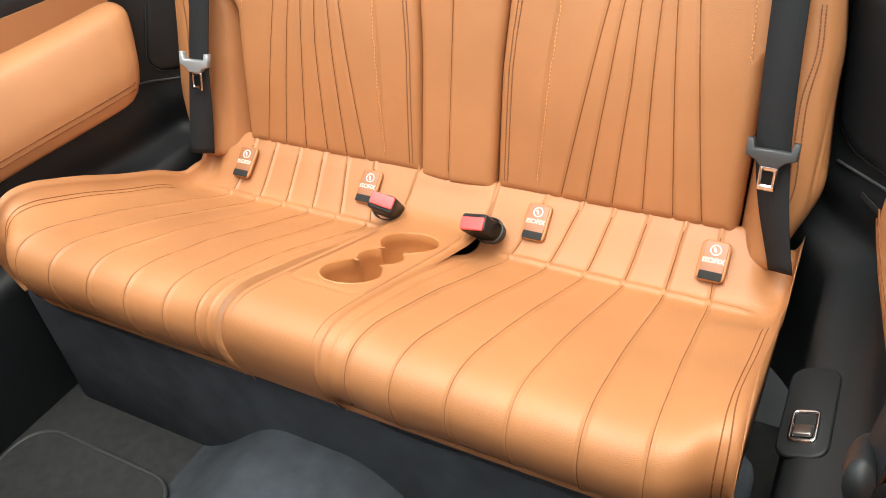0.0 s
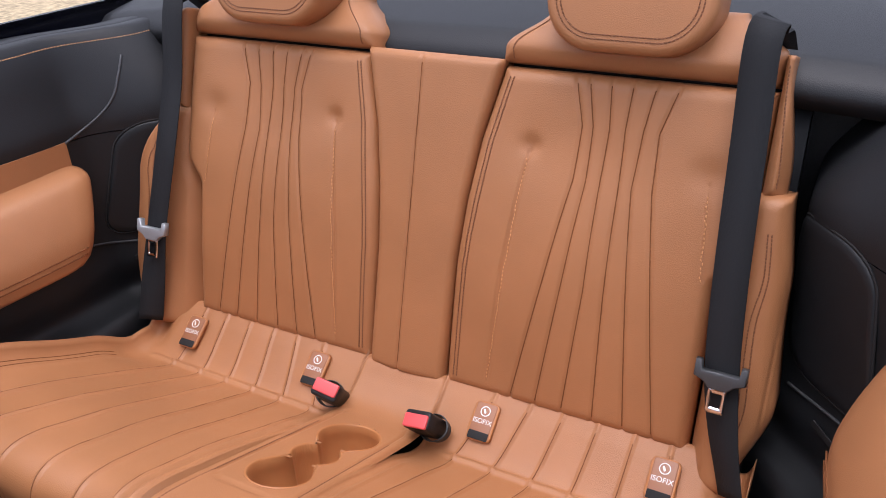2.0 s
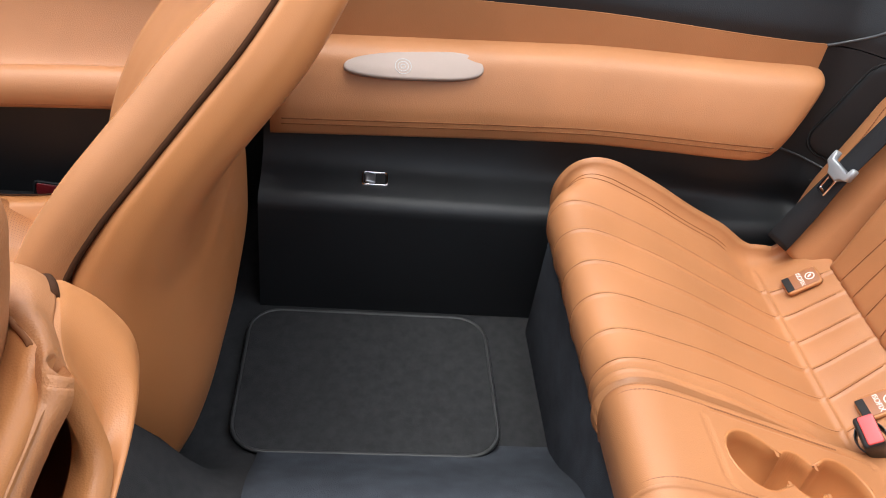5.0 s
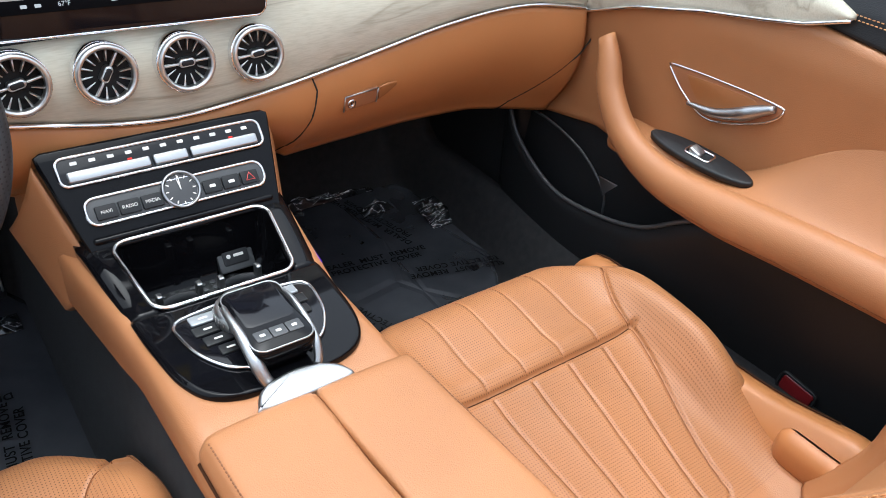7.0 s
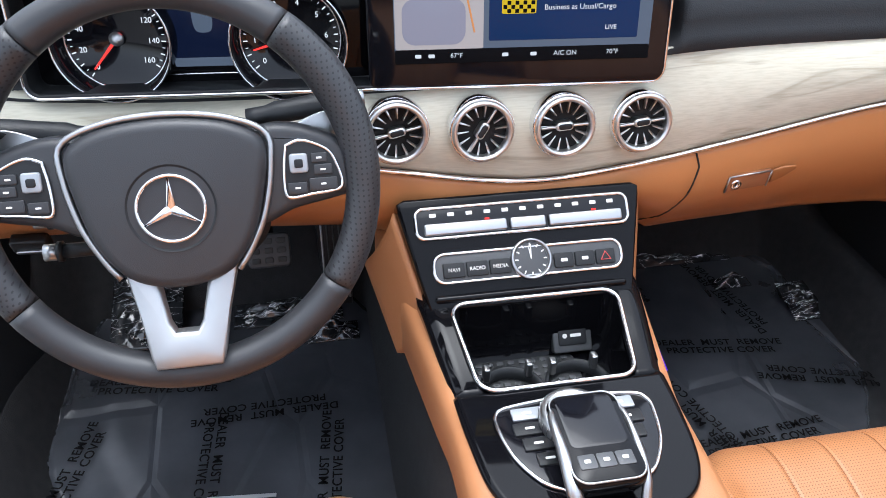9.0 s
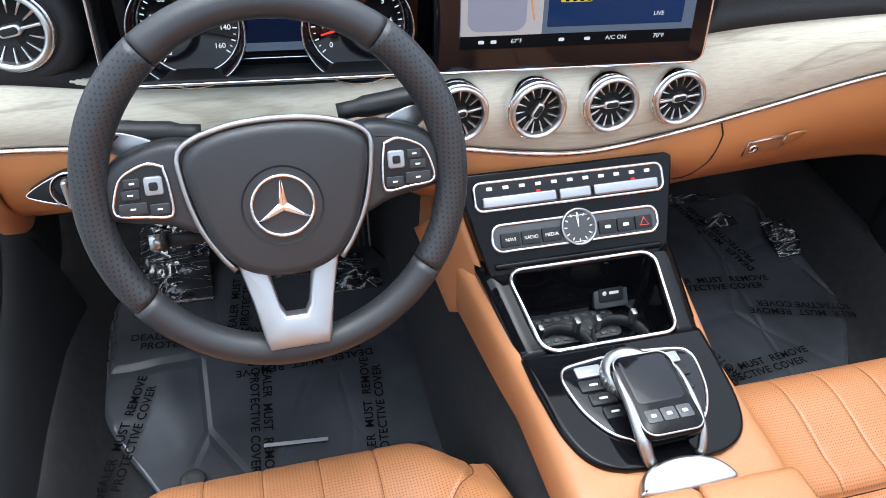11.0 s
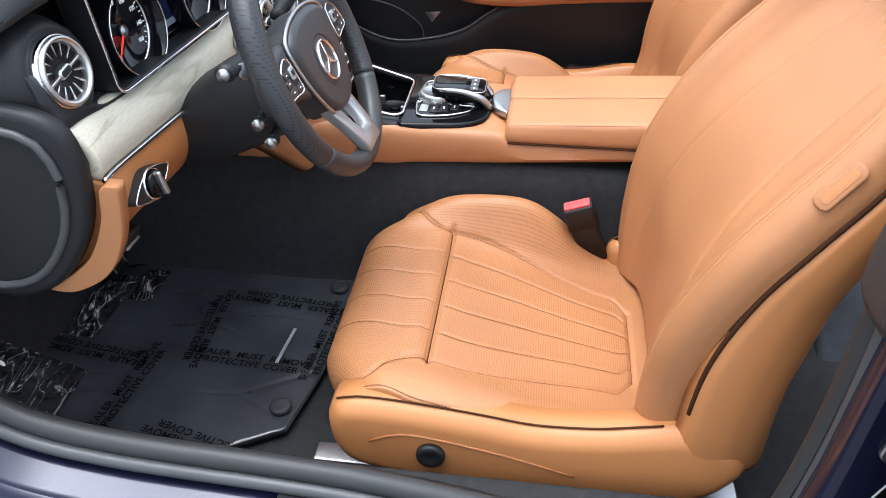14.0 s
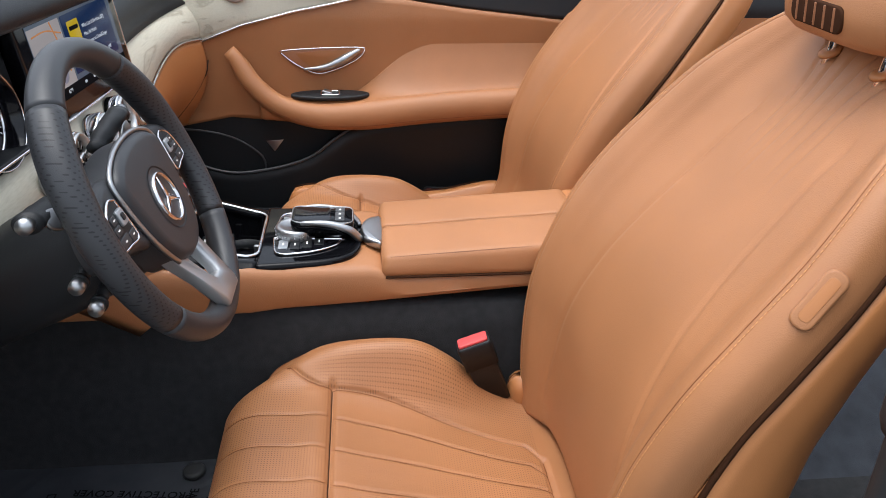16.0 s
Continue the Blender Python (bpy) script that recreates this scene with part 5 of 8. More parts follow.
rings = []
for y in np.r_[np.linspace(0.80, 1.424, 40), 1.4265, np.linspace(1.45, 1.562, 8), 1.5645, np.linspace(1.58, 1.75, 10)]:
    w, top, low = con_section(y)
    well = 0.296 if 1.425 < y < 1.564 else top
    rings.append([(x, y, z) for x, z in [(-w + 0.004, low), (-w - 0.004, low + 0.01), (-w - 0.003, top - 0.03), (-w - 0.002, top - 0.015), (-w + 0.002, top - 0.006), (-w + 0.010, top - 0.001), (-w + 0.02, top), (-w + 0.024, well), (0, well), (w - 0.024, well), (w - 0.02, top), (w - 0.010, top - 0.001), (w - 0.002, top - 0.006), (w + 0.002, top - 0.015), (w + 0.003, top - 0.03), (w + 0.004, low + 0.01), (w - 0.004, low)]])
link("console_body", *loft(rings, True, True), TAN, con, "tan leather console flanks", True, 50)
# armrest lid in two halves
for sg in (-1, 1):
    rings = []
    for y in [0.876, 0.878, 0.884] + list(np.linspace(0.895, 1.205, 14)) + [1.220, 1.228, 1.232]:
        e = min(y - 0.876, 1.232 - y)
        k = 0.012 * (1 - math.sqrt(1 - max(0, 1 - e / 0.012) ** 2))
        z1 = 0.379 + 0.020 * (1.232 - y) / 0.356 - k
        a, b = 0.0018 + k * 0.6, 0.1235 - k * 0.6
        rings.append([(sg * x, y, z) for x, z in spline([(a, 0.355), (a, z1 - 0.004), (a + 0.004, z1), (0.06, z1 + 0.001), (b - 0.012, z1 - 0.002), (b - 0.002, z1 - 0.012), (b + 0.002, 0.356), (b, 0.343), (b - 0.01, 0.341)], 30)])
    ob = link("armrest_lid", *loft(rings, True, True), TAN, con, "tan leather half of the armrest lid")
    pts = [(sg * 0.1165, y, 0.3745 + 0.020 * (1.232 - y) / 0.356) for y in np.linspace(0.89, 1.218, 60)]
    link("stitching", *stitches(pts, (sg * 0.6, 0, 0.8), 0.005), THREADD, ob)
    link("joint", *tube([(sg * 0.1248, y, 0.3425) for y in (0.89, 1.0, 1.1, 1.2, 1.226)], 0.0024, 8), GAPB, con, "dark joint under the lid")
# rear head with two air vents
R = [(0.872, 0.398, 0.1265), (0.85, 0.397, 0.1265), (0.825, 0.390, 0.126), (0.805, 0.376, 0.125), (0.788, 0.350, 0.124), (0.775, 0.318, 0.122), (0.765, 0.27, 0.118), (0.758, 0.20, 0.112), (0.755, 0.05, 0.105)]
G = spline(R, 40)
P = np.zeros((40, 40, 3))
for j in range(40):
    u = np.linspace(-1, 1, 40)
    drop = 0.02 * np.clip((abs(u) - 0.8) / 0.2, 0, 1) ** 2
    P[j] = np.stack([u * G[j, 2], G[j, 0] + drop, G[j, 1] - drop * (j < 18)], 1)
Q = P.copy()
Q[:, :, 1] += 0.05
Q[:, :, 2] -= 0.03
link("console_rear_head", *slab(P, Q), TANV, con, "tan moulded rear end of the console")


def air_vent(parent, m, r, spokes=12, ring=VENTM, turn=0.0, name="air_vent"):
    """A round turbine vent: bright ring, dark throat, radial vanes, oval hub."""
    m = m @ Matrix.Translation((0, 0, 0.010))
    v, f = lathe([(r, -0.024), (r * 1.0, 0.003), (r * 0.95, 0.006), (r * 0.87, 0.006), (r * 0.82, 0.002), (r * 0.81, -0.010)], 44, m, False)
    ob = link(name, v, f, ring, parent, "round turbine air vent with bright ring")
    link("throat", *lathe([(r * 0.83, -0.002), (r * 0.80, -0.0095), (0.001, -0.0105)], 32, m, False), HOLE, ob)
    link("outer_ring", *lathe([(r * 1.06, -0.020), (r * 1.06, -0.002), (r * 1.0, 0.002), (r * 0.99, -0.002)], 44, m, False), CHROME, ob, "chrome outer ring")
    for k in range(spokes):
        a = 2 * math.pi * k / spokes + turn
        mm = m @ Matrix.Rotation(a, 4, "Z") @ Matrix.Translation((r * 0.56, 0, -0.006)) @ Matrix.Rotation(0.35, 4, "X")
        link("vane", *prism([(-r * 0.13, -0.0005), (r * 0.26, -r * 0.036), (r * 0.26, r * 0.036), (-r * 0.13, 0.0005)], 0.0035, 0.0003, mm), ring, ob)
    mh = m @ Matrix.Rotation(turn, 4, "Z")
    link("hub", *prism(rr(r * 0.60, r * 0.30, r * 0.14, 5), 0.012, 0.003, mh @ Matrix.Translation((0, 0, -0.010))), ring, ob, "silver oval hub")
    link("hub_insert", *prism(rr(r * 0.44, r * 0.18, r * 0.08, 4), 0.002, 0.001, mh @ Matrix.Translation((0, 0, 0.0015))), BLKP, ob)
    for sg in (-1, 1):
        link("hub_bar", *box((0, 0, 0), (r * 0.5, r * 0.085, 0.006), 0.0012, mh @ Matrix.Translation((sg * r * 0.54, 0, -0.002))), ring, ob)
    return ob


for sg in (-1, 1):
    m = frame3(Vector((sg * 0.050, 0.790, 0.345)), Vector((0, -0.86, 0.5)), Vector((0, 0.5, 0.86)))
    air_vent(con, m, 0.038, 14, VENTM, 0.9)

# black lacquer panel: flat part, bin, then the slope up to the dashboard
# panel as strips round the bin opening (x -0.088..0.088, y 1.435..1.575)
P = np.zeros((40, 60, 3))
yy = np.linspace(1.2625, 1.436, 40)
edge = spline([(0.0, 1.262), (0.05, 1.266), (0.085, 1.283), (0.104, 1.32), (0.112, 1.38), (0.116, 1.436)], 80)
for j, y in enumerate(yy):
    w = float(np.interp(y, edge[:, 1], edge[:, 0])) + 0.0035
    u = np.linspace(-1, 1, 60)
    e = (1 - abs(u)) * w
    P[j] = np.stack([u * w, 0 * u + y, 0.368 - 0.004 * np.clip(1 - e / 0.004, 0, 1) ** 2], 1)
Q = P - np.array((0, 0, 0.012))
link("lacquer_panel", *slab(P, Q), PIANO, con, "piano black lacquer panel")


def bin_half(y):
    return 0.088 + 0.015 * (y - 1.436) / 0.12


def bin_rise(y):
    return 0.368 + 0.027 * smooth01(1.43, 1.58, y)


for sg in (-1, 1):
    P = np.zeros((20, 8, 3))
    for j, y in enumerate(np.linspace(1.436, 1.582, 20)):
        x = np.linspace(bin_half(y) - 0.002, bin_half(y) + 0.031, 8)
        P[j] = np.stack([sg * x, 0 * x + y, bin_rise(y) - 0.006 * smooth01(0.6, 1, np.linspace(0, 1, 8))], 1)
    link("bin_side", *slab(P, P - np.array((0, 0, 0.014))), PIANO, con)
ring0 = [(x * bin_half(y + 1.496) / 0.0955, y + 1.496) for x, y in rr(0.191, 0.120, 0.020, 7)]
rings = [[(x * (1 - k), 1.496 + (y - 1.496) * (1 - k), z if z else bin_rise(y) - 0.001) for x, y in ring0] for k, z in ((0, 0), (0.01, 0.35), (0.04, 0.325), (0.10, 0.302))]
v, f = loft(rings, True, False)
nb = len(rings[0])
f.append(tuple(3 * nb + i for i in range(nb)))
link("storage_bin", v, f, PIANO, con, "black storage bin")
link("bin_back_edge", *box((0, 1.570, 0.392), (0.236, 0.026, 0.022), 0.004), PIANO, con)
# bright frame round the bin
link("bin_frame", *tube([(x, y, float(bin_rise(y)) + 0.0015) for x, y in ring0], 0.0030, 8, True), CHROME, con, "bright bin frame")
link("bin_mat", *prism(rr(0.13, 0.05, 0.01), 0.002, 0.001, Matrix.Translation((-0.01, 1.522, 0.3025))), RUBBER, con, "black ribbed bin mat")
for kx in range(9):
    for ky in range(4):
        link("mat_stud", *prism(rr(0.008, 0.006, 0.002), 0.0015, 0.0006, Matrix.Translation((-0.066 + 0.0135 * kx, 1.504 + 0.012 * ky, 0.3045))), GRYP, con)
for cx, cy in ((-0.040, 1.478), (0.040, 1.478)):
    link("cup_well", *lathe([(0.040, 0.0), (0.040, 0.012), (0.036, 0.013), (0.035, -0.004)], 32, Matrix.Translation((cx, cy, 0.311)), False), BLKP, con)
    for a in (0.8, 2.4, 4.0):
        link("cup_finger", *box((0, 0, 0), (0.008, 0.012, 0.02), 0.002, Matrix.Translation((cx + 0.036 * math.cos(a), cy + 0.036 * math.sin(a), 0.330))), SATIN, con)
m = frame3(Vector((0.054, 1.561, 0.322)), Vector((0, -0.8, 0.6)), Vector((0, 0.6, 0.8)))
usb = link("charging_socket", *prism(rr(0.05, 0.042, 0.004), 0.012, 0.002, m), GRYP, con, "dark grey socket cover with white print")
link("socket_flap", *prism(rr(0.036, 0.024, 0.003), 0.002, 0.001, m @ Matrix.Translation((0, 0, 0.0115))), BLKP, usb)
link("socket_mark", *join(prism(rr(0.014, 0.004, 0.001), 0.0006, 0.0002, m @ Matrix.Translation((0.004, 0, 0.0135))), prism(rr(0.006, 0.006, 0.003), 0.0006, 0.0002, m @ Matrix.Translation((-0.010, 0, 0.0135)))), WHITE, usb)

# controls on the flat part
for sg in (-1, 1):
    o = [(0.022, 0.050), (0.070, 0.044), (0.082, 0.036), (0.084, 0.02), (0.076, -0.02), (0.058, -0.052), (0.040, -0.064), (0.030, -0.062)]
    o = spline([(x * sg, y) for x, y in o] + [(o[0][0] * sg, o[0][1])], 60)[:-1]
    pts = [(x, 1.365 + y, 0.3702) for x, y in o]
    k = link("control_frame", *tube(pts, 0.0022, 8, True), CHROME, con, "bright control panel frame")
    link("control_base", *prism([(x, y) for x, y in inset(o, 0.001 )], 0.002, 0.0008, Matrix.Translation((0, 1.365, 0.3685))), GLASSB, k)
    for n, (x, y, w) in enumerate(((0.050, 0.032, 0.032), (0.052, 0.012, 0.034), (0.048, -0.008, 0.032), (0.042, -0.028, 0.026))):
        b = link("button", *prism(rr(w, 0.016, 0.002), 0.003, 0.001, Matrix.Translation((sg * x, 1.365 + y, 0.3697))), SILVERP if n == 0 else BLKP, k)
        link("mark", *prism(rr(0.010, 0.003, 0.001), 0.0004, 0.0001, Matrix.Translation((sg * x, 1.365 + y, 0.3728))), WHITE, b)
# hand rest with touch pad on one silver arm, and the wheel beside it
PADX = -0.002
tp = link("touch_controller", *loft([[(PADX + x, 1.331 + y, z + 0.05 * y) for x, y in rr(w, h, r, 6)] for w, h, r, z in ((0.060, 0.098, 0.012, 0.376), (0.070, 0.106, 0.014, 0.388), (0.074, 0.108, 0.014, 0.398), (0.072, 0.106, 0.014, 0.4035), (0.066, 0.100, 0.013, 0.4055), (0.03, 0.05, 0.01, 0.4060))]), PIANO, con, "black touch pad hand rest on a silver arm")
for sg in (-1, 1):
    pts = spline([(PADX + sg * 0.026, 1.380, 0.397), (PADX + sg * 0.036, 1.358, 0.405), (PADX + sg * 0.037, 1.320, 0.403), (PADX + sg * 0.036, 1.288, 0.392), (PADX + sg * 0.032, 1.272, 0.376), (PADX + sg * 0.028, 1.268, 0.368)], 30)
    link("side_arm", *tube(pts, np.interp(np.linspace(0, 1, 30), [0, 0.3, 0.8, 1], [0.003, 0.0045, 0.0075, 0.007] if sg < 0 else [0.002, 0.003, 0.005, 0.005]), 12), SATIN, tp, "silver side arm")
link("pad_rim", *tube([(PADX + x, 1.331 + y, 0.4045 + 0.05 * y) for x, y in rr(0.070, 0.104, 0.014, 6)], 0.0012, 6, True), SATIN, tp)
link("rotary_dial", *lathe([(0.034, 0), (0.0355, 0.005), (0.0355, 0.016), (0.033, 0.020), (0.026, 0.0215), (0.0235, 0.018), (0.0, 0.017)], 44, Matrix.Translation((-0.006, 1.378, 0.3685))), SATIN, tp, "silver rotary dial")
for k in range(30):
    link("dial_rib", *box((0, 0, 0), (0.0016, 0.0012, 0.010), 0.0004, Matrix.Translation((-0.006, 1.378, 0.379)) @ Matrix.Rotation(2 * math.pi * k / 30, 4, "Z") @ Matrix.Translation((0.0357, 0, 0))), CHROME, tp)
link("pad_surface", *prism(rr(0.058, 0.062, 0.008), 0.0012, 0.0006, Matrix.Translation((PADX, 1.348, 0.4058)) @ Matrix.Rotation(0.05, 4, "X")), GLASSB, tp)
for k in (-1, 0, 1):
    key = link("pad_key", *prism(rr(0.017, 0.016, 0.002), 0.001, 0.0005, Matrix.Translation((PADX + k * 0.0185, 1.301, 0.4042)) @ Matrix.Rotation(0.05, 4, "X")), GRYP, tp)
    link("pad_mark", *prism(rr(0.006, 0.004, 0.001), 0.0004, 0.0001, Matrix.Translation((PADX + k * 0.0185, 1.301, 0.4053))), WHITE, key)
link("lid_latch", *prism(spline([(-0.056, 0.0), (-0.04, 0.024), (0, 0.034), (0.04, 0.024), (0.056, 0.0), (0.03, -0.004), (-0.03, -0.004), (-0.056, 0.0)], 50)[:-1], 0.014, 0.005, Matrix.Translation((-0.004, 1.233, 0.3625)) @ Matrix.Rotation(0.12, 4, "X")), SATIN, con, "silver crescent lid latch")

# upper slope with the climate and radio panels
SL = Vector((0, 0.70, 0.714))
SN = Vector((0, -0.714, 0.70))
m0 = frame3(Vector((0, 1.5615, 0.3965)), SN, SL)
o = [(-0.124, -0.012), (0.124, -0.012), (0.150, 0.108), (0.151, 0.119), (0.142, 0.124), (-0.142, 0.124), (-0.151, 0.119), (-0.150, 0.108)]
stack = link("control_panel", *prism(o, 0.03, 0.004, m0 @ Matrix.Translation((0, 0, -0.027))), PIANO, con, "black lacquer control stack with climate and radio panels")
# side cheeks in tan leather
for sg in (-1, 1):
    P = np.zeros((20, 8, 3))
    for j, t in enumerate(np.linspace(0, 1, 20)):
        c = np.array((sg * (0.124 + 0.030 * t), 1.552 + 0.098 * t, 0.370 + 0.098 * t))
        for i, k in enumerate(np.linspace(0, 1, 8)):
            P[j, i] = c + np.array((sg * 0.034 * k, 0.055 * k ** 2, -0.09 * k - 0.02 * t * k))
    link("stack_cheek", *slab(P, P + np.array((-sg * 0.01, 0.02, -0.02))), TAN, con)


def framed(parent, w, h, r, at, fillmat, skew=0.0):
    o = [(x + skew * y, y) for x, y in rr(w, h, r, 6)]
    mm = m0 @ Matrix.Translation((at[0], at[1], 0.0035))
    ob = link("panel", *prism(o, 0.002, 0.0008, mm), fillmat, parent)
    pts = [tuple(mm @ Vector((x, y, 0.002))) for x, y in o]
    link("panel_frame", *tube(pts, 0.0022, 8, True, 1.0, tuple(SN)), CHROME, ob, "bright panel frame")
    return ob


cl = framed(stack, 0.262, 0.036, 0.010, (0, 0.092), GLASSB)
for x, w in ((-0.072, 0.100), (0.004, 0.044), (0.076, 0.092)):
    link("climate_rocker", *prism(rr(w, 0.014, 0.003), 0.005, 0.002, m0 @ Matrix.Translation((x, 0.084, 0.0055))), SATIN, cl, "long silver climate rocker")
for x in np.linspace(-0.11, 0.11, 11):
    link("symbol", *prism(rr(0.008, 0.0045, 0.001), 0.0004, 0.0001, m0 @ Matrix.Translation((x, 0.1015, 0.0056))), WHITE, cl)
for x in (-0.045, 0.088):
    link("indicator", *prism(rr(0.006, 0.0028, 0.001), 0.0006, 0.0002, m0 @ Matrix.Translation((x, 0.0925, 0.006))), NEEDLE, cl, "small red indicator")
ra = framed(stack, 0.230, 0.034, 0.013, (0, 0.037), GRYP)
for x in (-0.092, -0.064, -0.036, 0.042, 0.068, 0.094):
    b = link("button", *prism(rr(0.026 if x < 0 else 0.024, 0.018, 0.002), 0.003, 0.001, m0 @ Matrix.Translation((x, 0.034, 0.0055))), BLKP, ra)
    if x < 0:
        writing("wording", {-0.092: "NAVI", -0.064: "RADIO", -0.036: "MEDIA"}[x], 0.0062, m0 @ Matrix.Translation((x, 0.034, 0.0088)), WHITE, b)
    elif x > 0.09:
        pts = [tuple(m0 @ Vector((x + a, 0.034 + c, 0.0088))) for a, c in ((-0.006, -0.004), (0.006, -0.004), (0.0, 0.006))]
        link("warning_triangle", *tube(pts, 0.0009, 6, True, 1.0, tuple(SN)), RED, b, "red warning triangle")
    else:
        link("symbol", *prism(rr(0.008, 0.004, 0.001), 0.0004, 0.0001, m0 @ Matrix.Translation((x, 0.034, 0.0087))), WHITE, b)
mc = m0 @ Matrix.Translation((0.002, 0.039, 0.004))
ck = link("clock", *lathe([(0.025, 0), (0.025, 0.006), (0.0235, 0.008), (0.0215, 0.007), (0.0215, 0.0045), (0.0205, 0.0035)], 44, mc, False), SATIN, stack, "round silver analogue clock")
link("clock_face", *prism([(0.0212 * math.cos(a), 0.0212 * math.sin(a)) for a in np.linspace(0, 2 * math.pi, 40, endpoint=False)], 0.0035, 0.0004, mc), GRYP, ck)
for k in range(12):
    a = 2 * math.pi * k / 12
    link("hour_mark", *prism(rr(0.0016, 0.004, 0.0004), 0.0005, 0.0002, mc @ Matrix.Rotation(-a, 4, "Z") @ Matrix.Translation((0, 0.0175, 0.0035))), WHITE, ck)
for a, ln in ((0.12, 0.014), (-0.05, 0.018)):
    link("clock_hand", *prism(rr(0.0012, ln, 0.0004), 0.0005, 0.0002, mc @ Matrix.Rotation(a, 4, "Z") @ Matrix.Translation((0, ln / 2, 0.0045))), WHITE, ck)
link("violet_light_line", *tube([(0.1310, 1.45, 0.354), (0.1345, 1.49, 0.357), (0.1385, 1.53, 0.361)], 0.0013, 6), AMB, con, "thin violet ambient light line")

# ---- dashboard ----
dash = thing("dashboard", (0, 0, 0), "dashboard with pale ash wood trim, tan leather and black top", "dashboard")
DX = [-0.74, -0.66, -0.55, -0.4, -0.2, 0.0, 0.15, 0.3, 0.5, 0.65, 0.77]
DY = [1.70, 1.712, 1.718, 1.708, 1.682, 1.664, 1.672, 1.687, 1.697, 1.688, 1.655]
DLOW = [0.556, 0.549, 0.535, 0.527, 0.519, 0.494, 0.499, 0.515, 0.546, 0.560, 0.552]
DTOP = [0.626, 0.622, 0.602, 0.596, 0.604, 0.616, 0.632, 0.634, 0.630, 0.632, 0.642]


def at_x(t, x):
    s = spline(list(zip(DX, t)), 200)
    return np.interp(x, s[:, 0], s[:, 1])


nx = 240
xs = np.linspace(-0.684, 0.765, nx)
dy, lo, hi = at_x(DY, xs), at_x(DLOW, xs), at_x(DTOP, xs)
P = np.zeros((16, nx, 3))
for j, t in enumerate(np.linspace(0, 1, 16)):
    P[j] = np.stack([xs, dy - 0.010 * math.sin(math.pi * t) + 0.030 * t ** 1.6, lo + (hi - lo) * t], 1)
Q = P + np.array((0, 0.02, 0))
wood = link("wood_trim", *slab(P, Q), WOOD, dash, "pale grey open-pored ash wood trim")
pts = np.stack([xs, dy - 0.004, lo - 0.002], 1)
link("chrome_line", *tube(pts, 0.0035, 8), CHROME, wood, "thin bright line under the wood")
# tan lower part with glovebox
P = np.zeros((24, nx, 3))
bot = np.interp(xs, [-0.74, -0.6, -0.5, -0.2, 0.15, 0.22, 0.34, 0.46, 0.60, 0.70, 0.77], [0.385, 0.375, 0.370, 0.375, 0.40, 0.352, 0.352, 0.353, 0.350, 0.338, 0.330])
for j, t in enumerate(np.linspace(0, 1, 24)):
    bulge = 0.016 * math.sin(math.pi * min(1, t * 1.1))
    P[j] = np.stack([xs, dy - 0.004 - bulge + (0.06 + 0.035 * smooth01(-0.14, -0.20, xs)) * t ** 2, (lo - 0.006) + (bot - lo + 0.006) * t], 1)
def gap_x(k, z):
    """Course of the joints in the lower dashboard."""
    return np.interp(z, [0.34, 0.399, 0.44, 0.483, 0.506], [0.190, 0.217, 0.237, 0.247, 0.240]) if k == 0 else 0.72 + 0.74 * (z - 0.414)


for k in (0, 1):
    P[:, :, 1] += 0.002 * groove(xs[None] - gap_x(k, P[:, :, 2]), 0.007)
Q = P + np.array((0, 0.10, 0.03))
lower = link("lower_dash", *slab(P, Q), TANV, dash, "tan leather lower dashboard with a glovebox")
for k in (0, 1):
    run_ = []
    for j in range(24):
        i = int(np.argmin(abs(xs - gap_x(k, P[j, :, 2]))))
        if P[j, i, 2] < 0.52:
            run_.append((float(gap_x(k, P[j, i, 2])), P[j, i, 1] - 0.0002, P[j, i, 2]))
    link("panel_gap", *tube(run_, 0.0014, 6), HOLE, lower)


def on_lower(x, z):
    """The lower dashboard's face at x, z."""
    i = int(np.argmin(abs(xs - x)))
    j = int(np.argmin(abs(P[:, i, 2] - z)))
    return Vector((x, P[j, i, 1], z))


face_n = (on_lower(0.322, 0.44) - on_lower(0.322, 0.47)).cross(Vector((1, 0, 0))).normalized()
face_n = face_n if face_n.y < 0 else -face_n
m = frame3(on_lower(0.322, 0.455), face_n, Vector((-0.11, 0, 1)))
o = [(-0.031, -0.0125), (0.027, -0.0125), (0.031, 0.0125), (-0.027, 0.0125)]
g = link("glovebox_lock", *prism(o, 0.006, 0.002, m @ Matrix.Translation((0, 0, -0.002))), TAND, lower, "glovebox release with bright edges")
for a, b in ((3, 2), (2, 1), (0, 3)):
    link("release_edge", *tube([tuple(m @ Vector((*o[a], 0.004))), tuple(m @ Vector((*o[b], 0.004)))], 0.0013, 8), SATIN, g)
link("keyhole", *lathe([(0.007, 0), (0.007, 0.003), (0.0042, 0.003), (0.003, 0.001)], 20, m @ Matrix.Translation((-0.017, -0.001, 0.003)), False), CHROME, g)
link("keyhole_slot", *prism(rr(0.002, 0.007, 0.0005), 0.002, 0.0005, m @ Matrix.Translation((-0.017, -0.001, 0.003))), HOLE, g)
# a raised plate whose darker tan stands for the dent's shade
link("finger_dent_shade", *prism([(0.033, -0.010), (0.050, -0.004), (0.066, 0.006), (0.066, 0.012), (0.050, 0.0135), (0.034, 0.0115)], 0.003, 0.002, m), TANSHADE, g)
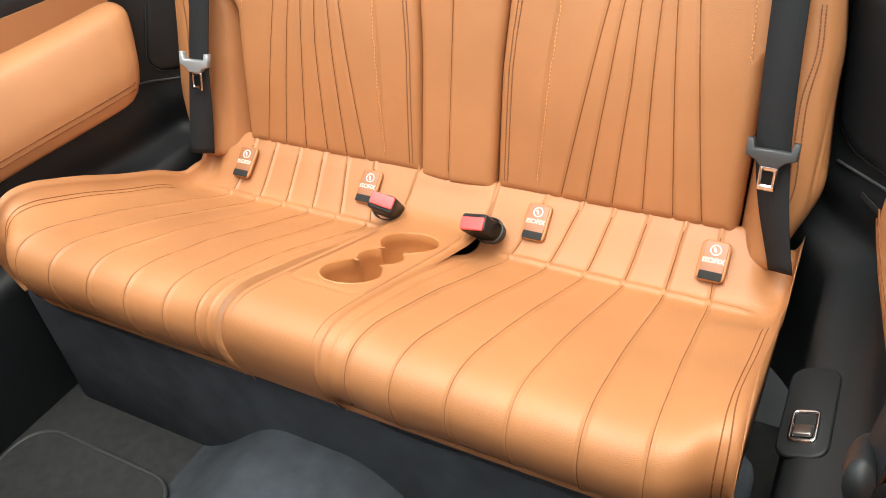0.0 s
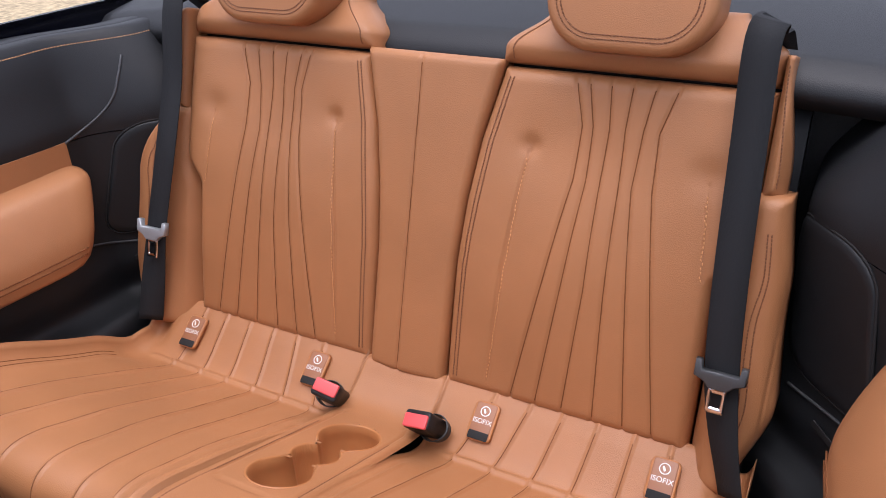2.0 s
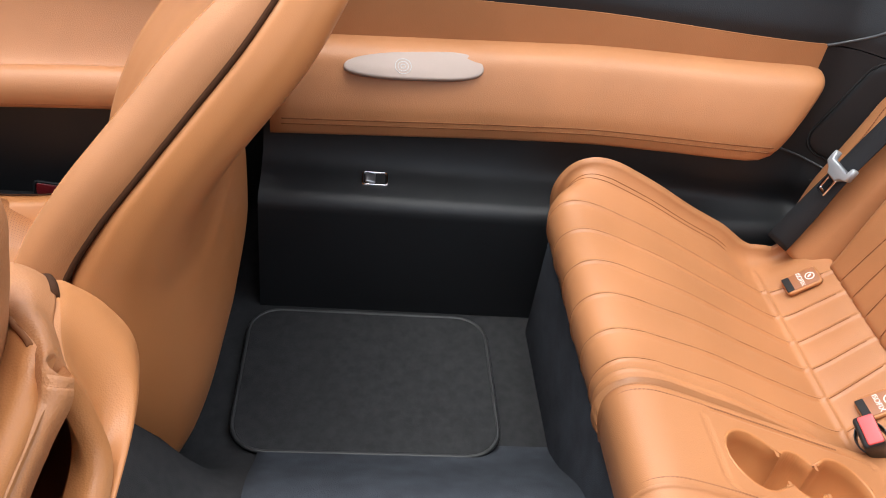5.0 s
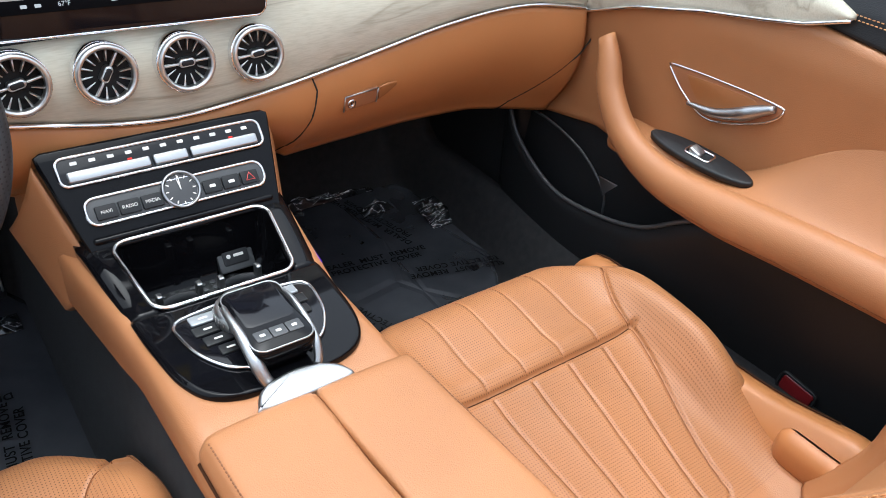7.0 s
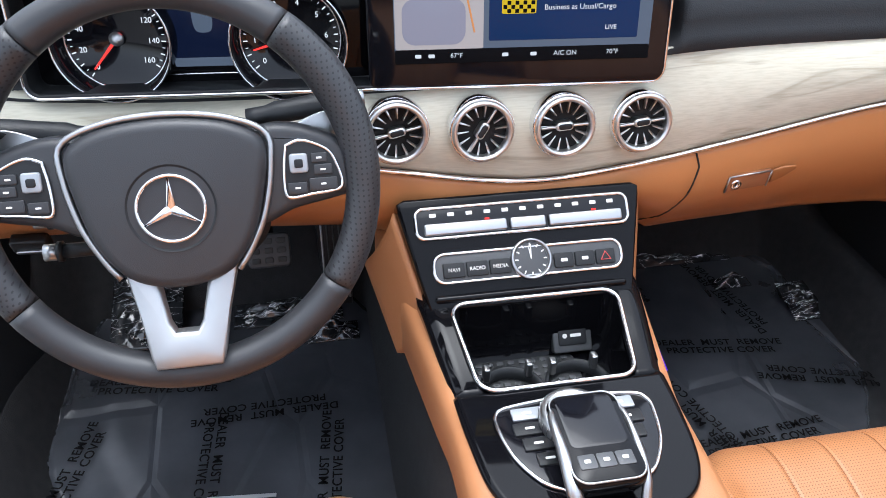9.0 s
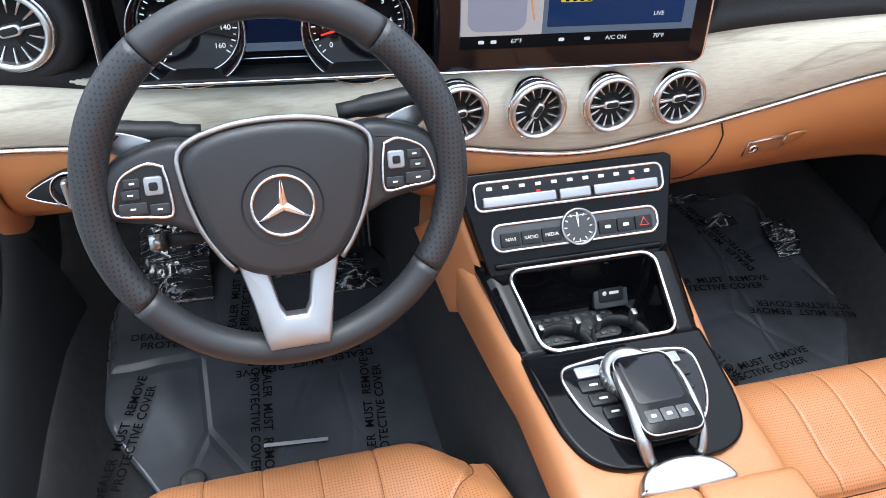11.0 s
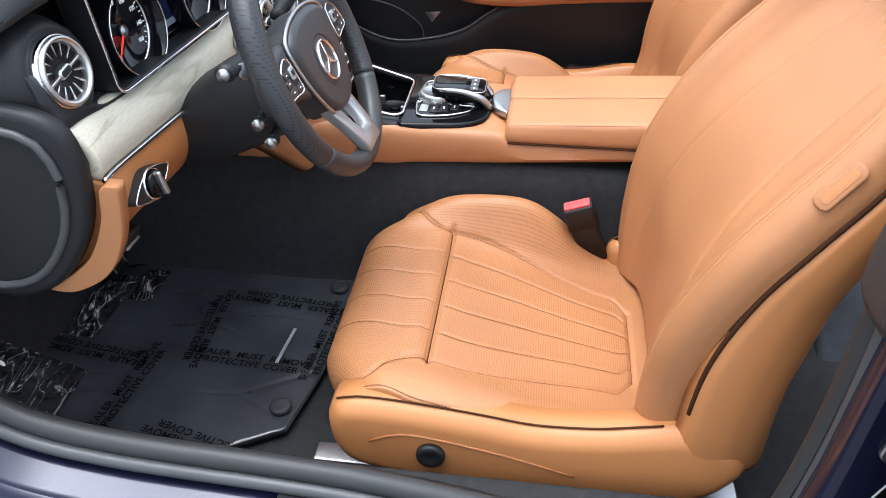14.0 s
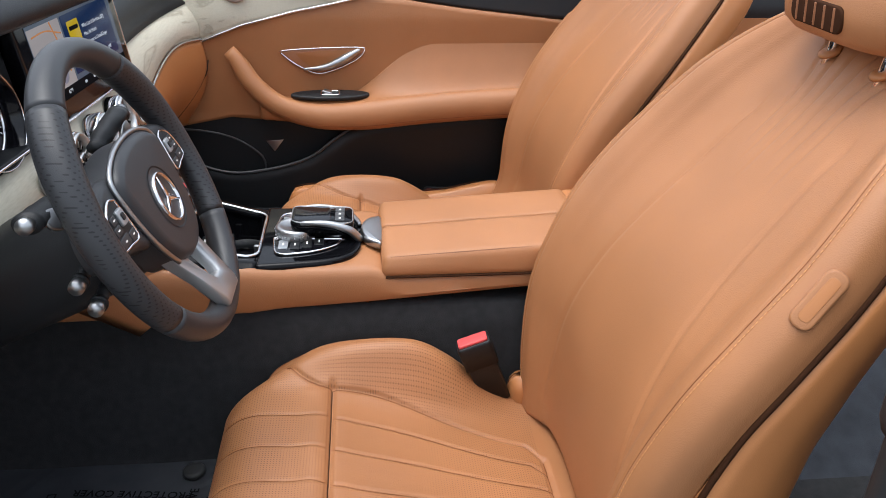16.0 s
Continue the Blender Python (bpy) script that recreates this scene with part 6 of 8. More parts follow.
# black upper part
P = np.zeros((40, nx, 3))
UPP = spline([(0.0, 0.0), (0.012, 0.012), (0.02, 0.045), (0.05, 0.072), (0.12, 0.088), (0.30, 0.098), (0.50, 0.09), (0.66, 0.07)], 40)
for j in range(40):
    back = 0.10 * smooth01(-0.60, -0.555, xs) * smooth01(0.215, 0.17, xs)
    P[j] = np.stack([xs, dy + 0.022 + UPP[j, 0] + back * min(1, j / 2), hi - 0.004 + UPP[j, 1]], 1)
Q = P + np.array((0, 0.03, -0.03))
upper = link("upper_dash", *slab(P, Q), BLKL, dash, "black leather dashboard top with stitching")
for j in (17, 18):
    link("stitching", *stitches(P[j, 140:] + np.array((0, -0.0005, 0.001)), (0, -0.5, 0.85), 0.006), THREAD, upper)
# four middle vents
for x, tn in ((-0.146, 0.2), (-0.048, 1.0), (0.050, 0.05), (0.150, 0.1)):
    y, z = float(at_x(DY, x)) - 0.004, 0.5655 - (0.006 if x > 0.1 else 0)
    m = frame3(Vector((x, y, z)), Vector((0.0, -0.985, 0.17)), Vector((0, 0.17, 0.985)))
    air_vent(dash, m, 0.0365, 14, VENTM, tn, "middle_air_vent")
# driver's outer vent in its black pod
m = frame3(Vector((-0.630, 1.762, 0.668)), Vector((-0.10, -0.97, 0.22)), Vector((0, 0.22, 0.97)))
pod = link("vent_pod", *lathe([(0.05, -0.10), (0.072, -0.06), (0.073, -0.02), (0.062, 0.0), (0.053, 0.004), (0.045, 0.0)], 44, m, False), BLKL, dash, "black leather pod round the outer vent")
air_vent(dash, m @ Matrix.Translation((0, 0, 0.002)), 0.0435, 14, VENTM, 0.2, "outer_air_vent")
m = frame3(Vector((-0.690, 1.80, 0.755)), Vector((-0.2, -0.75, 0.63)), Vector((0, 0.63, 0.75)))
dv = link("demister_vent", *prism(rr(0.06, 0.05, 0.012), 0.006, 0.003, m), BLKP, dash, "black slotted demister vent")
for k in range(5):
    link("slat", *box((0, 0, 0), (0.05, 0.003, 0.006), 0.001, m @ Matrix.Translation((0, -0.018 + 0.009 * k, 0.006)) @ Matrix.Rotation(0.5, 4, "X")), HOLE, dv)
# dash end cap beside the open door
o = spline([(1.708, 0.585), (1.722, 0.632), (1.76, 0.655), (1.84, 0.662), (1.98, 0.645), (2.05, 0.52), (2.0, 0.41), (1.88, 0.375), (1.80, 0.395), (1.745, 0.455), (1.716, 0.52), (1.708, 0.585)], 70)[:-1]
m = frame3(Vector((-0.700, 0, 0)), Vector((-1, 0, 0)), Vector((0, 0, 1)))
inv = m.inverted()
oo = [tuple((inv @ Vector((0, y, z)))[:2]) for y, z in o]
cap = link("end_cap", *prism(oo, 0.022, 0.012, m), BLKP, dash, "black dashboard end cap")
link("cap_ridge", *tube([(-0.724, y, z) for y, z in np.array(o)[:: 2] * 0.82 + np.array((1.87, 0.52)) * 0.18], 0.006, 8, True), GRYP, cap)
o = spline([(1.675, 0.556), (1.70, 0.552), (1.712, 0.50), (1.745, 0.44), (1.80, 0.395), (1.815, 0.385), (1.775, 0.385), (1.72, 0.42), (1.688, 0.48), (1.675, 0.556)], 50)[:-1]
oo = [tuple((inv @ Vector((0, y, z)))[:2]) for y, z in o]
link("end_strip", *prism(oo, 0.02, 0.002, m @ Matrix.Translation((0, 0, -0.012))), TAN, dash, "tan leather strip at the dashboard end")
# boot release under the light switch
m = frame3(Vector((-0.600, 1.752, 0.404)), Vector((-0.05, -0.8, -0.3)), Vector((0, 0.1, 1)))
br = link("boot_release", *prism(rr(0.046, 0.024, 0.005), 0.014, 0.003, m @ Matrix.Translation((0, 0, -0.004))), BLKP, dash, "black boot release switch with a silver lip")
link("release_lip", *box((0, 0, 0), (0.036, 0.006, 0.006), 0.002, m @ Matrix.Translation((0, -0.006, 0.011))), SATIN, br)
# light switch
m = frame3(Vector((-0.606, 1.690, 0.501)), Vector((-0.05, -0.97, 0.2)), Vector((-0.09, 0.2, 0.97)))
o = [(0.049 * math.cos(a), 0.020 * math.sin(a) * (1 - 0.55 * abs(math.cos(a)) ** 1.5)) for a in np.linspace(0, 2 * math.pi, 40, endpoint=False)]
ls = link("light_switch", *prism(o, 0.022, 0.002, m @ Matrix.Translation((0, 0, -0.018))), BLKP, dash, "black light switch panel with silver knob", True, 35)
link("switch_frame", *tube([tuple(m @ Vector((x, y, 0.0035))) for x, y in o], 0.0011, 6, True), CHROME, ls)
link("knob_ring", *lathe([(0.0225, 0.003), (0.0225, 0.006), (0.0205, 0.007), (0.020, 0.004)], 32, m, False), CHROME, ls)
link("light_knob", *lathe([(0.019, 0), (0.0185, 0.006), (0.016, 0.010), (0.0, 0.010)], 30, m @ Matrix.Translation((0, 0, 0.004))), PIANO, ls)
link("knob_grip", *box((0, 0, 0), (0.008, 0.036, 0.012), 0.003, m @ Matrix.Translation((0, 0, 0.017))), SATIN, ls)
# wide glass display: instruments and middle screen
A, B_ = Vector((-0.548, 1.748, 0)), Vector((0.166, 1.672, 0))
dx = (B_ - A).normalized()
tilt = Vector((0, 0.14, 0.99))
face = Vector((dx.y, -dx.x, 0.14)).normalized()
m = frame3(Vector((A + B_) / 2) + Vector((0, 0, 0.689)), face, tilt)
L = (B_ - A).length
half = L / 2
cutx = -half + 0.378
disp = link("wide_display", *prism([(x + (cutx + half) / 2, y) for x, y in rr(half - cutx, 0.165, 0.012)], 0.024, 0.003, m @ Matrix.Translation((0, 0, -0.02))), GLASSB, dash, "wide black glass display with instruments and navigation screen")
link("instrument_panel", *prism([(x + (cutx - half) / 2, y) for x, y in rr(half + cutx + 0.004, 0.165, 0.014)], 0.012, 0.002, m @ Matrix.Translation((0, 0, -0.049))), PIANO, disp, "recessed black instrument panel")
oo = rr(L, 0.165, 0.016)
link("display_rim", *loft([[tuple(m @ Vector((x, y, z))) for x, y in c] for c, z in ((oo, -0.05), (oo, 0.0), (inset(oo, 0.001), 0.003), (inset(oo, 0.004), 0.003), (inset(oo, 0.005), -0.002), (inset(oo, 0.005), -0.05))], True, False), BLKP, disp)
link("display_edge", *tube([tuple(m @ Vector((x, y, 0.002))) for x, y in rr(L, 0.165, 0.016)], 0.002, 6, True), CHROME, disp, "thin bright display edge")


def flat(name, w, h, at, mat, parent, r=0.002, dz=0.0046):
    return link(name, *prism(rr(w, h, r), 0.0005, 0.0002, m @ Matrix.Translation((at[0], at[1], dz))), mat, parent)


sx0 = L / 2 - 0.166
scr = flat("navigation_screen", 0.288, 0.112, (sx0, 0.005), SCR_PALE, disp)
flat("map_view", 0.098, 0.094, (sx0 - 0.094, 0.009), SCR_LAND, scr, dz=0.0051)
flat("map_water", 0.070, 0.050, (sx0 - 0.100, -0.008), SCR_MAP, scr, 0.014, dz=0.0055)
for a, b in (((-0.135, 0.045), (-0.05, 0.035)), ((-0.075, 0.055), (-0.055, -0.02))):
    pts = [tuple(m @ Vector((sx0 + x, y, 0.0058))) for x, y in spline([a, ((a[0] + b[0]) / 2, (a[1] + b[1]) / 2 + 0.006), b], 12)]
    link("map_road", *tube(pts, 0.0012, 5), SCR_ORG, scr)
flat("media_view", 0.168, 0.086, (sx0 + 0.045, 0.013), SCR_BLUE, scr, dz=0.0051)
flat("album_cover", 0.038, 0.046, (sx0 - 0.006, 0.022), SCR_YEL, scr, dz=0.0056)
flat("cover_bar", 0.030, 0.006, (sx0 - 0.006, 0.034), INK, scr, dz=0.0061)
for i in range(8):
    for j in range(3):
        if (i + j) % 2:
            flat("cover_check", 0.0042, 0.0042, (sx0 - 0.0215 + 0.0044 * i, 0.002 + 0.0044 * j), INK, scr, 0.0005, 0.0061)
for k, body in enumerate(("Who Can It Be Now (82)", "Men At Work", "Business as Usual/Cargo")):
    writing("wording", body, 0.0082, m @ Matrix.Translation((sx0 + 0.022, 0.030 - 0.0125 * k, 0.0058)), SCR_TXT, scr, align="LEFT")
writing("wording", "LIVE", 0.0072, m @ Matrix.Translation((sx0 + 0.098, -0.018, 0.0058)), SCR_TXT, scr)
for x, body in ((-0.075, "67\u00b0F"), (0.048, "A/C ON"), (0.102, "70\u00b0F")):
    writing("wording", body, 0.0075, m @ Matrix.Translation((sx0 + x, -0.0455, 0.0058)), SCR_TXT, scr)
flat("status_bar", 0.288, 0.016, (sx0, -0.046), INK, scr, dz=0.0051)
for x in (-0.118, -0.103, -0.02, 0.012):
    flat("status_mark", 0.007, 0.004, (sx0 + x, -0.0455), SCR_TXT, scr, 0.001, 0.0056)


def dial(x, y, numbers, a0, a1, needle, label):
    mm = m @ Matrix.Translation((x, y, -0.037))
    ob = link("dial", *lathe([(0.066, 0), (0.066, 0.028), (0.0645, 0.031), (0.062, 0.029), (0.0590, 0.006), (0.0575, 0.002), (0.0, 0.001)], 60, mm, False), GLASSB, disp, label)
    link("dial_ring", *lathe([(0.0588, 0.003), (0.0580, 0.0062), (0.0560, 0.0058), (0.0555, 0.003)], 60, mm, False), CHROME, ob, "bright dial ring")
    link("front_ring", *tube([tuple(mm @ Vector((0.0648 * math.cos(a), 0.0648 * math.sin(a), 0.0305))) for a in np.linspace(0, 2 * math.pi, 60, endpoint=False)], 0.0013, 6, True), CHROME, ob)
    n = len(numbers)
    for k, b in enumerate(numbers):
        a = radians(a0 + (a1 - a0) * k / (n - 1))
        writing("number", b, 0.0088, mm @ Matrix.Translation((0.0405 * math.sin(a), 0.0405 * math.cos(a), 0.0032)), MARKS, ob)
    for k in range((n - 1) * 4 + 1):
        a = radians(a0 + (a1 - a0) * k / ((n - 1) * 4))
        link("tick", *prism(rr(0.0013 if k % 2 == 0 else 0.0008, 0.005 if k % 2 == 0 else 0.003, 0.0003), 0.0004, 0.0001, mm @ Matrix.Rotation(-a, 4, "Z") @ Matrix.Translation((0, 0.0515, 0.003))), MARKS, ob)
    a = radians(needle)
    link("needle", *prism([(-0.0022, -0.008), (0.0022, -0.008), (0.0009, 0.045), (-0.0009, 0.045)], 0.0012, 0.0004, mm @ Matrix.Rotation(-a, 4, "Z") @ Matrix.Translation((0, 0, 0.0035))), NEEDLE, ob, "red needle")
    link("needle_hub", *lathe([(0.008, 0.002), (0.008, 0.0055), (0.0, 0.006)], 24, mm), SATIN, ob)
    return ob


spots = [m.inverted() @ Vector(p) for p in ((-0.446, 1.779, 0.653), (-0.252, 1.776, 0.649))]
dial(spots[0].x, spots[0].y, [str(k) for k in range(0, 161, 20)], -140, 128, -138, "round speedometer with red needle")
dial(spots[1].x, spots[1].y, [str(k) for k in range(0, 8)], -128, 122, -106, "round rev counter with red needle")
xd = (spots[0].x + spots[1].x) / 2
cs = flat("trip_screen", 0.074, 0.100, (xd, -0.010), SCR_DARK, disp, dz=-0.0368)
flat("trip_glow", 0.074, 0.010, (xd, -0.055), SCR_PALE, cs, dz=-0.0362)
pts = [tuple(m @ Vector((x, -0.068, -0.034))) for x in np.linspace(spots[0].x + 0.045, spots[1].x - 0.045, 8)]
link("bright_line", *tube(pts, 0.0013, 6), CHROME, disp)
o = spline([(0, 0.026), (0.008, 0.023), (0.011, 0.01), (0.011, -0.014), (0.008, -0.024), (0, -0.026), (-0.008, -0.024), (-0.011, -0.014), (-0.011, 0.01), (-0.008, 0.023), (0, 0.026)], 40)[:-1]
link("car_symbol", *prism([tuple(p) for p in o], 0.0005, 0.0002, m @ Matrix.Translation((xd, 0.004, -0.0362))), SCR_PALE, cs)
# leather hood over the display
rings = []
for x in np.linspace(-0.705, 0.215, 60):
    yd = 1.748 - 0.1064 * (x + 0.548)
    e = float(smooth01(0.0, 0.09, min(x + 0.705, 0.215 - x)))
    sec = spline([(yd + 0.05, 0.772), (yd + 0.004, 0.764), (yd - 0.012, 0.758), (yd - 0.021, 0.766), (yd - 0.018, 0.786), (yd + 0.006, 0.803), (yd + 0.06, 0.812), (yd + 0.2, 0.798), (yd + 0.36, 0.745)], 40)
    rings.append([(x, y + 0.05 * (1 - e), 0.70 + (z - 0.70) * (0.45 + 0.55 * e)) for y, z in sec])
link("instrument_hood", *loft(rings), BLKL, dash, "black leather hood over the display")
# starter button on the wood
ms = frame3(Vector((-0.232, 1.686, 0.562)), Vector((0, -0.985, 0.17)), Vector((0, 0.17, 0.985)))
link("start_button", *lathe([(0.021, 0), (0.021, 0.004), (0.018, 0.007), (0.015, 0.005), (0.0, 0.005)], 32, ms), SATIN, dash, "round silver start button")

# ---- steering wheel ----
WT = radians(24)
U = Vector((0, math.sin(WT), math.cos(WT)))
WN = Vector((0, -math.cos(WT), math.sin(WT)))
sw = thing("steering_wheel", Vector((-0.374, 1.49, 0.597)), "black leather steering wheel with silver lower spoke", "steering wheel")
mw = frame3(Vector((0, 0, 0)), WN, U)
mr = mw @ Matrix.Translation((0, 0.016, -0.018))
WR = 0.1755


def rim_arc(a0, a1, r, n=40):
    rings = []
    for a in np.linspace(radians(a0), radians(a1), n):
        fat = 0.0165 + 0.0025 * (groove(math.degrees(a) % 360 - 35, 25) + groove(math.degrees(a) % 360 - 145, 25))
        c = np.array((math.cos(a), math.sin(a), 0)) * WR
        rad = np.array((math.cos(a), math.sin(a), 0))
        rings.append([tuple(mr @ Vector(c + r * fat / 0.0165 * (rad * math.cos(w) + np.array((0, 0, 1.12)) * math.sin(w)))) for w in np.linspace(0, 2 * math.pi, 22, endpoint=False)])
    return loft(rings)


RIML = material("smooth_black_leather", (0.028, 0.029, 0.032), 0.42, vary=0.12, bump=0.10, bscale=1100, kind="grain")
PERFB = perforated("perforated_black_leather", RIML, "xz", (0.004, 0.004, 0.005), 210)
for a0, a1, mt in ((52, 128, RIML), (128.4, 215, PERFB), (215.4, 324.6, RIML), (325, 411.6, PERFB)):
    link("rim", *rim_arc(a0, a1, 0.0165), mt, sw, "perforated leather rim grip" if mt is PERFB else "smooth leather rim")
o = spline([(0, -0.076), (-0.02, -0.074), (-0.048, -0.062), (-0.072, -0.03), (-0.086, 0.02), (-0.089, 0.045), (-0.082, 0.062), (-0.05, 0.076), (0, 0.081), (0.05, 0.076), (0.082, 0.062), (0.089, 0.045), (0.086, 0.02), (0.072, -0.03), (0.048, -0.062), (0.02, -0.074), (0, -0.076)], 80)[:-1]
hub = link("hub", *prism([tuple(p) for p in o], 0.05, 0.012, mw @ Matrix.Translation((0, 0, -0.052)), 6), RIML, sw, "black airbag hub", True, 35)
pts = [tuple(mw @ Vector((x * 1.02, y * 1.02, -0.0115))) for x, y in spline([(-0.052, -0.062), (-0.064, -0.045), (-0.080, -0.012), (-0.089, 0.03), (-0.087, 0.061), (-0.05, 0.077), (0, 0.082), (0.05, 0.077), (0.087, 0.061), (0.089, 0.03), (0.080, -0.012), (0.064, -0.045), (0.052, -0.062)], 70)]
link("hub_trim", *tube(pts, 0.0032, 8), SATIN, hub, "silver hub trim line")
em = mw @ Matrix.Translation((0, 0.0, -0.003))
link("emblem_ring", *lathe([(0.0315, 0), (0.0315, 0.004), (0.029, 0.0045), (0.0285, 0.001)], 48, em, False), CHROME, hub, "chrome ring emblem")
link("emblem_dish", *lathe([(0.040, 0.002), (0.034, -0.001), (0.0, -0.002)], 48, em, False), BLKP, hub)
for k in range(3):
    mm = em @ Matrix.Rotation(2 * math.pi * k / 3, 4, "Z")
    link("emblem_ray", *prism([(-0.0045, 0.003), (0, -0.002), (0.0045, 0.003), (0.0008, 0.029), (-0.0008, 0.029)], 0.004, 0.0015, mm), CHROME, hub)
for sg in (-1, 1):
    # leather spoke between hub and rim
    o = spline([(0.070, 0.066), (0.10, 0.070), (0.130, 0.064), (0.156, 0.052), (0.172, 0.030), (0.172, 0.004), (0.150, -0.004), (0.110, -0.012), (0.080, -0.024), (0.060, -0.010), (0.060, 0.030), (0.070, 0.066)], 60)[:-1]
    o = [(sg * x, y) for x, y in o]
    link("side_spoke", *prism(o, 0.032, 0.010, mw @ Matrix.Translation((0, 0, -0.046)), 5), RIML, sw, "black leather side spoke")
    o = spline([(0.106, 0.0485), (0.119, 0.0525), (0.134, 0.048), (0.146, 0.040), (0.153, 0.024), (0.1555, 0.010), (0.150, 0.0045), (0.128, 0.002), (0.108, -0.0005), (0.1025, 0.005), (0.103, 0.028), (0.106, 0.0485)], 60)[:-1]
    o = [(sg * x, y) for x, y in o]
    mm = mw @ Matrix.Translation((0, 0, -0.016))
    pan = link("button_panel", *prism(o, 0.005, 0.0015, mm), BLKP, sw, "steering wheel button panel with silver frame")
    link("panel_frame", *tube([tuple(mm @ Vector((x, y, 0.0045))) for x, y in o], 0.0017, 8, True), CHROME, pan)
    link("touch_nub", *prism(rr(0.017, 0.018, 0.003), 0.004, 0.0015, mm @ Matrix.Translation((sg * 0.1165, 0.0315, 0.0045))), SILVERP, pan)
    link("nub_centre", *prism(rr(0.008, 0.008, 0.002), 0.0025, 0.0008, mm @ Matrix.Translation((sg * 0.1165, 0.0315, 0.0075))), BLKP, pan)
    for x, y, w, h in ((0.1355, 0.0355, 0.015, 0.009), (0.1385, 0.0245, 0.017, 0.0095), (0.138, 0.011, 0.026, 0.0115), (0.114, 0.0085, 0.018, 0.0105)):
        key = link("key", *prism(rr(w, h, 0.0015), 0.002, 0.0008, mm @ Matrix.Translation((sg * x, y, 0.0045))), RIML, pan)
        link("key_mark", *prism(rr(0.005, 0.0018, 0.0006), 0.0004, 0.0001, mm @ Matrix.Translation((sg * x, y, 0.0065))), WHITE, key)
    o = [(0.084, 0.040), (0.120, 0.062), (0.150, 0.072), (0.160, 0.066), (0.156, 0.052), (0.125, 0.040)]
    link("shift_paddle", *prism([tuple(q) for q in spline([(sg * x, y) for x, y in o + [o[0]]], 40)[:-1]], 0.005, 0.002, mw @ Matrix.Translation((0, 0.006, -0.060))), SATIN, sw, "silver shift paddle")
# forked lower spoke in one piece
half = [(0.060, -0.034), (0.050, -0.066), (0.041, -0.100), (0.034, -0.138), (0.030, -0.150)]
inner = [(0.010, -0.116), (0.0150, -0.107), (0.0205, -0.080), (0.027, -0.050)]
o = half + [(-x, y) for x, y in half[::-1]] + [(-x, y) for x, y in inner[::-1]] + inner
rings = []
for z, k in ((-0.012, 0.0), (0.0, 0.0), (0.003, 0.0015), (0.004, 0.004)):
    rings.append([tuple(mw @ Vector((x, y, z - 0.022 + 0.024 * smooth01(-0.05, -0.145, y)))) for x, y in inset(o, k)])
link("lower_spoke", *loft(rings), SPOKEM, sw, "satin silver forked lower spoke", True, 40)
# column shroud and stalks
col = thing("steering_column", Vector((-0.374, 1.49, 0.597)), "black steering column shroud with stalks", "steering column")
rings = []
for d, w, h, o in ((-0.03, 0.055, 0.05, 0), (-0.05, 0.075, 0.062, -0.002), (-0.09, 0.085, 0.068, -0.006), (-0.16, 0.082, 0.066, -0.012), (-0.26, 0.075, 0.06, -0.02), (-0.34, 0.06, 0.05, -0.02)):
    rings.append([tuple(mw @ Vector((w * np.sign(math.cos(a)) * abs(math.cos(a)) ** 0.7, o + h * np.sign(math.sin(a)) * abs(math.sin(a)) ** 0.7, d))) for a in np.linspace(0, 2 * math.pi, 32, endpoint=False)])
link("shroud", *loft(rings), BLKP, col)
for sg, yy in ((-1, 0.066), (1, 0.074)):
    st = tube([tuple(mw @ Vector(p)) for p in spline([(sg * 0.07, yy, -0.075), (sg * 0.12, yy + 0.006, -0.072), (sg * 0.175, yy + 0.012, -0.066)], 12)], [0.011] * 3 + [0.014] * 4 + [0.015] * 5, 14, False, 0.75)
    s_ = link("stalk", *st, BLKP, col, "black column stalk with silver tip")
    link("stalk_tip", *tube([tuple(mw @ Vector((sg * 0.174, yy + 0.012, -0.066))), tuple(mw @ Vector((sg * 0.186, yy + 0.013, -0.065)))], 0.0085, 14), SATIN, s_)
for k, (x, y) in enumerate(((-0.13, -0.012), (-0.125, -0.045))):
    s_ = link("stalk", *tube([tuple(mw @ Vector((-0.07, y, -0.09))), tuple(mw @ Vector((x, y, -0.085)))], 0.0075, 12), BLKP, col, "short black lever")
    link("stalk_tip", *tube([tuple(mw @ Vector((x, y, -0.085))), tuple(mw @ Vector((x - 0.014, y, -0.084)))], 0.0085, 12), SATIN, s_, "silver lever end")
    link("tip_ring", *tube([tuple(mw @ Vector((x + 0.004, y, -0.085))), tuple(mw @ Vector((x - 0.001, y, -0.085)))], 0.0105, 14), BLKP, s_)
# pedals
for x, w, z in ((-0.33, 0.075, 0.17),):
    pd = thing("pedal", (x, 2.02, z), "metal studded pedal below the dashboard", "pedal", "pedals")
    mp_ = frame3(Vector((0, 0, 0)), Vector((0, -0.85, 0.5)), Vector((0, 0.5, 0.85)))
    link("pad", *prism(rr(w, 0.06 if w > 0.05 else 0.13, 0.01), 0.01, 0.004, mp_), GRYP, pd, "metal pedal pad")
    for k in range(3):
        for j in range(3):
            link("stud", *prism(rr(w * 0.2, 0.01, 0.003), 0.003, 0.001, mp_ @ Matrix.Translation(((k - 1) * w * 0.3, (j - 1) * 0.017, 0.0095))), RUBBER, pd)
    link("arm", *tube([(0, 0.01, 0), (0, 0.09, 0.06), (0, 0.11, 0.22)], 0.009, 8), BLKP, pd)

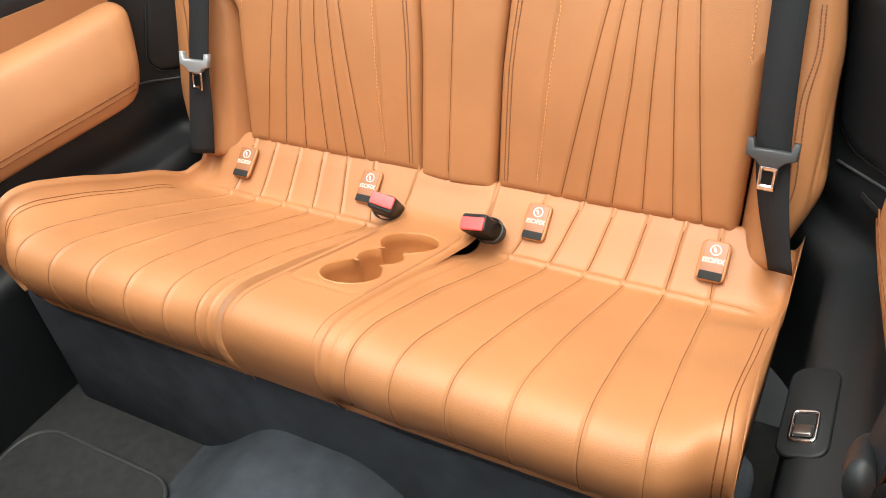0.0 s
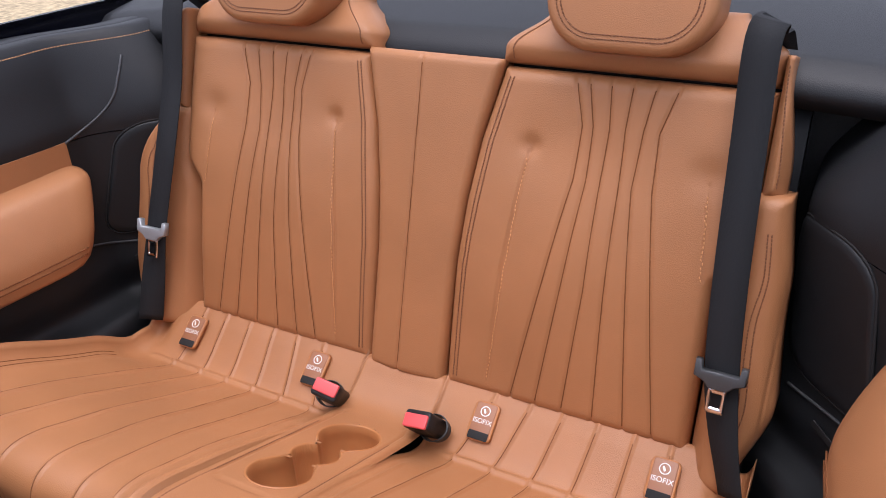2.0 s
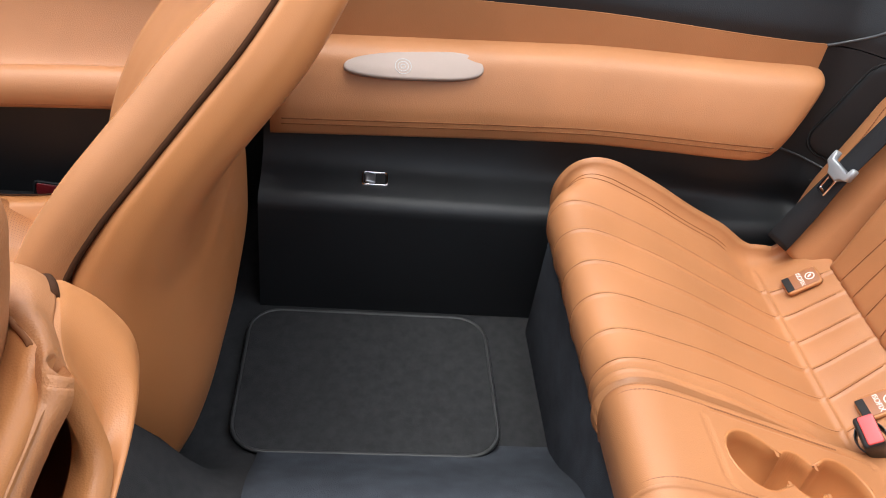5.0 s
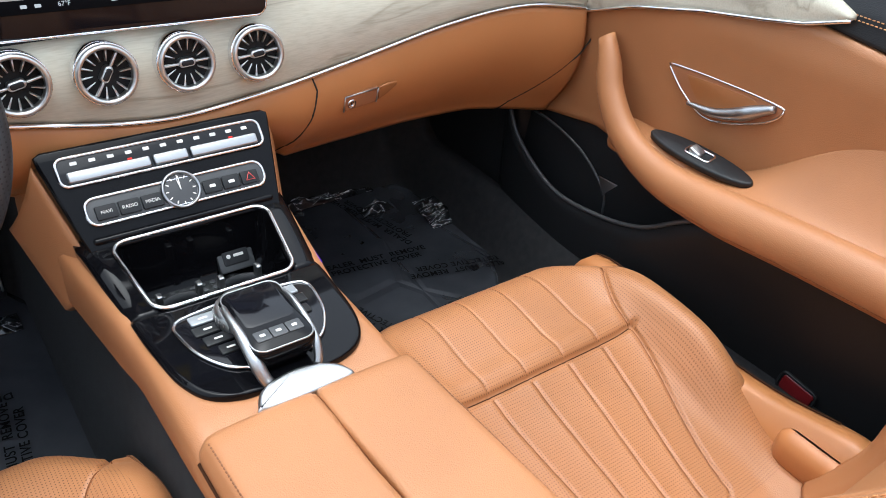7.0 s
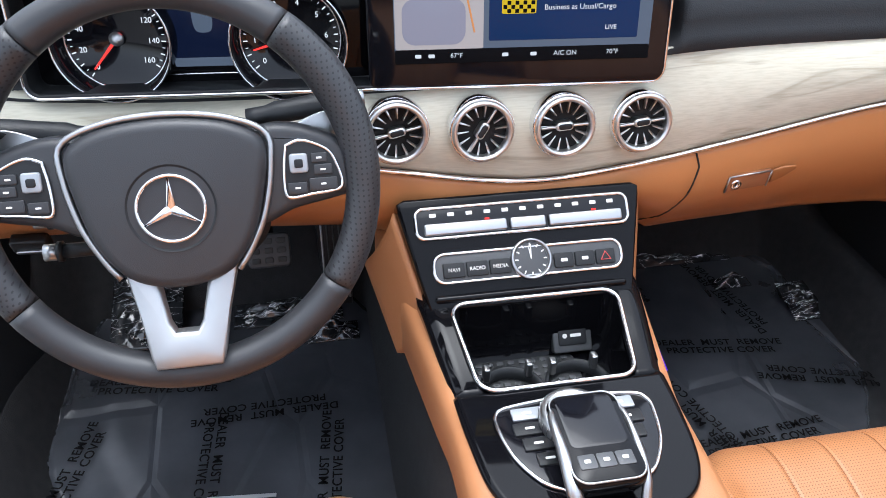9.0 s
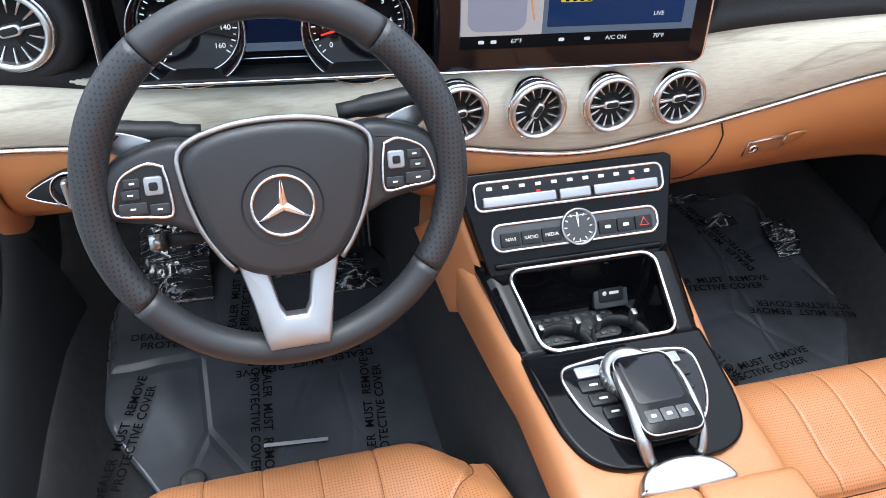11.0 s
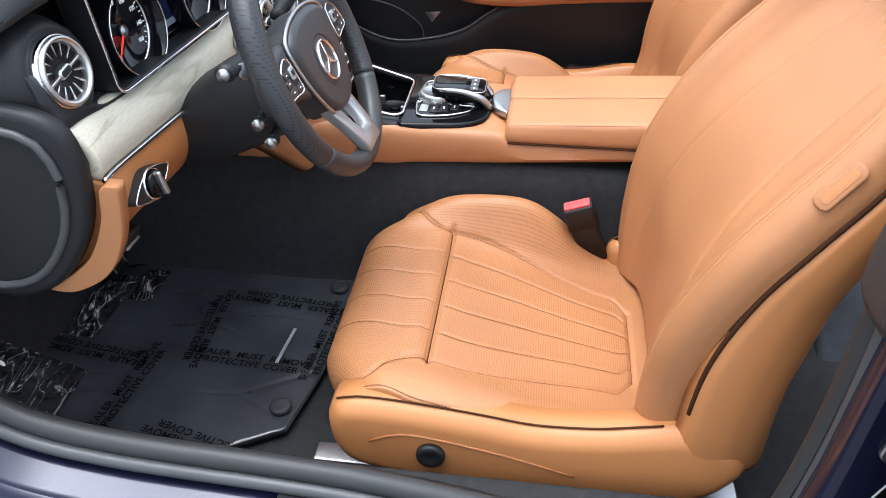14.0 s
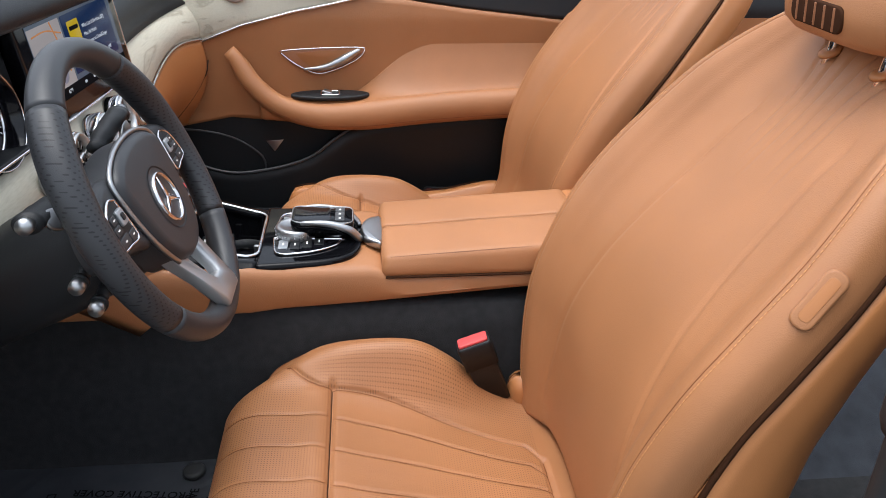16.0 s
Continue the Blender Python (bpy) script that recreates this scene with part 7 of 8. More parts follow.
pd = thing("pedal", (-0.215, 2.03, 0.02), "long black ribbed accelerator pedal standing on the floor", "pedal", "pedals")
mp_ = frame3(Vector((0, 0.045, 0.09)), Vector((0, -0.92, 0.38)), Vector((0, 0.38, 0.92)))
link("pad", *prism([(-0.026, -0.095), (0.026, -0.095), (0.032, 0.085), (0.022, 0.098), (-0.022, 0.098), (-0.032, 0.085)], 0.014, 0.004, mp_), BLKP, pd)
for k in range(5):
    link("rib", *box((0, 0, 0), (0.004, 0.165, 0.004), 0.0015, mp_ @ Matrix.Translation(((k - 2) * 0.011, 0, 0.0145))), SATIN if k in (0, 4) else RUBBER, pd)

# ---- passenger door ----
door = thing("passenger_door", (0, 0, 0), "closed passenger door trim in tan leather, wood and black", "car door", kind="structure")
DYS = np.linspace(0.62, 1.86, 90)
zlow = np.interp(DYS, [0.62, 0.9, 1.1, 1.3, 1.45, 1.6, 1.8, 1.86], [0.385, 0.375, 0.36, 0.31, 0.33, 0.345, 0.31, 0.30])
zbnd = np.interp(DYS, [0.62, 0.75, 1.0, 1.14, 1.26, 1.4, 1.55, 1.66, 1.86], [0.582, 0.594, 0.622, 0.642, 0.652, 0.64, 0.60, 0.545, 0.50])


def door_x(z):
    return float(np.interp(z, [-0.1, 0.1, 0.25, 0.36, 0.5, 0.6, 0.68, 0.74], [0.79, 0.772, 0.782, 0.792, 0.785, 0.775, 0.785, 0.81]))


def door_grid(a, b, n, off=0.0, bulge=0.0):
    P = np.zeros((n, len(DYS), 3))
    for j, t in enumerate(np.linspace(0, 1, n)):
        z = a + (b - a) * t
        P[j] = np.stack([[door_x(k) - off - bulge * math.sin(math.pi * t) for k in z], DYS, z], 1)
    return P


P = door_grid(np.full(90, -0.06), zlow + 0.01, 24)
link("lower_panel", *slab(P, P + np.array((0.04, 0, 0))), BLKP, door, "black plastic lower door panel")
P = door_grid(zlow, zbnd, 24, 0.006)
link("middle_panel", *slab(P, P + np.array((0.03, 0, 0))), TAN, door, "tan leather door panel")
sel_ = DYS < 1.30
P = door_grid(zbnd + 0.003, np.full(90, 0.742), 20, 0.002)[:, sel_]
up_ = link("upper_panel", *slab(P, P + np.array((0.03, 0, 0))), BLKL, door, "black leather door top with stitching")
link("door_rail", *tube([(0.835, y, 0.742) for y in np.linspace(0.62, 1.9, 12)], 0.035, 14, flat=0.5), BLKL, door)
for z in (0.672, 0.678):
    link("stitching", *stitches([(door_x(z) - 0.003, y, z) for y in np.linspace(0.64, 1.27, 50)], (-1, 0, 0.1), 0.006, 0.004, 0.0008), THREAD, up_)
# wood at the door's front
yw = np.linspace(1.20, 1.80, 60)
lo_ = np.interp(yw, [1.2, 1.26, 1.32, 1.42, 1.55, 1.66, 1.72, 1.8], [0.672, 0.650, 0.637, 0.618, 0.585, 0.543, 0.536, 0.535])
hi_ = np.interp(yw, [1.2, 1.26, 1.4, 1.6, 1.8], [0.678, 0.70, 0.725, 0.735, 0.735])
P = np.zeros((14, 60, 3))
for j, t in enumerate(np.linspace(0, 1, 14)):
    z = lo_ + (hi_ - lo_) * t
    P[j] = np.stack([[door_x(k) - 0.012 - 0.004 * math.sin(math.pi * t) for k in z], yw, z], 1)
dw = link("wood_trim", *slab(P, P + np.array((0.02, 0, 0))), WOOD, door, "pale grey ash wood door trim")
link("chrome_line", *tube(np.stack([[door_x(k) - 0.013 for k in lo_], yw, lo_ - 0.001], 1), 0.003, 8), CHROME, dw)
m = frame3(Vector((0.768, 1.40, 0.685)), Vector((-1, 0, 0.25)), Vector((0, 0, 1)))
sc = link("seat_controls", *prism(rr(0.11, 0.045, 0.018), 0.005, 0.003, m), SATIN, dw, "silver seat adjuster keys")
for x, w in ((-0.025, 0.05), (0.025, 0.03)):
    link("seat_key", *prism(rr(w, 0.014, 0.006), 0.007, 0.003, m @ Matrix.Translation((x, 0.004, 0.004))), CHROME, sc)
m = frame3(Vector((0.765, 1.56, 0.672)), Vector((-1, 0, 0.15)), Vector((0, 0, 1)))
link("tweeter", *lathe([(0.034, 0), (0.034, 0.004), (0.03, 0.007), (0.0, 0.009)], 36, m), ALU, dw, "round metal tweeter")
# shelf of the armrest, a scoop that runs out into the pull handle
P = np.zeros((24, 60, 3))
for i, y in enumerate(np.linspace(0.62, 1.345, 60)):
    fr = float(smooth01(1.33, 1.06, y))
    ztop = 0.392 + 0.158 * fr
    zend = 0.396 + 0.020 * fr + 0.012 * (1.26 - y) * fr
    for j, t in enumerate(np.linspace(0, 1, 24)):
        drop = 1 - (1 - t) ** 2.2
        P[j, i] = (0.782 - 0.082 * t - 0.004 * math.sin(math.pi * t), y, ztop + (zend - ztop) * drop + 0.006 * fr * groove(t, 0.08))
link("armrest_shelf", *slab(P, P + np.array((0.01, 0, -0.03))), TAN, door, "tan leather armrest shelf")
pts = spline([(0.752, 1.585, 0.525), (0.742, 1.562, 0.495), (0.728, 1.53, 0.445), (0.715, 1.47, 0.395), (0.706, 1.38, 0.368), (0.703, 1.27, 0.368), (0.703, 1.1, 0.384), (0.705, 0.9, 0.396), (0.708, 0.62, 0.405)], 70)
rad = np.interp(np.linspace(0, 1, 70), [0, 0.06, 0.2, 0.4, 1], [0.016, 0.024, 0.028, 0.038, 0.04])
rings = []
tan_ = np.gradient(pts, axis=0)
tan_ /= np.linalg.norm(tan_, axis=1, keepdims=True)
for q, t, r in zip(pts, tan_, rad):
    a = np.array((-1.0, 0, 0))
    b = np.cross(t, a)
    b /= np.linalg.norm(b)
    rings.append([q + r * (0.85 * math.cos(w) * a + math.sin(w) * b * 1.0) for w in np.linspace(0, 2 * math.pi, 22, endpoint=False)])
arm_ = link("armrest", *loft(rings), TAN, door, "tan leather pull handle and armrest")
for k in (-2,):
    w = 2 * math.pi * k / 22
    pp = [q + r * 1.01 * (0.85 * math.cos(-w) * np.array((-1.0, 0, 0)) + math.sin(-w) * np.cross(t, (-1.0, 0, 0))) for q, t, r in zip(pts, tan_, rad)]
    pp2 = [p for p in pp[6:]]
    link("stitching", *stitches(pp2, (-0.8, 0, -0.5), 0.0055, 0.0044, 0.0006), THREADD, arm_)
# switch pad
m = frame3(Vector((0.742, 1.340, 0.411)), Vector((-0.2, 0.0, 0.98)), Vector((0, 1, 0)))
o = [(0.024 * math.cos(a), 0.100 * math.sin(a)) for a in np.linspace(0, 2 * math.pi, 40, endpoint=False)]
pad = link("switch_pad", *prism(o, 0.01, 0.004, m @ Matrix.Translation((0, 0, -0.004))), BLKP, door, "black window switch pad")
link("switch_frame", *tube([tuple(m @ Vector((x, y, 0.007))) for x, y in rr(0.022, 0.046, 0.006)], 0.0022, 6, True), CHROME, pad)
link("window_switch", *box((0, 0, 0), (0.018, 0.022, 0.01), 0.003, m @ Matrix.Translation((0, 0.006, 0.009)) @ Matrix.Rotation(0.3, 4, "X")), SATIN, pad)
link("shelf_support", *box((0.755, 1.40, 0.375), (0.07, 0.24, 0.05), 0.015), TAN, door)
# door opener in its bowl
m = frame3(Vector((0.7785, 1.375, 0.508)), Vector((-1, 0, 0.1)), Vector((0, 0, 1)))
o = [tuple(p) for p in spline([(-0.086, 0.004), (-0.080, 0.010), (0.018, 0.016), (0.112, 0.017), (0.126, 0.010), (0.112, -0.008), (0.088, -0.022), (0.044, -0.040), (0.001, -0.047), (-0.050, -0.024), (-0.086, 0.004)], 80)[:-1]]
# the bowl is flat; two darker tans paint the shade of its hollow
bowl = link("opener_bowl", *prism(o, 0.003, 0.001, m), TAND, door, "door opener bowl with chrome frame")
link("bowl_frame", *tube([tuple(m @ Vector((x, y, 0.003))) for x, y in o], 0.0018, 8, True), CHROME, bowl)
link("bowl_shade", *prism([tuple(p) for p in spline([(-0.050, 0.004), (0.02, 0.009), (0.080, 0.009), (0.078, -0.006), (0.05, -0.022), (0.0, -0.034), (-0.03, -0.018), (-0.050, 0.004)], 40)[:-1]], 0.001, 0.0004, m @ Matrix.Translation((0, 0, 0.0028))), TANSHADE, bowl)
pts = spline([(-0.030, -0.036), (0.02, -0.032), (0.06, -0.018), (0.092, 0.0), (0.114, 0.012)], 30)
link("opener", *tube([tuple(m @ Vector((x, y, 0.009))) for x, y in pts], np.interp(np.linspace(0, 1, 30), [0, 0.35, 0.7, 1], [0.003, 0.008, 0.012, 0.006]), 12), SATIN, bowl, "silver door opener")
# map pocket lip and red lamp
pts = spline([(0.745, 1.80, 0.33), (0.735, 1.74, 0.262), (0.725, 1.62, 0.214), (0.722, 1.5, 0.222), (0.722, 1.40, 0.252), (0.730, 1.33, 0.300), (0.745, 1.26, 0.335), (0.750, 1.15, 0.350), (0.753, 0.95, 0.362), (0.756, 0.62, 0.372)], 80)
pk = np.zeros((10, 80, 3))
for j, t in enumerate(np.linspace(0, 1, 10)):
    pk[j] = pts + np.stack([0.03 * t ** 2 * np.ones(80), 0 * pts[:, 0], (-0.06 - pts[:, 2]) * t], 1)
po = link("map_pocket", *slab(pk, pk + np.array((0.006, 0, 0))), BLKP, door, "black map pocket")
link("pocket_lip", *tube(pts[:48], 0.004, 8), GRYP, po)
m = frame3(Vector((0.7165, 1.486, 0.290)), Vector((-1, 0, 0.1)), Vector((0, 0, 1)))
link("triangle_badge", *prism([(-0.022, 0.010), (0.022, 0.013), (-0.002, -0.017)], 0.003, 0.001, m), SATIN, door, "small silver triangle badge")
link("speaker_edge", *tube(spline([(0.766, 1.79, 0.315), (0.764, 1.70, 0.318), (0.764, 1.60, 0.295), (0.764, 1.53, 0.245), (0.764, 1.52, 0.20)], 24), 0.0025, 6), GRYP, door)
m = frame3(Vector((0.7565, 1.065, 0.128)), Vector((-1, 0, 0.15)), Vector((0, -0.1, 1)))
link("warning_lamp", *prism(rr(0.055, 0.026, 0.006), 0.004, 0.002, m), REDD, door, "dark red door warning lamp")
link("lamp_frame", *tube([tuple(m @ Vector((x, y, 0.002))) for x, y in rr(0.062, 0.032, 0.008)], 0.003, 6, True), BLKP, door)
# sill on the passenger side
v, f = box((0.76, 1.2, 0.02), (0.06, 1.5, 0.07), 0.02)
tagged(link("sill_right", v, f, GRYP), "grey sill edge below the passenger door", "sill", kind="structure")
v, f = box((0.79, 0.60, 0.33), (0.10, 0.035, 0.85), 0.012)
tagged(link("pillar_right", v, f, BLKP), "black pillar behind the passenger door", "pillar", kind="structure")

# ---- driver's door opening ----
SEAL = spline([(2.06, 0.62), (2.02, 0.44), (1.95, 0.31), (1.866, 0.232), (1.719, 0.196), (1.4, 0.172), (1.15, 0.128), (0.99, 0.094), (0.915, 0.092), (0.862, 0.122), (0.832, 0.19), (0.815, 0.32), (0.808, 0.46), (0.806, 0.6), (0.80, 0.74)], 140)
ys_ = np.array([p[0] for p in SEAL])
pts = np.stack([np.full(140, -0.800), SEAL[:, 0], SEAL[:, 1]], 1)
sl = link("door_seal", *tube(pts, 0.017, 14, up=(1, 0, 0)), RUBBER)
tagged(sl, "black rubber door seal round the driver opening", "door seal", kind="structure")
pts2 = pts.copy()
pts2[:, 0] = -0.822
pts2[:, 2] -= 0.012 * np.array([1 if 0.86 < y < 1.98 else 0 for y in ys_])
tagged(link("door_seal", *tube(pts2, 0.010, 10, up=(1, 0, 0)), GRYP), "grey outer lip of the driver door seal", "door seal", kind="structure")
low_ = SEAL[(SEAL[:, 0] > 0.90) & (SEAL[:, 1] < 0.3)]
order = np.argsort(low_[:, 0])
low_ = low_[order]
P = np.zeros((14, len(low_), 3))
for j, t in enumerate(np.linspace(0, 1, 14)):
    P[j] = np.stack([np.full(len(low_), -0.795 + 0.105 * t), low_[:, 0], (low_[:, 1] - 0.004) * (1 - t ** 2.2) - 0.012 * t], 1)
si = link("sill_left", *slab(P, P - np.array((0, 0, 0.03))), BLKP)
tagged(si, "black plastic sill cover in the driver opening", "sill", kind="structure")
for part_, mat_ in ((low_[low_[:, 0] < 1.50], 0), (low_[low_[:, 0] > 1.48], 1)):
    P = np.zeros((10, len(part_), 3))
    for j, t in enumerate(np.linspace(0, 1, 10)):
        P[j] = np.stack([np.full(len(part_), -0.80 - 0.075 * t), part_[:, 0], part_[:, 1] - 0.022 - 0.02 * t + (0.0025 * (j % 2) if mat_ == 0 else -0.001)], 1)
    if mat_ == 0:
        tagged(link("sill_scuff_plate", *slab(P, P - np.array((0, 0, 0.02))), BLKP, smooth=False), "ribbed black scuff plate on the sill", "scuff plate", kind="structure")
    else:
        tagged(link("sill_flange", *slab(P, P - np.array((0, 0, 0.02))), PAINT), "dark blue painted flange of the door opening", "car body", kind="structure")
P = np.zeros((16, len(low_), 3))
for j, t in enumerate(np.linspace(0, 1, 16)):
    P[j] = np.stack([np.full(len(low_), -0.872 - 0.07 * math.sin(t * math.pi / 2)), low_[:, 0], low_[:, 1] - 0.043 - (0.30 + low_[:, 1] * 0.6) * (1 - math.cos(t * math.pi / 2))], 1)
tagged(link("rocker_panel", *slab(P, P + np.array((0.02, 0, 0))), PAINT), "dark blue painted rocker panel", "car body", kind="structure")
m = frame3(Vector((-0.845, 1.30, 0.12)), Vector((-0.2, -0.1, 1)), Vector((0, 1, 0)))
# pillar behind the opening, painted, with striker and labels
o = [(0.80, 0.74), (0.815, 0.46), (0.825, 0.30), (0.845, 0.18), (0.89, 0.10), (0.90, -0.05), (0.45, -0.05), (0.45, 0.76)]
o = spline(o + [o[0]], 80)[:-1]
mp_ = frame3(Vector((-0.80, 0, 0)), Vector((-1, 0, 0)), Vector((0, 0, 1)))
inv = mp_.inverted()
pil = link("pillar_left", *prism([tuple((inv @ Vector((0, y, z)))[:2]) for y, z in o], 0.066, 0.012, mp_ @ Matrix.Translation((0, 0, 0.0))), PAINT)
tagged(pil, "dark blue painted door pillar with striker and labels", "pillar", kind="structure")
m = frame3(Vector((-0.868, 0.762, 0.42)), Vector((-1, 0, 0)), Vector((0, -0.2, 1)))
st = link("striker_plate", *prism(rr(0.045, 0.085, 0.014), 0.006, 0.003, m), SATIN, pil, "steel door striker")
for y in (-0.028, 0.028):
    link("striker_bolt", *lathe([(0.010, 0), (0.010, 0.004), (0.006, 0.006), (0.0, 0.006)], 6, m @ Matrix.Translation((-0.008, y, 0.006))), SATIN, st)
pts = [tuple(m @ Vector(p)) for p in spline([(0.012, 0.024, 0.004), (0.013, 0.022, 0.03), (0.013, 0.0, 0.042), (0.013, -0.022, 0.03), (0.012, -0.024, 0.004)], 24)]
link("striker_loop", *tube(pts, 0.0055, 10), SATIN, st)
m = frame3(Vector((-0.8665, 0.790, 0.195)), Vector((-1, 0, 0)), Vector((0, -0.36, 0.93)))
lab = link("pillar_label", *prism(rr(0.070, 0.098, 0.002), 0.0008, 0.0003, m), PAPER, pil, "white pillar label with yellow band")
link("label_band", *prism(rr(0.012, 0.078, 0.001), 0.0004, 0.0001, m @ Matrix.Translation((-0.027, 0.006, 0.0008))), YELLOW, lab)
link("label_block", *prism(rr(0.026, 0.034, 0.001), 0.0004, 0.0001, m @ Matrix.Translation((0.018, 0.006, 0.0008))), INK, lab)
link("label_patch", *prism(rr(0.020, 0.026, 0.001), 0.0004, 0.0001, m @ Matrix.Translation((0.018, 0.006, 0.0012))), YELLOW, lab)
for k in range(5):
    link("label_line", *prism(rr(0.0016, 0.050 - 0.012 * (k % 2), 0.0003), 0.0003, 0.0001, m @ Matrix.Translation((-0.014 + 0.0045 * k, 0.004, 0.0008))), INK, lab)
m = frame3(Vector((-0.8665, 0.758, 0.298)), Vector((-1, 0, 0)), Vector((0, -0.34, 0.94)))
lab = link("pillar_label", *prism(rr(0.044, 0.105, 0.002), 0.0008, 0.0003, m), PAPER, pil, "white pillar label with dark bars")
link("label_bar", *prism(rr(0.016, 0.100, 0.0005), 0.0003, 0.0001, m @ Matrix.Translation((-0.012, 0, 0.0008))), INK, lab)
for k in range(4):
    link("label_bar", *prism(rr(0.0022, 0.085 - 0.02 * (k % 2), 0.0003), 0.0003, 0.0001, m @ Matrix.Translation((0.001 + 0.0052 * k, 0, 0.0008))), INK, lab)
m = frame3(Vector((-0.8665, 0.741, 0.365)), Vector((-1, 0, 0)), Vector((0, -0.34, 0.94)))
lab = link("pillar_label", *prism(rr(0.026, 0.026, 0.002), 0.0008, 0.0003, m), PAPER, pil, "small square white pillar label")
rings = []
for k, (z, ya_, yb_, xo) in enumerate(((0.548, 0.700, 0.822, 0.876), (0.544, 0.690, 0.832, 0.884), (0.56, 0.688, 0.838, 0.888), (0.60, 0.686, 0.838, 0.888), (0.645, 0.684, 0.834, 0.886), (0.68, 0.682, 0.824, 0.882), (0.704, 0.680, 0.806, 0.874), (0.722, 0.676, 0.772, 0.86), (0.732, 0.68, 0.74, 0.845))):
    c, hy, hx = (ya_ + yb_) / 2, (yb_ - ya_) / 2, (xo - 0.775) / 2
    ring = []
    for a in np.linspace(0, 2 * math.pi, 120, endpoint=False):
        wrinkle = 1 + 0.05 * math.sin(11 * a + 0.5 * k) + 0.03 * math.sin(23 * a - 0.4 * k)
        ring.append((-0.775 - hx + hx * np.sign(math.cos(a)) * abs(math.cos(a)) ** 0.5 * wrinkle, c + hy * np.sign(math.sin(a)) * abs(math.sin(a)) ** 0.5, z - 0.02 * (math.sin(a) < -0.3) * (k < 3)))
    rings.append(ring)
tagged(link("pillar_cap", *loft(rings), RUBBER), "black draped rubber cap on top of the pillar", "pillar cap", kind="structure")
v, f = box((-0.815, 2.04, 0.32), (0.13, 0.16, 0.80), 0.04)
tagged(link("front_pillar", v, f, GRYP), "dark grey front pillar beside the dashboard", "pillar", kind="structure")
v, f = box((-0.765, 2.10, 0.16), (0.05, 0.34, 0.42), 0.025)
tagged(link("kick_panel", v, f, BLKP), "black kick panel in the driver footwell", "side panel", kind="structure")
v, f = box((0.79, 1.98, 0.2), (0.06, 0.42, 0.6), 0.025)
tagged(link("kick_panel", v, f, BLKP), "black kick panel in the passenger footwell", "side panel", kind="structure")


# ---- floor mats under printed film ----
def mat_set(outline, name, label, texts, brand, folds):
    mt = thing("floor_mat", (0, 0, 0), "black carpet floor mat in the " + label, "floor mat", "floor mats")
    o = spline(list(outline) + [outline[0]], 240)[:-1]
    ya, yb = o[:, 1].min() + 0.002, o[:, 1].max() - 0.002
    nx_ = np.roll(o, -1, 0)

    def sheet_of(grow, top):
        """Rows of points across the outline, with a height for each."""
        G = np.zeros((70, 50, 3))
        for j, t in enumerate(np.linspace(0, 1, 70)):
            y = ya + (yb - ya) * t
            hit_ = (o[:, 1] - y) * (nx_[:, 1] - y) <= 0
            k = (y - o[hit_, 1]) / (nx_[hit_, 1] - o[hit_, 1] + 1e-12)
            cut = o[hit_, 0] + k * (nx_[hit_, 0] - o[hit_, 0])
            for i, u in enumerate(np.linspace(0, 1, 50)):
                x = cut.min() - grow + (cut.max() - cut.min() + 2 * grow) * u
                G[j, i] = (x, y, top(x, y, min(u, 1 - u), min(t, 1 - t)))
        return G
    G = sheet_of(0.0, lambda x, y, u, t: 0.007 - 0.003 * (min(u, t) < 0.01))
    link("mat", *slab(G, G - np.array((0, 0, 0.011))), CARPET, mt)
    link("edge_binding", *tube([(x, y, 0.005) for x, y in o], 0.004, 6, True), RUBBER, mt)
    fm = thing("protective_film", (0, 0, 0), "clear printed plastic film lying wrinkled on the " + label + " mat", "plastic cover", "protective covers")
    G = sheet_of(0.006, lambda x, y, u, t: 0.0125 + 0.0018 * noise.noise(Vector((x * 9, y * 9, 1))) + 0.0016 * noise.noise(Vector((x * 22 + y * 8, y * 5, 4))) + 0.007 * float(smooth01(0.05, 0.0, min(u, t))) * abs(noise.noise(Vector((x * 30, y * 30, 2)))))
    sheet_ = link("film", *slab(G, G - np.array((0, 0, 0.0008))), FILM, fm)
    for x, y, a, s, body in texts:
        z = 0.0182
        writing("wording", body, s, Matrix.Translation((x, y, z)) @ Matrix.Rotation(radians(a), 4, "Z"), INK, sheet_, 0.0001, spacing=1.05, bold=0.0003)
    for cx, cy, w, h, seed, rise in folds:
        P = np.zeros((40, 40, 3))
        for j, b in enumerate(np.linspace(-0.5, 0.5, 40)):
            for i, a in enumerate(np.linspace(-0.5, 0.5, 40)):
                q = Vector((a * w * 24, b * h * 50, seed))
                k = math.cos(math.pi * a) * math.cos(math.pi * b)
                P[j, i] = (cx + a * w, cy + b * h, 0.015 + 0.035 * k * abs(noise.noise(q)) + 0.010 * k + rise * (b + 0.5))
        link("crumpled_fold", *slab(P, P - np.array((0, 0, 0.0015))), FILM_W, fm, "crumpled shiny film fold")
    if brand:
        x, y, a = brand
        link("woven_badge", *box((0, 0, 0), (0.100, 0.0065, 0.002), 0.0008, Matrix.Translation((x, y, 0.0185)) @ Matrix.Rotation(radians(a), 4, "Z")), SILVERP, mt, "small pale woven badge bar")
    return mt


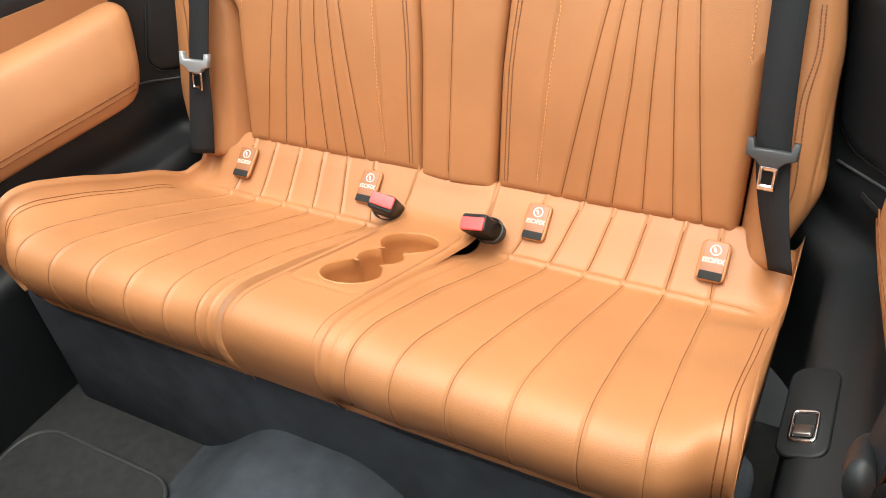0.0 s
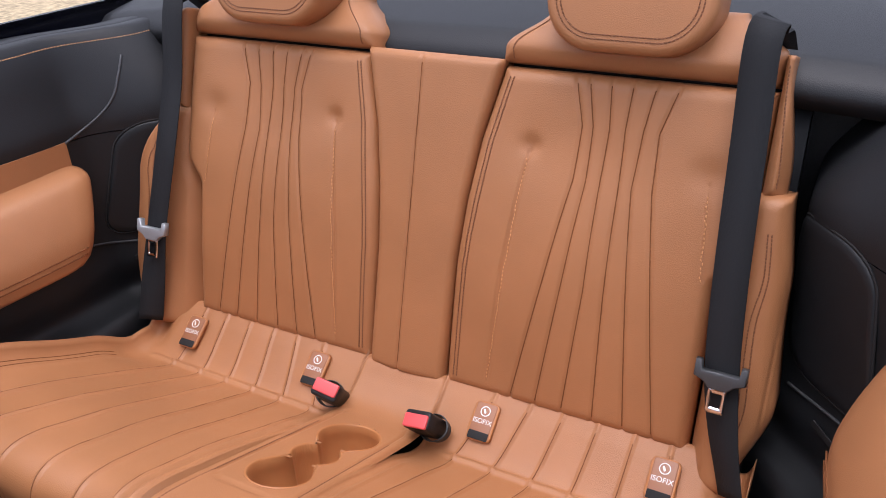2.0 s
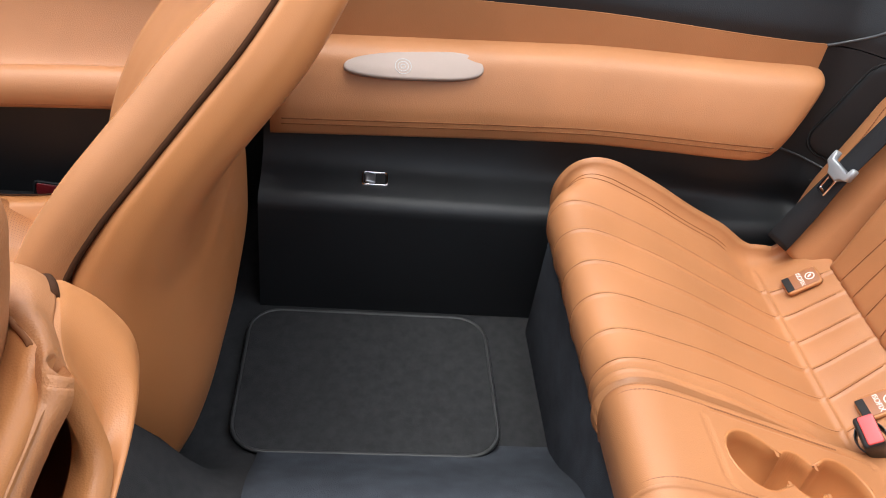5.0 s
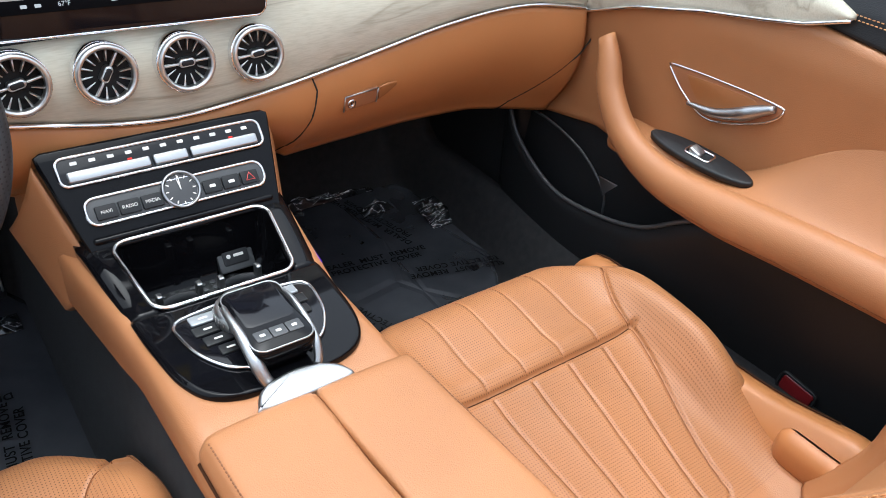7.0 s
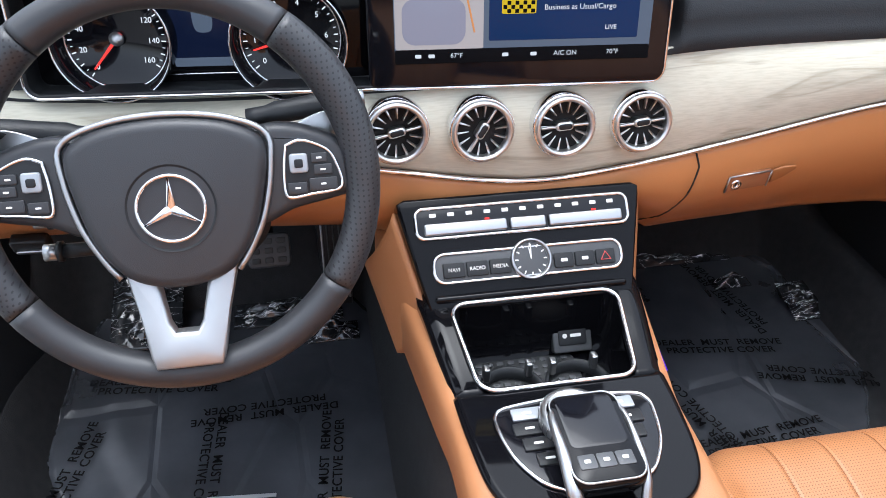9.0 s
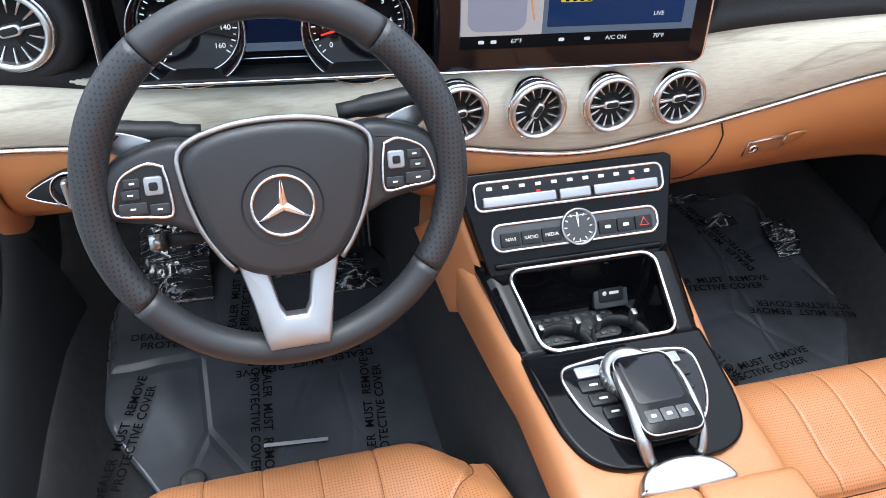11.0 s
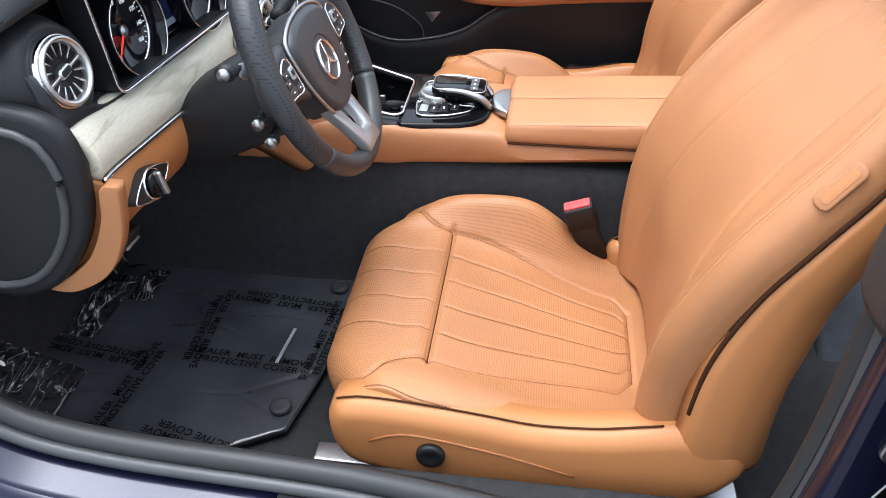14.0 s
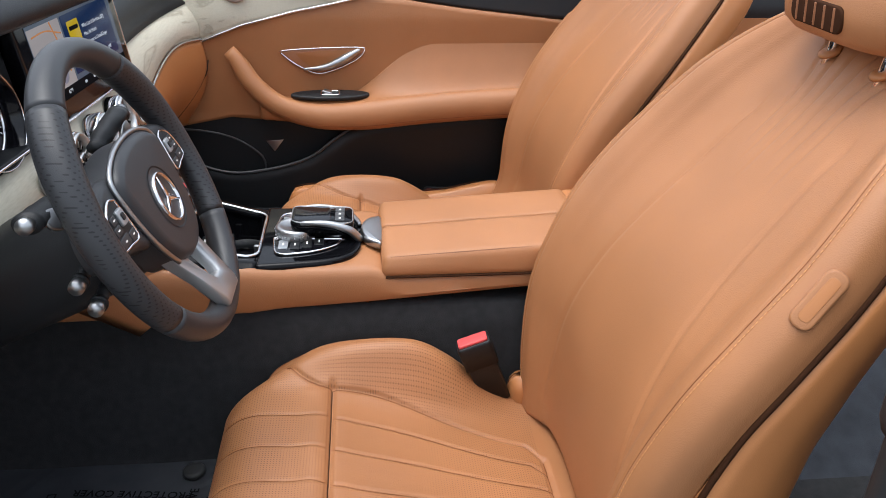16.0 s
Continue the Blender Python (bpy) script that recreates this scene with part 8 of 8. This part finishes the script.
A2 = "DEALER  MUST  REMOVE\nPROTECTIVE COVER"
mat_set([(-0.585, 1.565), (-0.40, 1.535), (-0.16, 1.535), (-0.155, 1.75), (-0.17, 2.02), (-0.30, 2.12), (-0.58, 2.14), (-0.665, 1.98), (-0.675, 1.75)], "driver", "driver footwell",
        [(-0.527, 1.872, -7, 0.0205, A2), (-0.437, 1.677, -94, 0.0205, A2), (-0.353, 1.790, 181, 0.0205, A2), (-0.256, 1.652, 84, 0.0205, A2), (-0.359, 1.548, -4, 0.0205, A2), (-0.445, 1.985, 82, 0.0205, A2), (-0.640, 1.69, 75, 0.0205, A2)], (-0.388, 1.621, -5), [(-0.560, 2.085, 0.125, 0.23, 1.0, 0.09), (-0.31, 2.035, 0.20, 0.07, 7.0, 0.0), (-0.235, 1.965, 0.10, 0.05, 2.0, 0.0)])
mat_set([(0.585, 1.565), (0.40, 1.535), (0.16, 1.535), (0.155, 1.75), (0.17, 2.02), (0.40, 2.16), (0.62, 2.12), (0.70, 1.98), (0.685, 1.75)], "passenger", "passenger footwell",
        [(0.45, 1.81, -8, 0.0205, A2), (0.53, 1.945, 105, 0.0205, A2), (0.60, 1.71, 165, 0.0205, A2), (0.34, 1.67, 110, 0.0205, A2), (0.28, 1.93, 100, 0.0205, A2), (0.42, 1.60, 5, 0.0205, A2)], None, [(0.40, 2.075, 0.40, 0.030, 3.0, 0.0), (0.24, 2.02, 0.09, 0.10, 9.0, 0.02), (0.665, 1.90, 0.07, 0.09, 5.0, 0.02), (0.56, 1.985, 0.08, 0.03, 6.0, 0.0)])
for x, y in ((-0.545, 1.585), (-0.20, 1.56)):
    fs = thing("mat_fastener", (x, y, 0.016), "round black mat fastener", "fastener", "mat fasteners")
    link("knob", *lathe([(0.019, 0), (0.019, 0.006), (0.016, 0.009), (0.008, 0.007), (0.0, 0.007)], 28, Matrix.Translation((0, 0, 0))), RUBBER, fs)
# rear mat
rm = thing("rear_floor_mat", (0, 0, 0), "black carpet mat in the rear passenger footwell", "floor mat")
link("mat", *prism([(x + 0.40, y + 0.42) for x, y in rr(0.34, 0.46, 0.06, 6)], 0.012, 0.005, Matrix.Translation((0, 0, -0.004))), CARPET, rm)
link("edge_binding", *tube([(x + 0.40, y + 0.42, 0.006) for x, y in rr(0.34, 0.46, 0.06, 6)], 0.004, 6, True), RUBBER, rm)

# ---- belt feeder behind the driver seat ----
bf = thing("belt_feeder", (0, 0, 0), "black plastic belt feeder arm with webbing through its slot", "belt feeder")
pts = spline([(-0.690, 0.05, 0.38), (-0.672, 0.10, 0.43), (-0.660, 0.15, 0.48), (-0.656, 0.19, 0.505)], 20)
link("arm", *tube(pts, np.interp(np.linspace(0, 1, 20), [0, 0.6, 1], [0.020, 0.026, 0.018]), 16, False, 0.6, (1, 0, 0)), BLKP, bf)
link("webbing", *ribbon(spline([(-0.690, 0.10, 0.24), (-0.672, 0.13, 0.40), (-0.664, 0.16, 0.50), (-0.690, 0.12, 0.70)], 30), 0.046, 0.0014, (1, 0.2, 0.1)), BELT, bf)
